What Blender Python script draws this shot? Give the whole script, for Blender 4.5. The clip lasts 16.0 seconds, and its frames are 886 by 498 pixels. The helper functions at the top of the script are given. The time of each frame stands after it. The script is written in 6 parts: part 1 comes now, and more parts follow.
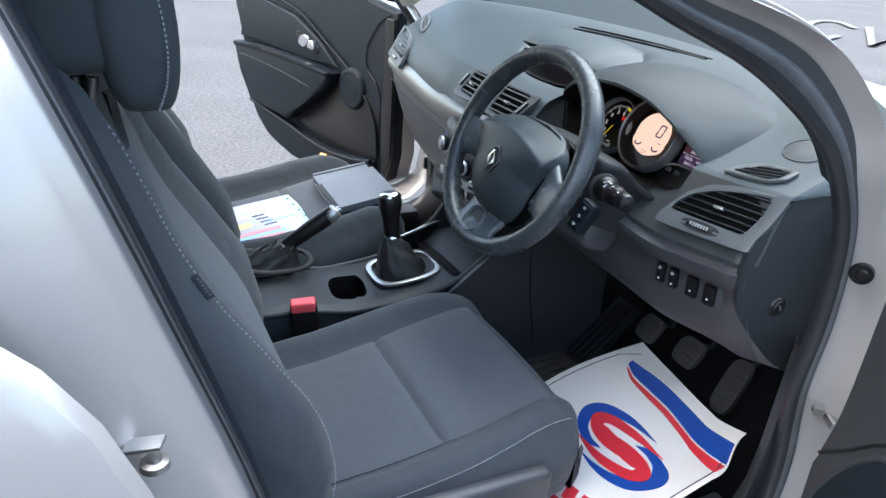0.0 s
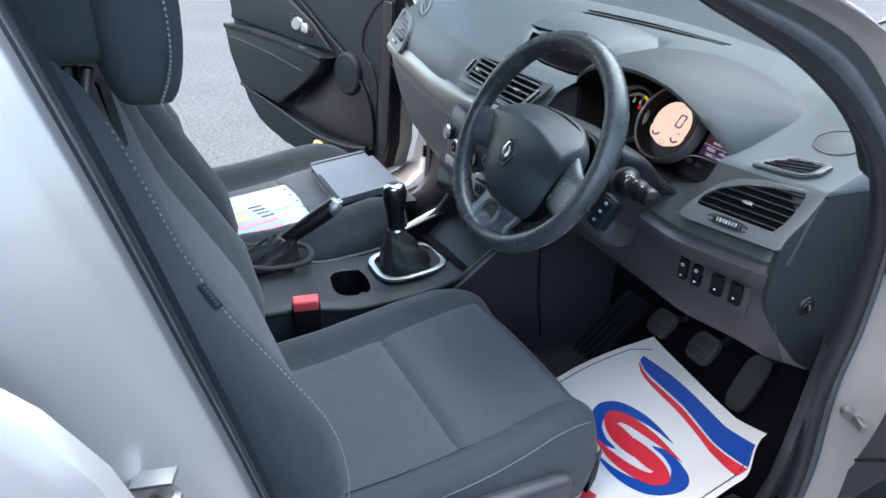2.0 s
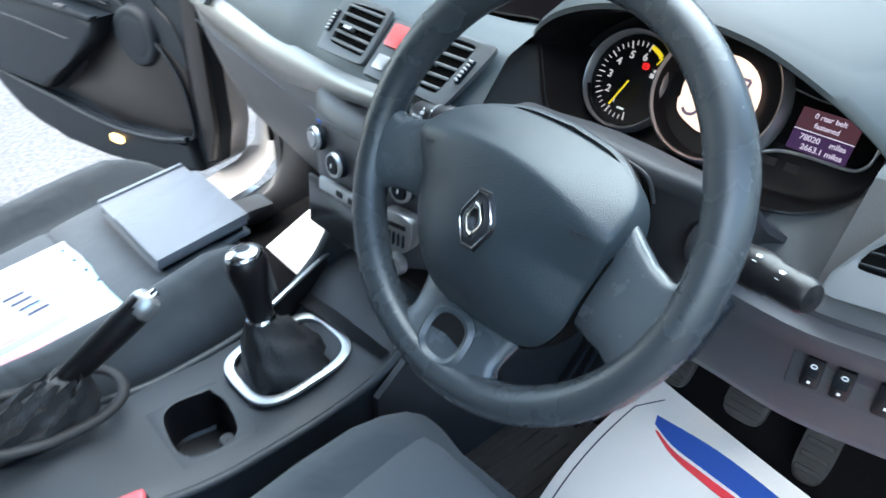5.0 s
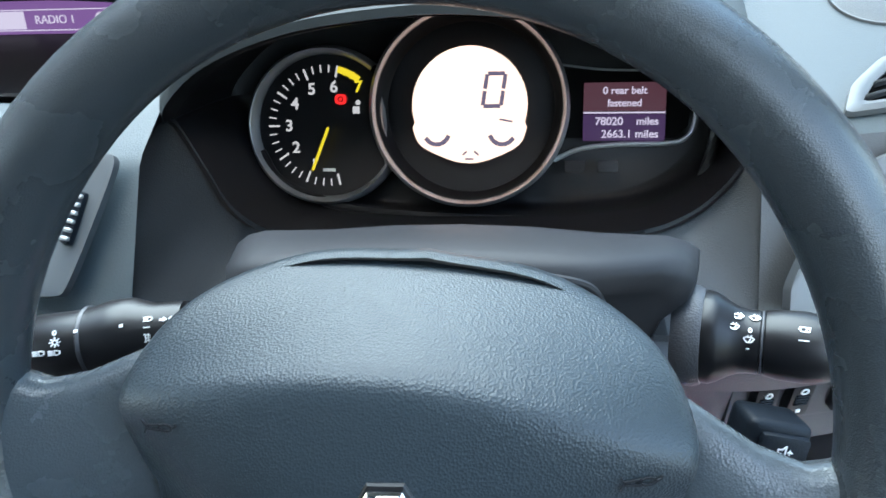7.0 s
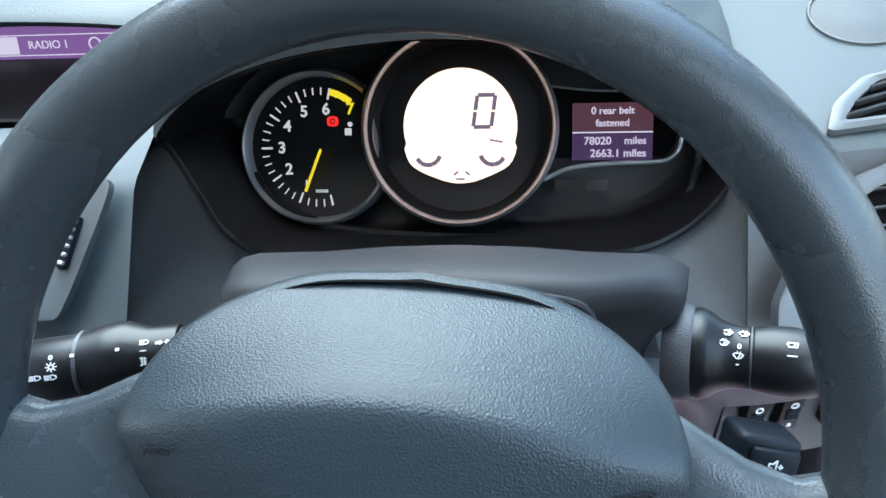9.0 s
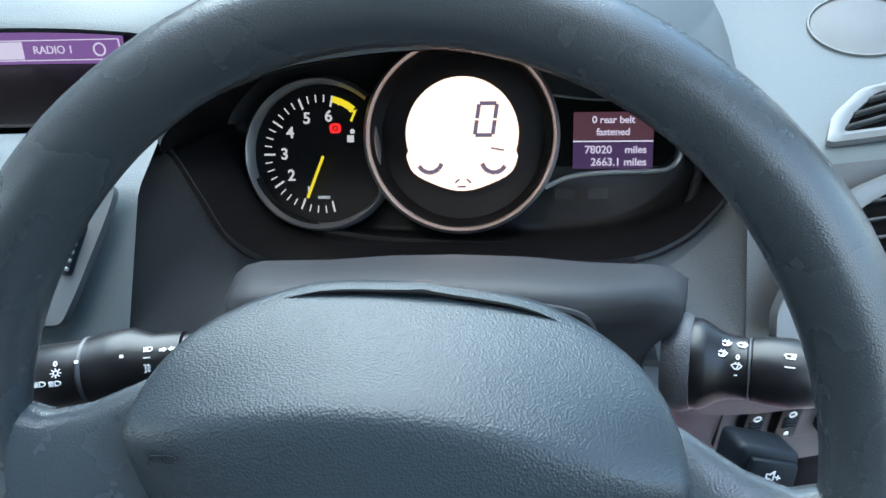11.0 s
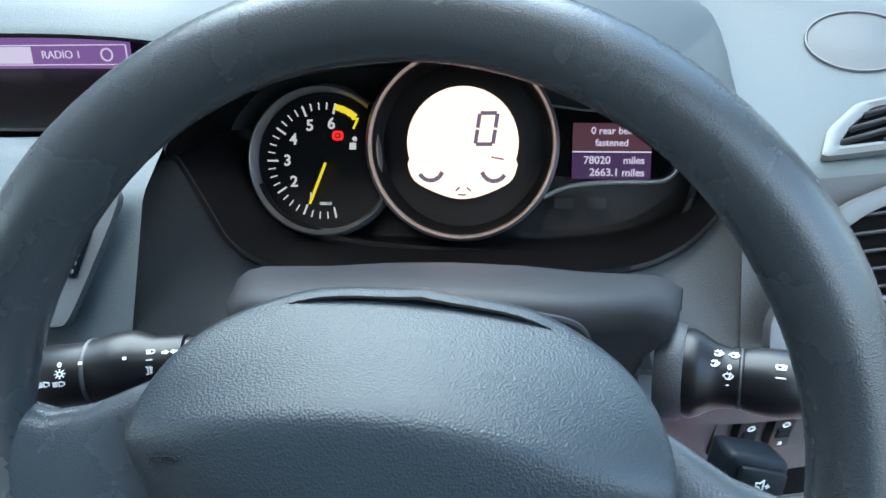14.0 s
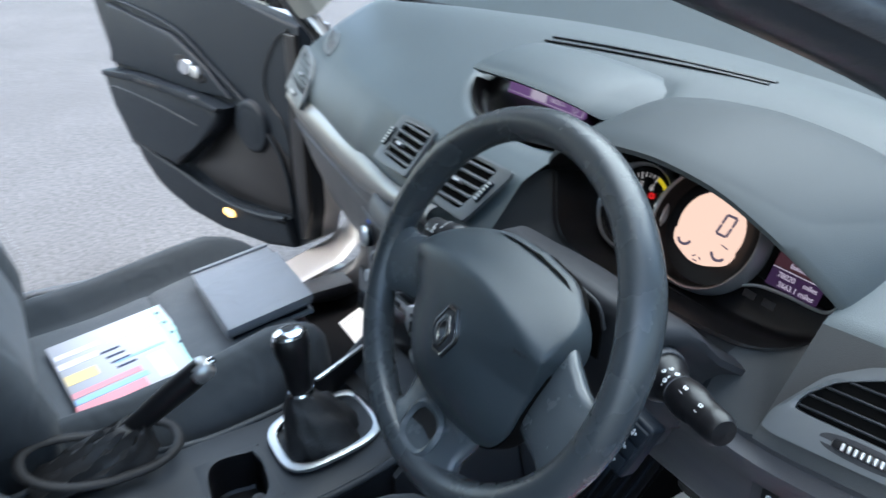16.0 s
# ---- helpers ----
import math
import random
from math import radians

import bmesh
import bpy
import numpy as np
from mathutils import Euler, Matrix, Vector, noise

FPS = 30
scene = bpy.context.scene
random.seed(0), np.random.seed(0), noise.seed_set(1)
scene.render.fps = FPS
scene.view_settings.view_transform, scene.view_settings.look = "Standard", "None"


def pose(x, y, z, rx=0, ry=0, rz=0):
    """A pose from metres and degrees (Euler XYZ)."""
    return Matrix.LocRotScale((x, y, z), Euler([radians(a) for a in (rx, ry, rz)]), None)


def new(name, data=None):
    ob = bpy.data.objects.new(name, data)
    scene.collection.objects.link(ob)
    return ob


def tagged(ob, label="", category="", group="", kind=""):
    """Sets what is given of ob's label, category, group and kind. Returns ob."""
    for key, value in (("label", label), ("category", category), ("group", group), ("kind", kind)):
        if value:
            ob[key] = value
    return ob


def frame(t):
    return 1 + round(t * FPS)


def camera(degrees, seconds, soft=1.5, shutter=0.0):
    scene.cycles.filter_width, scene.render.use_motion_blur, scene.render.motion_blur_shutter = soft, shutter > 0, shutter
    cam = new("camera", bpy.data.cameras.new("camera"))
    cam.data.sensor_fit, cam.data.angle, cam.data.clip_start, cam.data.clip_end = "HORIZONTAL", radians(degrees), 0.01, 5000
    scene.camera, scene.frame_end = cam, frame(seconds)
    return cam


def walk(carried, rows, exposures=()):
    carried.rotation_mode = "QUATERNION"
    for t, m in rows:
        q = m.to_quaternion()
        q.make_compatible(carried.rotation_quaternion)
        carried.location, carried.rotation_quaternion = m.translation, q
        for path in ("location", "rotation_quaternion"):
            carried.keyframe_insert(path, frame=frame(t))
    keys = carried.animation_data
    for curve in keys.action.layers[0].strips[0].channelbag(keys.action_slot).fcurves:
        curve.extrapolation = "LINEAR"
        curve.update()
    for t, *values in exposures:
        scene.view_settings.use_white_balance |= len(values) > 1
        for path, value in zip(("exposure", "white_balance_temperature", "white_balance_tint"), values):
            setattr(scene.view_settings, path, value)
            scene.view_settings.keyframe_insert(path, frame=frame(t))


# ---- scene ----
cam = camera(63.2, 16.0, shutter=0.5)
ROWS = [
    (0, 1.3325, -0.6408, 1.3100, 63.55, -4.12, 63.94),
    (0.5, 1.3254, -0.6416, 1.3110, 63.47, -4.24, 64.00),
    (1, 1.3155, -0.6389, 1.3099, 63.39, -4.22, 64.07),
    (1.5, 1.2948, -0.6443, 1.3076, 63.15, -4.23, 63.92),
    (2, 1.2588, -0.6490, 1.3008, 62.29, -4.37, 62.96),
    (2.5, 1.1589, -0.5926, 1.2777, 60.61, -4.76, 61.87),
    (3, 1.0540, -0.5329, 1.2714, 59.39, -5.10, 59.70),
    (3.2, 1.0118, -0.5181, 1.2703, 58.96, -4.98, 58.77),
    (5.3, 0.6109, -0.3391, 1.1900, 56.03, 0.21, 42.86),
    (5.5, 0.5597, -0.3135, 1.1825, 56.28, 0.86, 37.74),
    (5.8, 0.4927, -0.2741, 1.1668, 55.02, 1.48, 29.03),
    (6, 0.4633, -0.2489, 1.1605, 53.73, 4.16, 24.13),
    (6.5, 0.4063, -0.1959, 1.1368, 55.68, 3.19, 10.90),
    (7, 0.3911, -0.1747, 1.1327, 56.21, 2.90, 5.80),
    (7.5, 0.3924, -0.1739, 1.1360, 57.71, 3.02, 4.33),
    (8, 0.3905, -0.1762, 1.1358, 57.74, 3.21, 4.41),
    (8.5, 0.3910, -0.1769, 1.1362, 57.46, 3.09, 4.64),
    (9, 0.3903, -0.1778, 1.1370, 57.49, 3.00, 4.84),
    (11.5, 0.3891, -0.1791, 1.1424, 57.74, 2.50, 5.05),
    (12, 0.3884, -0.1798, 1.1424, 57.86, 2.34, 5.11),
    (12.5, 0.3878, -0.1800, 1.1432, 57.93, 2.28, 5.13),
    (13, 0.3878, -0.1802, 1.1440, 57.97, 2.21, 5.23),
    (13.5, 0.3877, -0.1811, 1.1440, 58.06, 2.15, 5.25),
    (14, 0.3917, -0.1832, 1.1467, 58.07, 2.08, 5.53),
    (14.5, 0.4278, -0.1877, 1.1644, 57.80, 3.00, 10.06),
    (14.8, 0.4732, -0.2235, 1.1777, 56.92, 0.92, 22.02),
    (15, 0.5256, -0.2389, 1.1951, 56.86, 0.23, 29.71),
    (15.2, 0.5808, -0.2501, 1.2156, 58.63, 0.58, 35.84),
    (15.5, 0.6694, -0.2702, 1.2528, 60.02, 0.79, 46.03),
    (16, 0.8030, -0.3187, 1.2775, 62.34, -0.56, 58.57),
]
EXPOSURES = [(0.0, 2.40, 6050, 6), (3.2, 2.58, 5850, 5), (5.3, 3.18, 5850, 1), (6.5, 3.19, 5750, 0), (14.0, 3.10, 5700, 0), (15.0, 3.10, 5800, 0), (15.5, 3.18, 6100, 2), (16.0, 2.4, 5850, 4)]
walk(cam, [(r[0], pose(*r[1:])) for r in ROWS], EXPOSURES)

# ---- world and light ----
world = bpy.data.worlds.new("overcast")
scene.world = world
world.use_nodes = True
_nt = world.node_tree
_bg = _nt.nodes["Background"]
_sky = _nt.nodes.new("ShaderNodeTexSky")
_sky.sky_type, _sky.sun_disc = "NISHITA", False
_sky.sun_elevation, _sky.sun_rotation = radians(56), radians(196)
_sky.dust_density, _sky.air_density = 4.0, 1.4
_nt.links.new(_sky.outputs[0], _bg.inputs[0])
_bg.inputs[1].default_value = 0.15
_sd = bpy.data.lights.new("sun", "SUN")
_sd.energy, _sd.angle, _sd.color = 1.5, radians(60), (1.0, 0.97, 0.93)
sun = new("sun", _sd)
sun.rotation_euler = (radians(34), 0, radians(196))


# ---- materials ----
def mat(name, col, rough=0.5, metal=0.0, grain=0.0, size=900.0, tint=0.12, patch=9.0, coat=0.0, sheen=0.0, spec=0.5, cell=False, crease=0.0):
    """A plain surface: colour varied at two scales, a fine relief of `size` marks a metre."""
    m = bpy.data.materials.new(name)
    m.use_nodes = True
    nt = m.node_tree
    b = nt.nodes["Principled BSDF"]
    b.inputs["Roughness"].default_value = rough
    b.inputs["Metallic"].default_value = metal
    b.inputs["Specular IOR Level"].default_value = spec
    b.inputs["Coat Weight"].default_value = coat
    b.inputs["Coat Roughness"].default_value = 0.06
    b.inputs["Sheen Weight"].default_value = sheen
    b.inputs["Sheen Roughness"].default_value = 0.5
    tc = nt.nodes.new("ShaderNodeTexCoord")
    big = nt.nodes.new("ShaderNodeTexNoise")
    big.inputs["Scale"].default_value, big.inputs["Detail"].default_value = patch, 6
    nt.links.new(tc.outputs["Object"], big.inputs["Vector"])
    ramp = nt.nodes.new("ShaderNodeMix")
    ramp.data_type = "RGBA"
    ramp.inputs["A"].default_value = (*[c * (1 - tint) for c in col], 1)
    ramp.inputs["B"].default_value = (*[min(1, c * (1 + tint)) for c in col], 1)
    nt.links.new(big.outputs["Fac"], ramp.inputs["Factor"])
    nt.links.new(ramp.outputs["Result"], b.inputs["Base Color"])
    rr = nt.nodes.new("ShaderNodeMapRange")
    rr.inputs["To Min"].default_value, rr.inputs["To Max"].default_value = max(0.02, rough - 0.07), min(1, rough + 0.07)
    nt.links.new(big.outputs["Fac"], rr.inputs["Value"])
    nt.links.new(rr.outputs["Result"], b.inputs["Roughness"])
    if grain:
        if cell:
            fine = nt.nodes.new("ShaderNodeTexVoronoi")
            out = fine.outputs["Distance"]
        else:
            fine = nt.nodes.new("ShaderNodeTexNoise")
            fine.inputs["Detail"].default_value = 3
            out = fine.outputs["Fac"]
        fine.inputs["Scale"].default_value = size
        nt.links.new(tc.outputs["Object"], fine.inputs["Vector"])
        bump = nt.nodes.new("ShaderNodeBump")
        bump.inputs["Strength"].default_value = grain
        bump.inputs["Distance"].default_value = 0.6 / size
        nt.links.new(out, bump.inputs["Height"])
        nt.links.new(bump.outputs["Normal"], b.inputs["Normal"])
        if crease:
            soft = nt.nodes.new("ShaderNodeTexNoise")
            soft.inputs["Scale"].default_value, soft.inputs["Detail"].default_value, soft.inputs["Distortion"].default_value = 11, 2, 0.8
            nt.links.new(tc.outputs["Object"], soft.inputs["Vector"])
            wide = nt.nodes.new("ShaderNodeBump")
            wide.inputs["Strength"].default_value, wide.inputs["Distance"].default_value = crease, 0.02
            nt.links.new(soft.outputs["Fac"], wide.inputs["Height"])
            nt.links.new(wide.outputs["Normal"], bump.inputs["Normal"])
    return m


def glow(name, col, power):
    m = mat(name, (0.012, 0.011, 0.012), 0.4, spec=0.08)
    b = m.node_tree.nodes["Principled BSDF"]
    b.inputs["Emission Color"].default_value = (*col, 1)
    b.inputs["Emission Strength"].default_value = power
    return m


def pane(name, tint, gloss=0.05):
    """Thin clear glass: straight through, with a mirror's share on top."""
    m = bpy.data.materials.new(name)
    m.use_nodes = True
    nt = m.node_tree
    nt.nodes.remove(nt.nodes["Principled BSDF"])
    out = nt.nodes["Material Output"]
    tr, gl, mx = (nt.nodes.new("ShaderNodeBsdf" + k) for k in ("Transparent", "Glossy", "Transparent"))
    nt.nodes.remove(mx)
    mx = nt.nodes.new("ShaderNodeMixShader")
    tr.inputs[0].default_value = (*tint, 1)
    gl.inputs["Roughness"].default_value = 0.02
    fr = nt.nodes.new("ShaderNodeFresnel")
    fr.inputs[0].default_value = 1.45
    nt.links.new(fr.outputs[0], mx.inputs[0])
    nt.links.new(tr.outputs[0], mx.inputs[1])
    nt.links.new(gl.outputs[0], mx.inputs[2])
    nt.links.new(mx.outputs[0], out.inputs[0])
    return m


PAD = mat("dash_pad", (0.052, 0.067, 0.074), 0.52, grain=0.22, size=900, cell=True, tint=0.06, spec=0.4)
# darker than the pad: the hood's shade is put into its base colour
HOODSHADE = mat("shaded_hood_plastic", (0.036, 0.045, 0.050), 0.58, grain=0.16, size=1000, cell=True, tint=0.06, spec=0.3)
GRILLE = mat("speaker_mesh", (0.035, 0.040, 0.043), 0.5, grain=0.5, size=1500, cell=True, tint=0.05)
TRIM = mat("hard_plastic", (0.042, 0.044, 0.050), 0.46, grain=0.25, size=900, cell=True, tint=0.08)
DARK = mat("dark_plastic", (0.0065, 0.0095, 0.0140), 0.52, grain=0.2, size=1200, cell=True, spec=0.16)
CONSOLE = mat("console_plastic", (0.021, 0.024, 0.028), 0.50, grain=0.2, size=1200, cell=True, tint=0.08, spec=0.28)
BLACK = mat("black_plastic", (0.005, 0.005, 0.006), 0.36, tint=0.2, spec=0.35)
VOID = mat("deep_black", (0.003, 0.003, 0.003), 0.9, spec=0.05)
SHROUD = mat("smooth_shroud_plastic", (0.023, 0.024, 0.027), 0.50, tint=0.08, patch=30, grain=0.06, size=1500, spec=0.15)
# dash plastic in two darker tones, shade under the hood put into the colour
FACESHADE = mat("shaded_side_face_plastic", (0.029, 0.033, 0.036), 0.5, grain=0.22, size=900, cell=True, tint=0.08, spec=0.4)
SURROUNDSHADE = mat("shaded_surround_plastic", (0.011, 0.0125, 0.014), 0.5, grain=0.22, size=900, cell=True, tint=0.08, spec=0.15)
GLOSS = mat("piano_black", (0.008, 0.008, 0.009), 0.2)
RIM = mat("wheel_leather", (0.033, 0.039, 0.044), 0.27, grain=0.26, size=1500, cell=True, tint=0.05, patch=25)
HUB = mat("airbag_cover", (0.028, 0.036, 0.042), 0.31, grain=0.36, size=980, cell=True, tint=0.08, spec=0.33)
SPOKE = mat("spoke_plastic", (0.055, 0.065, 0.073), 0.26, grain=0.22, size=1000, cell=True, tint=0.05, patch=40)
FOOTWELL = mat("footwell_plastic", (0.019, 0.022, 0.026), 0.5, grain=0.25, size=900, cell=True, tint=0.12, patch=14, spec=0.4)
FABRIC = mat("seat_fabric", (0.074, 0.081, 0.089), 0.95, grain=0.6, size=1300, sheen=0.08, tint=0.12, patch=6, spec=0.2, crease=0.22)
FABRIC2 = mat("seat_bolster_fabric", (0.048, 0.054, 0.060), 0.95, grain=0.6, size=1500, sheen=0.08, tint=0.12, patch=6, spec=0.2, crease=0.35)
SILVER = mat("silver_paint", (0.318, 0.300, 0.294), 0.36, metal=0.3, coat=0.6, tint=0.03, patch=3, grain=0.03, size=3000)
SEAL = mat("rubber_seal", (0.018, 0.020, 0.024), 0.34, grain=0.12, size=200, tint=0.25, patch=40)
WORNSHEEN = mat("scuffed_highlit_rubber", (0.055, 0.060, 0.068), 0.40, grain=0.3, size=160, tint=0.6, patch=22)
CARPET = mat("carpet", (0.006, 0.006, 0.007), 0.98, grain=1.0, size=500, spec=0.1)
CHROME = mat("chrome", (0.75, 0.76, 0.78), 0.12, metal=1.0, tint=0.03)
DIALRING = mat("dial_ring_satin", (0.36, 0.36, 0.38), 0.36, metal=0.8, tint=0.05)
SATIN = mat("satin_metal_trim", (0.44, 0.45, 0.45), 0.40, metal=0.9, tint=0.05, grain=0.05, size=2000)
STRIP = mat("satin_strip_paint", (0.25, 0.25, 0.24), 0.40, metal=0.7, tint=0.06, grain=0.05, size=2000)
METAL = mat("dull_metal", (0.32, 0.31, 0.30), 0.45, metal=0.9, tint=0.25, patch=60)
BOOT = mat("gaiter_leather", (0.014, 0.014, 0.015), 0.5, grain=0.5, size=420, cell=True)
VINYL = mat("gaiter_rim", (0.010, 0.010, 0.011), 0.62, grain=0.3, size=500, cell=True, spec=0.3)
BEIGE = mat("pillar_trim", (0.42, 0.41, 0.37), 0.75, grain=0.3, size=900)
PAPER = mat("white_paper", (0.84, 0.80, 0.75), 0.75, tint=0.03, grain=0.1, size=300)
LEAF = mat("leaflet_paper", (0.42, 0.42, 0.45), 0.7, tint=0.04, grain=0.1, size=300)
BLUE = mat("print_blue", (0.012, 0.07, 0.36), 0.55, tint=0.05)
REDP = mat("print_red", (0.72, 0.03, 0.05), 0.55, tint=0.05)
INK = mat("print_ink", (0.02, 0.025, 0.06), 0.6)
CYAN = mat("print_sky", (0.26, 0.42, 0.66), 0.6)
YELLOWP = mat("print_yellow", (0.70, 0.52, 0.22), 0.6)
PINK = mat("print_pink", (0.66, 0.24, 0.27), 0.6)
LILAC = mat("print_pale", (0.62, 0.60, 0.70), 0.6)
MINT = mat("print_mint", (0.38, 0.62, 0.56), 0.6)
REDBUT = mat("buckle_red", (0.65, 0.07, 0.08), 0.4, tint=0.06)
WALLET = mat("wallet_vinyl", (0.145, 0.155, 0.175), 0.55, grain=0.3, size=600, cell=True, tint=0.06, crease=0.3)
RUBBER = mat("pedal_rubber", (0.030, 0.0275, 0.026), 0.7, grain=0.5, size=260, tint=0.4, patch=60)
STITCH = mat("pale_thread", (0.22, 0.23, 0.24), 0.85)
MARK = mat("white_print", (0.75, 0.76, 0.76), 0.5)
PAINT = mat("road_paint", (0.125, 0.125, 0.125), 0.8, tint=0.35, patch=30, grain=0.5, size=90)
LCD = glow("lcd_white", (1.0, 0.64, 0.49), 0.21)
LCDINK = glow("lcd_segment", (0.55, 0.42, 0.62), 0.035)
PURPLE = glow("screen_purple", (0.45, 0.18, 0.62), 0.014)
PURPLE2 = glow("screen_maroon", (0.62, 0.22, 0.30), 0.016)
SCREEN = glow("radio_purple", (0.55, 0.25, 0.72), 0.045)
LOWFIELD = glow("screen_lower_purple", (0.33, 0.27, 0.75), 0.026)
LILACG = glow("screen_text", (0.95, 0.78, 0.95), 0.085)
NEEDLE = glow("needle_yellow", (1.0, 0.72, 0.02), 0.11)
REDL = glow("warning_red", (1.0, 0.02, 0.02), 0.14)
DIALW = glow("dial_white", (0.95, 0.85, 0.83), 0.075)
AMBER = glow("door_lamp_amber", (1.0, 0.55, 0.16), 0.9)
REDGL = mat("hazard_red", (0.62, 0.09, 0.09), 0.3)
GLASS = pane("clear_glass", (0.86, 0.93, 0.91))
DARKGLASS = mat("tinted_glass", (0.012, 0.013, 0.014), 0.06, coat=0.5)

_am = mat("asphalt", (0.088, 0.086, 0.088), 0.95, grain=0.35, size=45, tint=0.27, patch=1.3, spec=0.12)
_nt = _am.node_tree
_bsdf = _nt.nodes["Principled BSDF"]
_n2 = _nt.nodes.new("ShaderNodeTexNoise")
_n2.inputs["Scale"].default_value, _n2.inputs["Detail"].default_value, _n2.inputs["Roughness"].default_value = 55, 3, 0.7
_tc = _nt.nodes.new("ShaderNodeTexCoord")
_nt.links.new(_tc.outputs["Object"], _n2.inputs["Vector"])
_cr = _nt.nodes.new("ShaderNodeMapRange")
_cr.inputs["From Min"].default_value, _cr.inputs["From Max"].default_value = 0.3, 0.7
_cr.inputs["To Min"].default_value, _cr.inputs["To Max"].default_value = 0.62, 1.38
_nt.links.new(_n2.outputs["Fac"], _cr.inputs["Value"])
_mx = _nt.nodes.new("ShaderNodeMix")
_mx.data_type, _mx.blend_type = "RGBA", "MULTIPLY"
_mx.inputs["Factor"].default_value = 1.0
_nt.links.new(_bsdf.inputs["Base Color"].links[0].from_socket, _mx.inputs["A"])
_nt.links.new(_cr.outputs["Result"], _mx.inputs["B"])
_nt.links.new(_mx.outputs["Result"], _bsdf.inputs["Base Color"])
ASPHALT = _am


# ---- mesh helpers ----
def finish(name, bm, material, smooth=40):
    me = bpy.data.meshes.new(name)
    bmesh.ops.recalc_face_normals(bm, faces=bm.faces)
    bm.to_mesh(me)
    bm.free()
    me.polygons.foreach_set("use_smooth", [True] * len(me.polygons))
    me.set_sharp_from_angle(angle=radians(smooth))
    me.materials.append(material)
    return me


def thing(name, at, label, category, group="", kind=""):
    ob = new(name)
    ob.empty_display_size = 0.05
    ob.location = at
    return tagged(ob, label, category, group, kind)


def part(name, bm, material, parent, label="", smooth=40):
    ob = new(name, finish(name, bm, material, smooth))
    ob.parent = parent
    if parent.data is None:
        ob.matrix_parent_inverse = Matrix.Translation(-parent.location)
    if label:
        ob["label"] = label
    return ob


def lone(name, bm, material, label, category, group="", kind="", smooth=40):
    return tagged(new(name, finish(name, bm, material, smooth)), label, category, group, kind)


def loft(rings, closed=True, caps=True):
    """A skin over rings of equal point counts."""
    bm = bmesh.new()
    vs = [[bm.verts.new(p) for p in r] for r in rings]
    n = len(rings[0])
    for a, b in zip(vs, vs[1:]):
        for i in range(n if closed else n - 1):
            j = (i + 1) % n
            bm.faces.new((a[i], a[j], b[j], b[i]))
    if caps and closed:
        bm.faces.new(vs[0][::-1])
        bm.faces.new(vs[-1])
    return bm


def sheet(rings, thick):
    """An open skin with a thickness."""
    bm = loft(rings, False, False)
    bm.normal_update()
    n, m = len(rings), len(rings[0])
    top = bm.verts[:]
    low = [bm.verts.new(v.co - v.normal * thick) for v in top]
    idx = lambda a, b: a * m + b
    for a in range(n - 1):
        for b in range(m - 1):
            bm.faces.new((low[idx(a, b)], low[idx(a + 1, b)], low[idx(a + 1, b + 1)], low[idx(a, b + 1)]))
    edge = [idx(0, b) for b in range(m)] + [idx(a, m - 1) for a in range(1, n)] + [idx(n - 1, b) for b in range(m - 2, -1, -1)] + [idx(a, 0) for a in range(n - 2, 0, -1)]
    for p, q in zip(edge, edge[1:] + edge[:1]):
        bm.faces.new((top[p], low[p], low[q], top[q]))
    return bm


def rbox(sx, sy, sz, bev=0.004, seg=2, m=None):
    bm = bmesh.new()
    bmesh.ops.create_cube(bm, size=1)
    bmesh.ops.scale(bm, vec=(sx, sy, sz), verts=bm.verts)
    if bev:
        bmesh.ops.bevel(bm, geom=bm.edges[:], offset=min(bev, 0.49 * min(sx, sy, sz)), segments=seg, profile=0.6, affect="EDGES")
    if m:
        bm.transform(m)
    return bm


def prism(poly, depth, bev=0.0, seg=2, m=None):
    """A flat outline in x and y, raised from z = 0 to depth."""
    bm = bmesh.new()
    bot = [bm.verts.new((x, y, 0)) for x, y in poly]
    top = [bm.verts.new((x, y, depth)) for x, y in poly]
    n = len(poly)
    bm.faces.new(bot[::-1])
    up = bm.faces.new(top)
    for i in range(n):
        j = (i + 1) % n
        bm.faces.new((bot[i], bot[j], top[j], top[i]))
    if bev:
        bmesh.ops.bevel(bm, geom=list(up.edges), offset=bev, segments=seg, profile=0.6, affect="EDGES")
    if m:
        bm.transform(m)
    return bm


def turned(profile, seg=32, m=None, caps=True):
    """Turned on the z axis; profile of (radius, z)."""
    rings = [[(r * math.cos(2 * math.pi * i / seg), r * math.sin(2 * math.pi * i / seg), z) for i in range(seg)] for r, z in profile]
    bm = loft(rings, True, caps)
    if m:
        bm.transform(m)
    return bm


def tube(path, radius, seg=10, flat=1.0, closed=False):
    """A pipe along a path; radius a number or a list."""
    pts = [Vector(p) for p in path]
    n = len(pts)
    rings = []
    up = Vector((0.12, 0.31, 0.94)).normalized()
    for i, p in enumerate(pts):
        a = pts[(i - 1) % n] if closed or i else p
        b = pts[(i + 1) % n] if closed or i < n - 1 else p
        d = (b - a).normalized()
        s = d.cross(up).normalized()
        u = s.cross(d).normalized()
        r = radius[i] if isinstance(radius, (list, tuple)) else radius
        rings.append([p + r * (math.cos(k) * s + flat * math.sin(k) * u) for k in (2 * math.pi * j / seg for j in range(seg))])
    if closed:
        rings.append(rings[0])
        bm = loft(rings, True, False)
        bmesh.ops.remove_doubles(bm, verts=bm.verts, dist=1e-6)
        return bm
    return loft(rings)


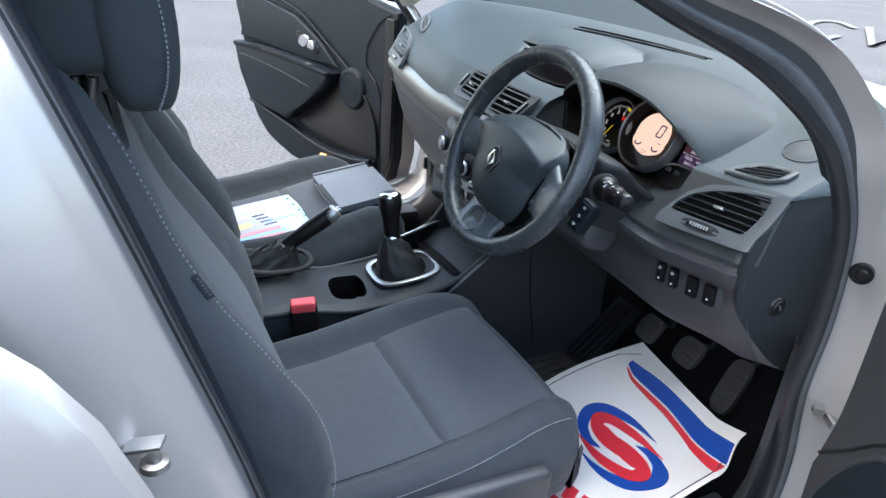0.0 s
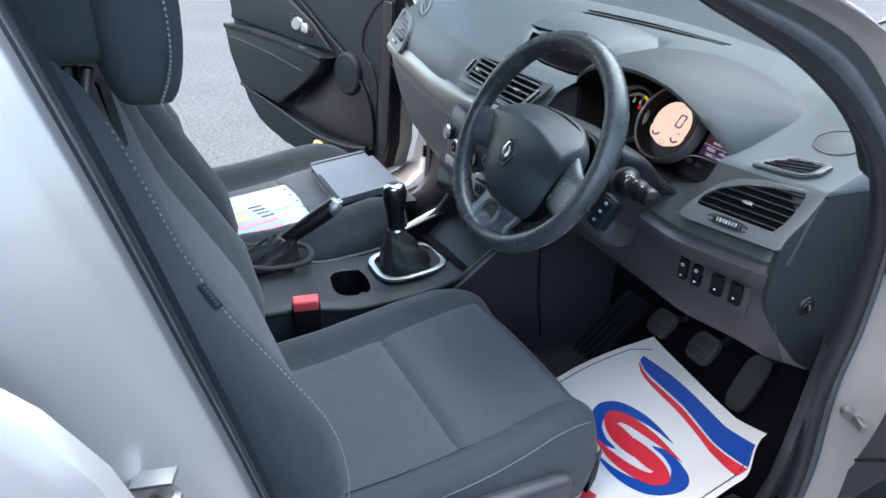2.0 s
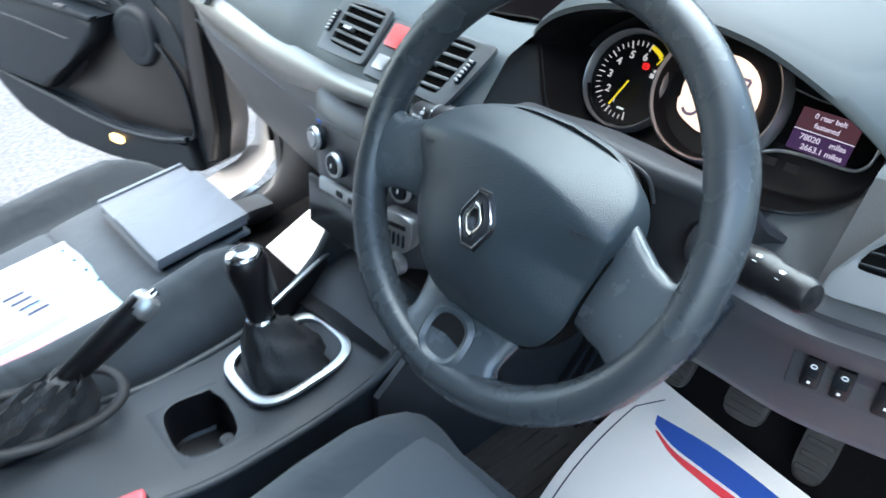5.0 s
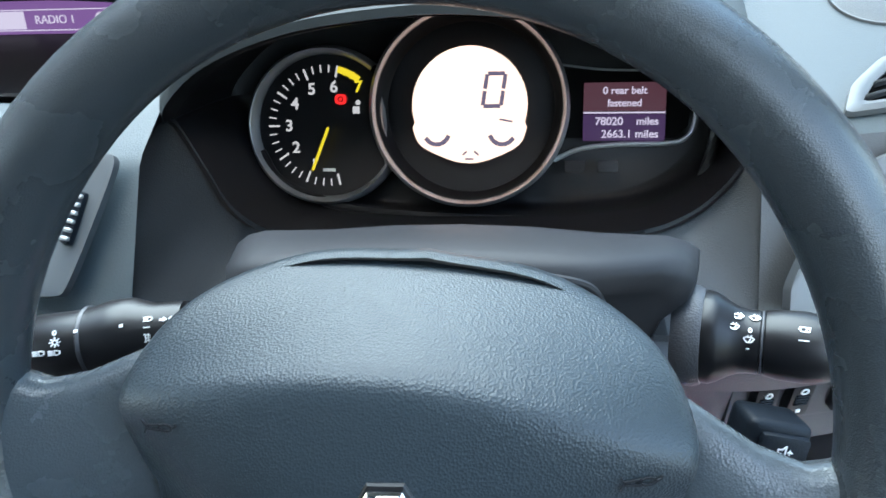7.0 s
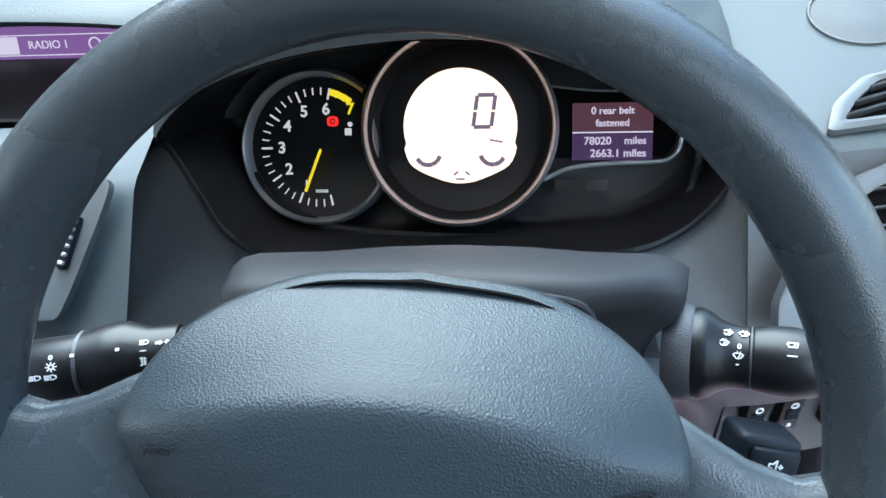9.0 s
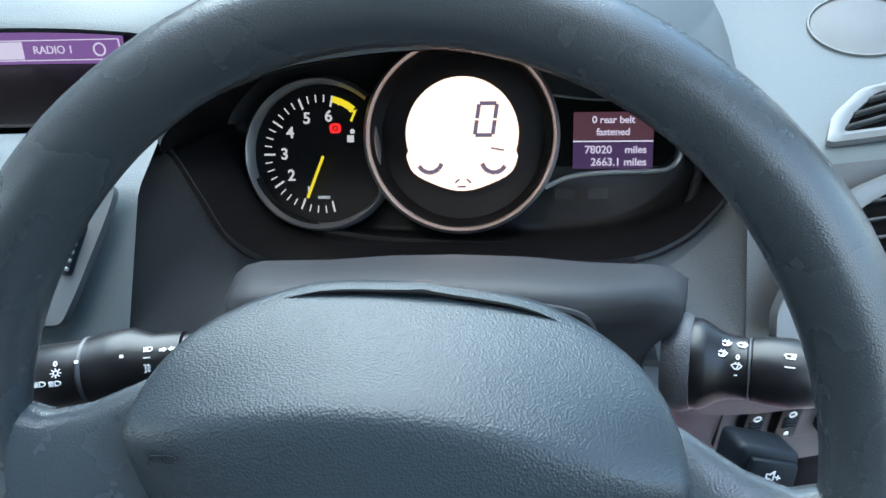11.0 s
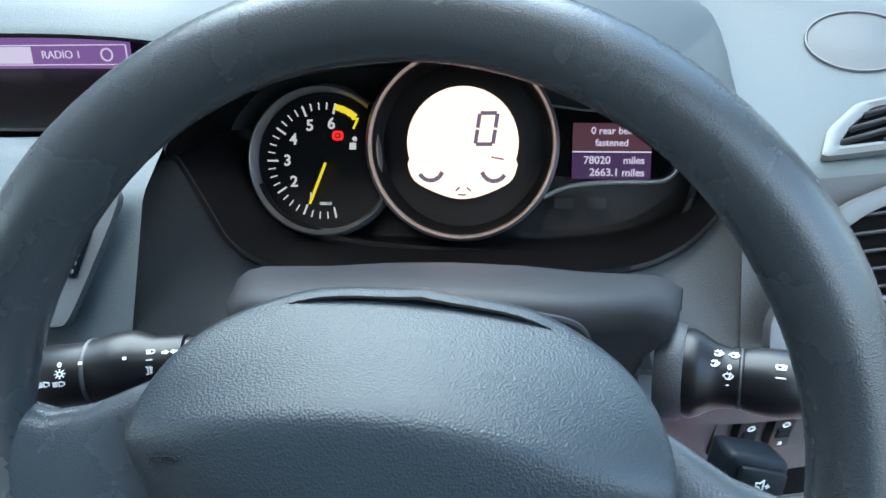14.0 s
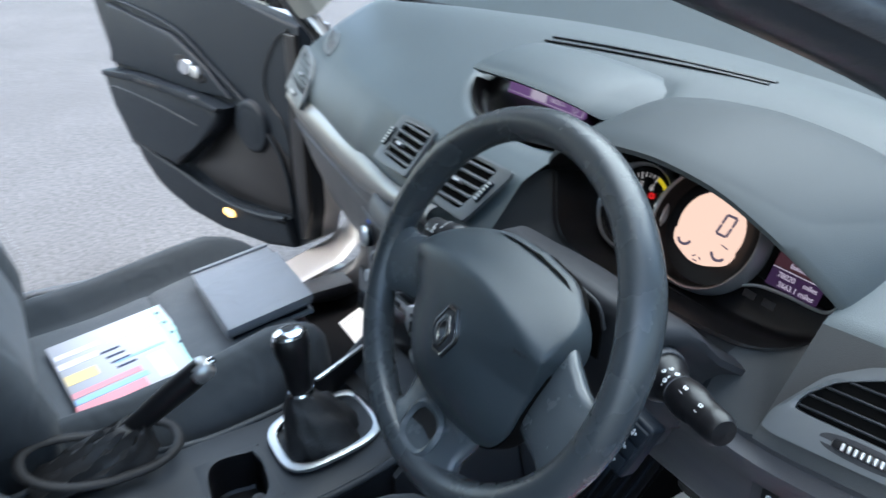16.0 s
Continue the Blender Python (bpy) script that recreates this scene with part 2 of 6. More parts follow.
def smoothed(pts, k=6):
    """Catmull-Rom through the points."""
    P = [Vector(p) for p in pts]
    P = [2 * P[0] - P[1]] + P + [2 * P[-1] - P[-2]]
    out = []
    for i in range(1, len(P) - 2):
        for j in range(k):
            t = j / k
            a, b, c, d = P[i - 1:i + 3]
            out.append(0.5 * ((2 * b) + (c - a) * t + (2 * a - 5 * b + 4 * c - d) * t * t + (3 * b - a - 3 * c + d) * t ** 3))
    return out + [P[-2]]


def join(*bms):
    out = bmesh.new()
    for b in bms:
        me = bpy.data.meshes.new("tmp")
        b.to_mesh(me)
        b.free()
        out.from_mesh(me)
        bpy.data.meshes.remove(me)
    return out


def lerp(table, x):
    """Reads a table of (x, value...) along a smooth curve through its rows."""
    if x <= table[0][0]:
        return list(table[0][1:])
    if x >= table[-1][0]:
        return list(table[-1][1:])
    k = max(i for i in range(len(table) - 1) if table[i][0] <= x)
    a, b = table[k], table[k + 1]
    p, q = table[max(0, k - 1)], table[min(len(table) - 1, k + 2)]
    h = b[0] - a[0]
    t = (x - a[0]) / h
    out = []
    for c in range(1, len(a)):
        ma = (b[c] - p[c]) / (b[0] - p[0]) * h
        mb = (q[c] - a[c]) / (q[0] - a[0]) * h
        out.append((2 * t ** 3 - 3 * t * t + 1) * a[c] + (t ** 3 - 2 * t * t + t) * ma + (3 * t * t - 2 * t ** 3) * b[c] + (t ** 3 - t * t) * mb)
    return out


def eased(poly, ratio=0.22, times=2):
    """A closed outline with its corners cut round."""
    for _ in range(times):
        out = []
        for (ax, ay), (bx, by) in zip(poly, poly[1:] + poly[:1]):
            out += [(ax + (bx - ax) * ratio, ay + (by - ay) * ratio), (bx - (bx - ax) * ratio, by - (by - ay) * ratio)]
        poly = out
    return poly


def oval(rx, ry, n=32, power=2.0, cx=0.0, cy=0.0):
    out = []
    for i in range(n):
        a = 2 * math.pi * i / n
        c, s = math.cos(a), math.sin(a)
        out.append((cx + rx * math.copysign(abs(c) ** (2 / power), c), cy + ry * math.copysign(abs(s) ** (2 / power), s)))
    return out


def ring_plate(outer, inner, depth, m=None, lip=0.0):
    """A frame between two outlines of equal counts."""
    rings = [[(x, y, 0) for x, y in outer], [(x, y, depth) for x, y in outer],
             [(x * 0.5 + u * 0.5, y * 0.5 + v * 0.5, depth + lip) for (x, y), (u, v) in zip(outer, inner)],
             [(x, y, depth) for x, y in inner], [(x, y, 0) for x, y in inner]]
    bm = loft(rings, True, False)
    if m:
        bm.transform(m)
    return bm


GLYPHS = {
    "sun": [[(0.45 * math.cos(k), 0.45 * math.sin(k)) for k in (i * math.pi / 5 for i in range(11))]] + [[(0.62 * math.cos(k), 0.62 * math.sin(k)), (0.98 * math.cos(k), 0.98 * math.sin(k))] for k in (i * math.pi / 4 for i in range(8))],
    "lamp": [[(0, -0.6), (0, 0.6), (0.45, 0.6), (0.9, 0.3), (0.9, -0.3), (0.45, -0.6), (0, -0.6)]] + [[(-0.3, y), (-1.0, y)] for y in (0.55, 0.18, -0.18, -0.55)],
    "fog": [[(0, -0.8), (0, 0.8), (-0.45, 0.7), (-0.8, 0.3), (-0.8, -0.3), (-0.45, -0.7), (0, -0.8)]] + [[(0.3, y), (0.95, y)] for y in (0.5, 0.0, -0.5)] + [[(0.6, 0.8), (0.6, -0.8)]],
    "arrows": [[(s * 0.15, 0), (s * 0.5, 0.35), (s * 0.5, 0.15), (s * 1.0, 0.15), (s * 1.0, -0.15), (s * 0.5, -0.15), (s * 0.5, -0.35), (s * 0.15, 0)] for s in (-1, 1)],
    "zero": [[(0.5 * math.cos(k), 0.8 * math.sin(k)) for k in (i * math.pi / 5 for i in range(11))]],
    "bar": [[(-1, 0), (1, 0)]],
    "dot": [[(-0.6, y), (0.6, y)] for y in (-0.4, 0.0, 0.4)],
    "wiper": [[(-0.95, 0.25), (-0.55, 0.6), (0.55, 0.6), (0.95, 0.25), (0.35, -0.55), (-0.35, -0.55), (-0.95, 0.25)], [(0.0, -0.4), (0.35, 0.35)], [(-0.2, 0.75), (-0.2, 1.0)], [(0.3, 0.75), (0.4, 1.0)]],
    "rear": [[(-0.7, -0.55), (-0.85, 0.5), (0.85, 0.5), (0.7, -0.55), (-0.7, -0.55)], [(0.1, -0.4), (0.4, 0.25)], [(-1.0, 0.0), (-0.8, 0.6)]],
    "speaker": [[(-0.95, -0.3), (-0.95, 0.3), (-0.45, 0.3), (0.05, 0.85), (0.05, -0.85), (-0.45, -0.3), (-0.95, -0.3)], [(0.35, 0), (0.95, 0)], [(0.65, 0.3), (0.65, -0.3)]],
    "horn": [[(-1, -0.6), (-0.8, 0), (-1, 0.6)], [(-0.8, 0.15), (0.0, 0.3)], [(-0.8, -0.15), (0.0, -0.3)], [(0.35 + 0.4 * math.cos(k), 0.35 * math.sin(k)) for k in (i * math.pi / 5 for i in range(11))], [(0.75, 0), (1.0, 0.15), (1.0, 0.4)]],
}


def glyph(kind, w, h, line, m, material, parent, name="symbol"):
    """A small printed symbol drawn with strokes, about w by h, in the plane of m."""
    bits = []
    for stroke in GLYPHS[kind]:
        for (ax, ay), (bx, by) in zip(stroke, stroke[1:]):
            p, q = Vector((ax * w / 2, ay * h / 2, 0)), Vector((bx * w / 2, by * h / 2, 0))
            d = q - p
            bits.append(rbox(d.length + line * 0.6, line, 0.0005, 0, m=m @ pose(*((p + q) / 2), 0, 0, math.degrees(math.atan2(d.y, d.x)))))
    return part(name, join(*bits), material, parent)


def writing(text, size, material, parent, m, name="lettering", align="CENTER", depth=0.0003, bold=0.0):
    cu = bpy.data.curves.new(name, "FONT")
    cu.body, cu.size, cu.align_x, cu.align_y, cu.extrude, cu.offset = text, size, align, "CENTER", depth, bold
    tmp = bpy.data.objects.new("tmp", cu)
    scene.collection.objects.link(tmp)
    me = bpy.data.meshes.new_from_object(tmp.evaluated_get(bpy.context.evaluated_depsgraph_get()))
    bpy.data.objects.remove(tmp)
    me.transform(m)
    me.materials.clear()
    me.materials.append(material)
    me.name = name
    ob = new(name, me)
    ob.parent = parent
    if parent.data is None:
        ob.matrix_parent_inverse = Matrix.Translation(-parent.location)
    return ob


def frame_of(origin, xa, ya):
    """A pose from an origin and two directions."""
    x = Vector(xa).normalized()
    z = x.cross(Vector(ya)).normalized()
    y = z.cross(x)
    return Matrix(((x[0], y[0], z[0], origin[0]), (x[1], y[1], z[1], origin[1]), (x[2], y[2], z[2], origin[2]), (0, 0, 0, 1)))


# ---- ground ----
def build_ground():
    bm = bmesh.new()
    xs = [-2500, -300, -60, -25] + [-12 + i for i in range(25)] + [25, 60, 300, 2500]
    grid = [[bm.verts.new((x, y, 0.012 * noise.noise((x * 0.5, y * 0.5, 0)) if abs(x) < 13 and abs(y) < 13 else 0)) for x in xs] for y in xs]
    for a, b in zip(grid, grid[1:]):
        for i in range(len(xs) - 1):
            bm.faces.new((a[i], a[i + 1], b[i + 1], b[i]))
    g = lone("ground", bm, ASPHALT, "worn grey asphalt of a car park", "ground", kind="structure")
    # faded painted lettering on the asphalt
    strokes = (((-5.37, 8.10), (-5.76, 8.69), (-5.95, 9.21), (-5.79, 9.37), (-5.36, 9.10)), ((-5.00, 7.85), (-4.72, 7.69), (-4.89, 8.14)), ((-5.42, 9.49), (-4.26, 7.92), (-4.90, 9.41)))
    for pts, lab in zip(strokes, ("worn white curved painted letter on the asphalt", "worn white short painted stroke on the asphalt", "worn white angled painted letter on the asphalt")):
        c = smoothed([(x, y, 0.022) for x, y in pts], 8) if len(pts) > 3 else [Vector((x, y, 0.022)) for x, y in pts]
        rows = []
        for i, p in enumerate(c):
            t = (c[min(i + 1, len(c) - 1)] - c[max(i - 1, 0)]).normalized()
            rows.append([p + Vector((-t.y, t.x, 0)) * k for k in (-0.055, 0.055)])
        lone("road_marking", sheet(rows, 0.004), PAINT, lab, "road marking", kind="structure")


build_ground()

# ---- car body ----
# inner edge of the front door opening: x, y, z, width of the rubber band
OPENING = [
    (0.76, 0.345, 0.36, 0.022), (0.762, 0.338, 0.48, 0.022), (0.762, 0.312, 0.637, 0.020), (0.762, 0.318, 0.765, 0.018), (0.762, 0.299, 0.906, 0.017),
    (0.76, 0.249, 1.001, 0.021), (0.745, 0.209, 1.056, 0.036), (0.72, 0.14, 1.114, 0.048), (0.70, 0.078, 1.152, 0.043), (0.68, -0.006, 1.188, 0.034),
    (0.66, -0.082, 1.223, 0.030), (0.615, -0.22, 1.275, 0.028), (0.575, -0.38, 1.325, 0.03), (0.555, -0.55, 1.352, 0.025), (0.565, -0.68, 1.345, 0.012),
    (0.63, -0.70, 1.285, 0.006), (0.67, -0.69, 1.238, 0.006), (0.70, -0.664, 1.168, 0.006), (0.715, -0.632, 1.075, 0.006), (0.72, -0.590, 0.938, 0.006), (0.725, -0.522, 0.705, 0.006),
    (0.73, -0.475, 0.50, 0.02), (0.74, -0.41, 0.37, 0.02), (0.755, -0.30, 0.335, 0.02), (0.76, 0.10, 0.325, 0.022), (0.76, 0.27, 0.33, 0.022)]


SLIM = {4: 0.85, 5: 0.65, 6: 0.6, 7: 0.55, 8: 0.55, 9: 0.55, 10: 0.55, 11: 0.5, 12: 0.5, 13: 0.55, 14: 0.8}   # narrow painted edge along the windscreen pillar and roof


def opening_loop(sign, shift):
    """The door opening drawn wider by shift(i, width) -> (outwards, sideways)."""
    pts = [Vector(p[:3]) for p in OPENING]
    if sign < 0:
        # the passenger side reaches a little further forward at the foot
        for i, d in ((0, 0.045), (1, 0.055), (2, 0.06), (3, 0.045), (4, 0.02), (25, 0.02)):
            pts[i].y += d
    n = len(pts)
    out = []
    for i, p in enumerate(pts):
        d = pts[(i + 1) % n] - pts[i - 1]
        nor = Vector((0, d.z, -d.y)).normalized()
        o, s = shift(i, OPENING[i][3], nor)
        out.append(Vector((sign * (p.x + s), p.y + nor.y * o, p.z + nor.z * o)))
    sm = smoothed(out + [out[0]], 5)[:-1]
    return sm


def build_body():
    car = thing("car_body", (0, -0.3, 0.15), "silver painted hatchback body shell with its front doors open", "car body")
    for sign in (1, -1):
        L = lambda o, s, w=0.0: opening_loop(sign, lambda i, wd, nor: (o + w * wd, s + w * wd * 0.35))
        ends = lambda rings: [r + [r[0]] for r in rings]
        # rubber weatherstrip, its bulb and lip
        part("door_seal", loft(ends([L(0.004, -0.014), L(-0.001, -0.004), L(0.0, 0.007), L(0.005, 0.012), L(0.0, 0.013, 0.5), L(0.0, 0.010, 1.0), L(0.004, 0.004, 1.0)]), False, False), SEAL, car, "dark rubber door seal", 60)
        # worn ridge along the seal; its pale colour also carries the seal's highlight
        part("seal_ridge", loft(ends([L(0.0, 0.0125, 0.30), L(0.0, 0.0160, 0.38), L(0.0, 0.0165, 0.50), L(0.0, 0.0150, 0.60), L(0.0, 0.0110, 0.68)]), False, False), WORNSHEEN, car, "scuffed ridge of the seal, pale highlight in its colour", 60)
        # painted flange round the opening
        rear = lambda nor: max(0.0, -nor.y)
        def flange(o, s, extra):
            return opening_loop(sign, lambda i, wd, nor: ((o * SLIM.get(i, 1.0)) + wd + extra * rear(nor), s * (1 - 1.6 * (1 - SLIM.get(i, 1.0)) * (o > 0.03)) + wd * 0.35 + (0.02 if extra else 0) * rear(nor)))
        rings = [flange(-0.004, 0.006, 0), flange(0.006, 0.010, 0), flange(0.018, 0.026, 0.006), flange(0.030, 0.040, 0.012), flange(0.040, 0.062, 0.03), flange(0.046, 0.070, 0.09), flange(0.048, 0.066, 0.14)]
        part("door_frame", loft(ends(rings), False, False), SILVER, car, "", 50)
        # inside trim behind the seal on the centre pillar
        def trim(o, s):
            return [v for v in opening_loop(sign, lambda i, wd, nor: (o, s))[78:104]]
        part("centre_pillar_trim", loft([trim(0.0, -0.012), trim(-0.006, -0.024), trim(-0.004, -0.040), trim(0.02, -0.055), trim(0.10, -0.060)], False, False), DARK, car, "dark plastic pillar trim")
        # windscreen pillar trim inside; the driver's side has its shade put into the colour
        def atrim(o, s):
            return [v for v in opening_loop(sign, lambda i, wd, nor: (o, s))[24:66]]
        part("windscreen_pillar_trim", loft([atrim(0.006, -0.012), atrim(0.016, -0.038), atrim(0.038, -0.060), atrim(0.085, -0.05)], False, False), DARK if sign > 0 else BEIGE, car, "pillar trim coloured dark for its shade" if sign > 0 else "pale fabric-covered pillar trim")
        # sill and lower body
        part("sill", rbox(0.10, 1.0, 0.14, 0.03, 3, pose(sign * 0.80, -0.12, 0.245)), SILVER, car)
        part("sill_trim", rbox(0.07, 0.86, 0.03, 0.01, 2, pose(sign * 0.715, -0.10, 0.325)), TRIM, car, "black plastic sill cover")
        # kick panel beside the footwell
        if sign > 0:
            kick = [smoothed([(0.752, 0.322 - lo, z), (0.742, 0.330 - lo, z), (0.716, 0.356 - lo * 0.5, z), (0.702, 0.43, z), (0.700, 0.62, z)], 3) for z, lo in ((0.27, 0.16), (0.31, 0.11), (0.345, 0.05), (0.40, 0.012), (0.48, 0.0), (0.58, 0.0), (0.70, 0.0))]
            part("kick_panel", loft(kick, False, False), TRIM, car, "grey plastic kick panel", 50)
        else:
            kick = [smoothed([(-0.750, 0.405 - lo, z), (-0.735, 0.418 - lo, z), (-0.700, 0.440, z), (-0.685, 0.50, z), (-0.685, 0.62, z)], 3) for z, lo in ((0.27, 0.16), (0.31, 0.12), (0.345, 0.05), (0.40, 0.01), (0.48, 0.0), (0.58, 0.0), (0.72, 0.0))]
            part("kick_panel", loft(kick, False, False), TRIM, car, "grey plastic kick panel", 50)
            hp_ = [smoothed([(-0.772, 0.408 - lo, z), (-0.79, 0.398 - lo, z), (-0.82, 0.400 - lo, z), (-0.85, 0.412 - lo, z), (-0.91, 0.43 - lo, z)], 3) for z, lo in ((0.30, 0.25), (0.33, 0.16), (0.355, 0.07), (0.40, 0.015), (0.48, 0.0), (0.60, 0.0), (0.75, 0.01), (0.90, 0.03))]
            hpp = part("hinge_pillar", loft(hp_, False, False), SILVER, car, "silver painted hinge pillar", 50)
            part("hinge", rbox(0.050, 0.030, 0.055, 0.006, 2, pose(-0.825, 0.392, 0.640)), BLACK, hpp, "dark door hinge")
            part("check_strap", rbox(0.012, 0.020, 0.040, 0.003, 2, pose(-0.775, 0.395, 0.470)), BLACK, hpp)
        # wing in front of the door
        wing = []
        for y, zt, xo in ((0.46, 1.0, 0.86), (0.7, 0.985, 0.885), (1.0, 0.95, 0.89), (1.3, 0.88, 0.87), (1.55, 0.76, 0.78)):
            wing.append([(sign * (xo - 0.12), y, zt), (sign * (xo - 0.04), y, zt - 0.02), (sign * xo, y, zt - 0.10), (sign * (xo + 0.012), y, zt - 0.28), (sign * xo, y, 0.32)])
        part("front_wing", sheet(wing, 0.01), SILVER, car)
    # roof and headlining
    roof = [[(x, y, z - 0.10 * (abs(x) / 0.66) ** 3) for x in (-0.66, -0.5, -0.25, 0, 0.25, 0.5, 0.66)] for y, z in ((-0.13, 1.405), (-0.4, 1.465), (-0.9, 1.48), (-1.5, 1.45), (-2.2, 1.36))]
    part("roof", sheet(roof, 0.012), SILVER, car)
    part("headlining", sheet([[(x * 0.97, y, z - 0.03) for x, y, z in r] for r in roof], 0.006), BEIGE, car, "pale fabric headlining")
    # windscreen
    ws = []
    for k in range(9):
        t = k / 8
        row = []
        for i in range(13):
            s = -1 + i / 6
            y = 0.72 - 0.83 * t - (0.20 - 0.06 * t) * s * s
            row.append((s * (0.74 - 0.10 * t), y, 1.00 + 0.395 * t + 0.02 * math.sin(math.pi * t) - 0.03 * t * s * s))
        ws.append(row)
    w = part("windscreen", loft(ws, False, False), GLASS, car, "clear curved windscreen glass")
    w.visible_shadow = False
    # bonnet, cowl
    bon = [[(x, y, z - 0.06 * (x / 0.7) ** 2) for x in (-0.74, -0.5, -0.25, 0, 0.25, 0.5, 0.74)] for y, z in ((0.80, 0.985), (1.0, 0.975), (1.3, 0.93), (1.55, 0.85), (1.68, 0.74))]
    part("bonnet", sheet(bon, 0.01), SILVER, car)
    part("cowl", sheet([[(x, y - 0.20 * (x / 0.74) ** 2, z) for x in (-0.74, -0.5, -0.25, 0, 0.25, 0.5, 0.74)] for y, z in ((0.70, 0.985), (0.76, 0.965), (0.86, 0.975))], 0.008), BLACK, car, "black plastic cowl")
    # floor pan, tunnel, bulkhead
    part("floor_carpet", sheet([[(x, y, z) for x in (-0.75, 0, 0.75)] for y, z in ((-1.7, 0.30), (-0.5, 0.27), (0.30, 0.27), (0.50, 0.33), (0.66, 0.55), (0.72, 0.80))], 0.02), CARPET, car, "black moulded floor carpet")
    part("rear_bench", join(rbox(1.3, 0.5, 0.22, 0.06, 3, pose(0, -1.25, 0.43)), rbox(1.3, 0.16, 0.6, 0.06, 3, pose(0, -1.52, 0.78, 14))), FABRIC2, car, "dark fabric rear bench")
    part("rear_shell", sheet([[(-0.72, y, z) for y, z in ((-0.75, 1.3), (-1.3, 1.35), (-1.8, 1.2))], [(-0.84, y, z) for y, z in ((-0.75, 0.95), (-1.3, 0.95), (-1.8, 0.95))], [(-0.84, y, z) for y, z in ((-0.75, 0.3), (-1.3, 0.3), (-1.8, 0.4))]], 0.01), SILVER, car)
    part("tailgate", sheet([[(x, -1.75, 0.4) for x in (-0.8, 0, 0.8)], [(x, -1.95, 0.95) for x in (-0.8, 0, 0.8)], [(x, -1.75, 1.38) for x in (-0.62, 0, 0.62)]], 0.01), SILVER, car)
    for wx, wy in ((0.77, 1.12), (-0.77, 1.12), (0.77, -1.52), (-0.77, -1.52)):
        wm = frame_of((wx, wy, 0.31), (0, 1, 0), (0, 0, 1)) if wx > 0 else frame_of((wx, wy, 0.31), (0, -1, 0), (0, 0, 1))
        ty = part("tyre", turned([(0.20, -0.09), (0.295, -0.085), (0.31, -0.06), (0.31, 0.06), (0.295, 0.085), (0.20, 0.09)], 40, wm, False), RUBBER, car, "black rubber tyre")
        part("wheel_disc", turned([(0.0, 0.07), (0.06, 0.07), (0.10, 0.055), (0.19, 0.065), (0.205, 0.085)], 40, wm), SATIN, ty, "silver wheel")
    # striker, grommet and hinge pin on the pillars
    s = part("striker", rbox(0.018, 0.034, 0.004, 0.0015, 2, pose(0.812, -0.633, 0.874, 12, 0, -24)), SATIN, car, "bright steel door striker plate")
    part("bolt", turned([(0.0, 0.012), (0.006, 0.012), (0.007, 0.008), (0.012, 0.006), (0.013, 0)], 12, frame_of((0.818, -0.627, 0.853), (0, 0, 1), (0.5, -0.86, 0)) @ pose(0, 0, 0, 0, 90, 0)), METAL, s)
    part("grommet", turned([(0.0, 0.010), (0.007, 0.010), (0.009, 0.006), (0.015, 0.006), (0.017, 0)], 20, frame_of((0.800, 0.3185, 0.8675), (0, 0, 1), (-0.75, -0.6, 0))), BLACK, car, "round black rubber grommet")
    h = part("check_strap", rbox(0.035, 0.012, 0.014, 0.004, 2, pose(0.812, 0.36, 0.60, 0, 0, -30)), METAL, car, "bare metal door check strap")
    part("pin", turned([(0.0, 0.012), (0.008, 0.012), (0.010, 0.0)], 14, frame_of((0.796, 0.345, 0.615), (0, 0, 1), (-0.75, -0.6, 0))), METAL, h)


build_body()


def build_rear_door():
    d = thing("rear_door", (0.85, -1.2, 0.3), "closed silver painted rear door reflecting the sky", "car door")
    prof = [(1.040, 0.800, -0.745), (1.046, 0.815, -0.75), (1.040, 0.838, -0.745), (1.022, 0.856, -0.732), (0.99, 0.868, -0.697), (0.944, 0.878, -0.667), (0.88, 0.889, -0.642), (0.8, 0.897, -0.622), (0.6, 0.897, -0.58), (0.34, 0.865, -0.55)]
    rings = []
    for k in range(16):
        back = 0.0 if k == 0 else 0.006 if k == 1 else 0.02 + 0.075 * (k - 2)
        rings.append([(x - (0.014 if k == 0 else 0.003 if k == 1 else 0), yf - back, z) for z, x, yf in prof])
    part("door_skin", sheet(rings, 0.01), SILVER, d)
    part("waist_strip", rbox(0.02, 0.9, 0.016, 0.005, 2, pose(0.795, -1.19, 1.045)), BLACK, d, "black waist strip")
    part("window", sheet([[(0.79 - 0.42 * (z - 1.045), y, z) for z in (1.045, 1.2, 1.34)] for y in (-0.80, -1.1, -1.5)], 0.004), DARKGLASS, d, "dark tinted door glass")
    part("window_frame", sheet([[(0.80 - 0.42 * (z - 1.03), y - 0.14 * (z - 1.03), z) for z in (1.0, 1.15, 1.36)] for y in (-0.735, -0.76, -0.80)], 0.02), BLACK, d, "black window frame")


build_rear_door()


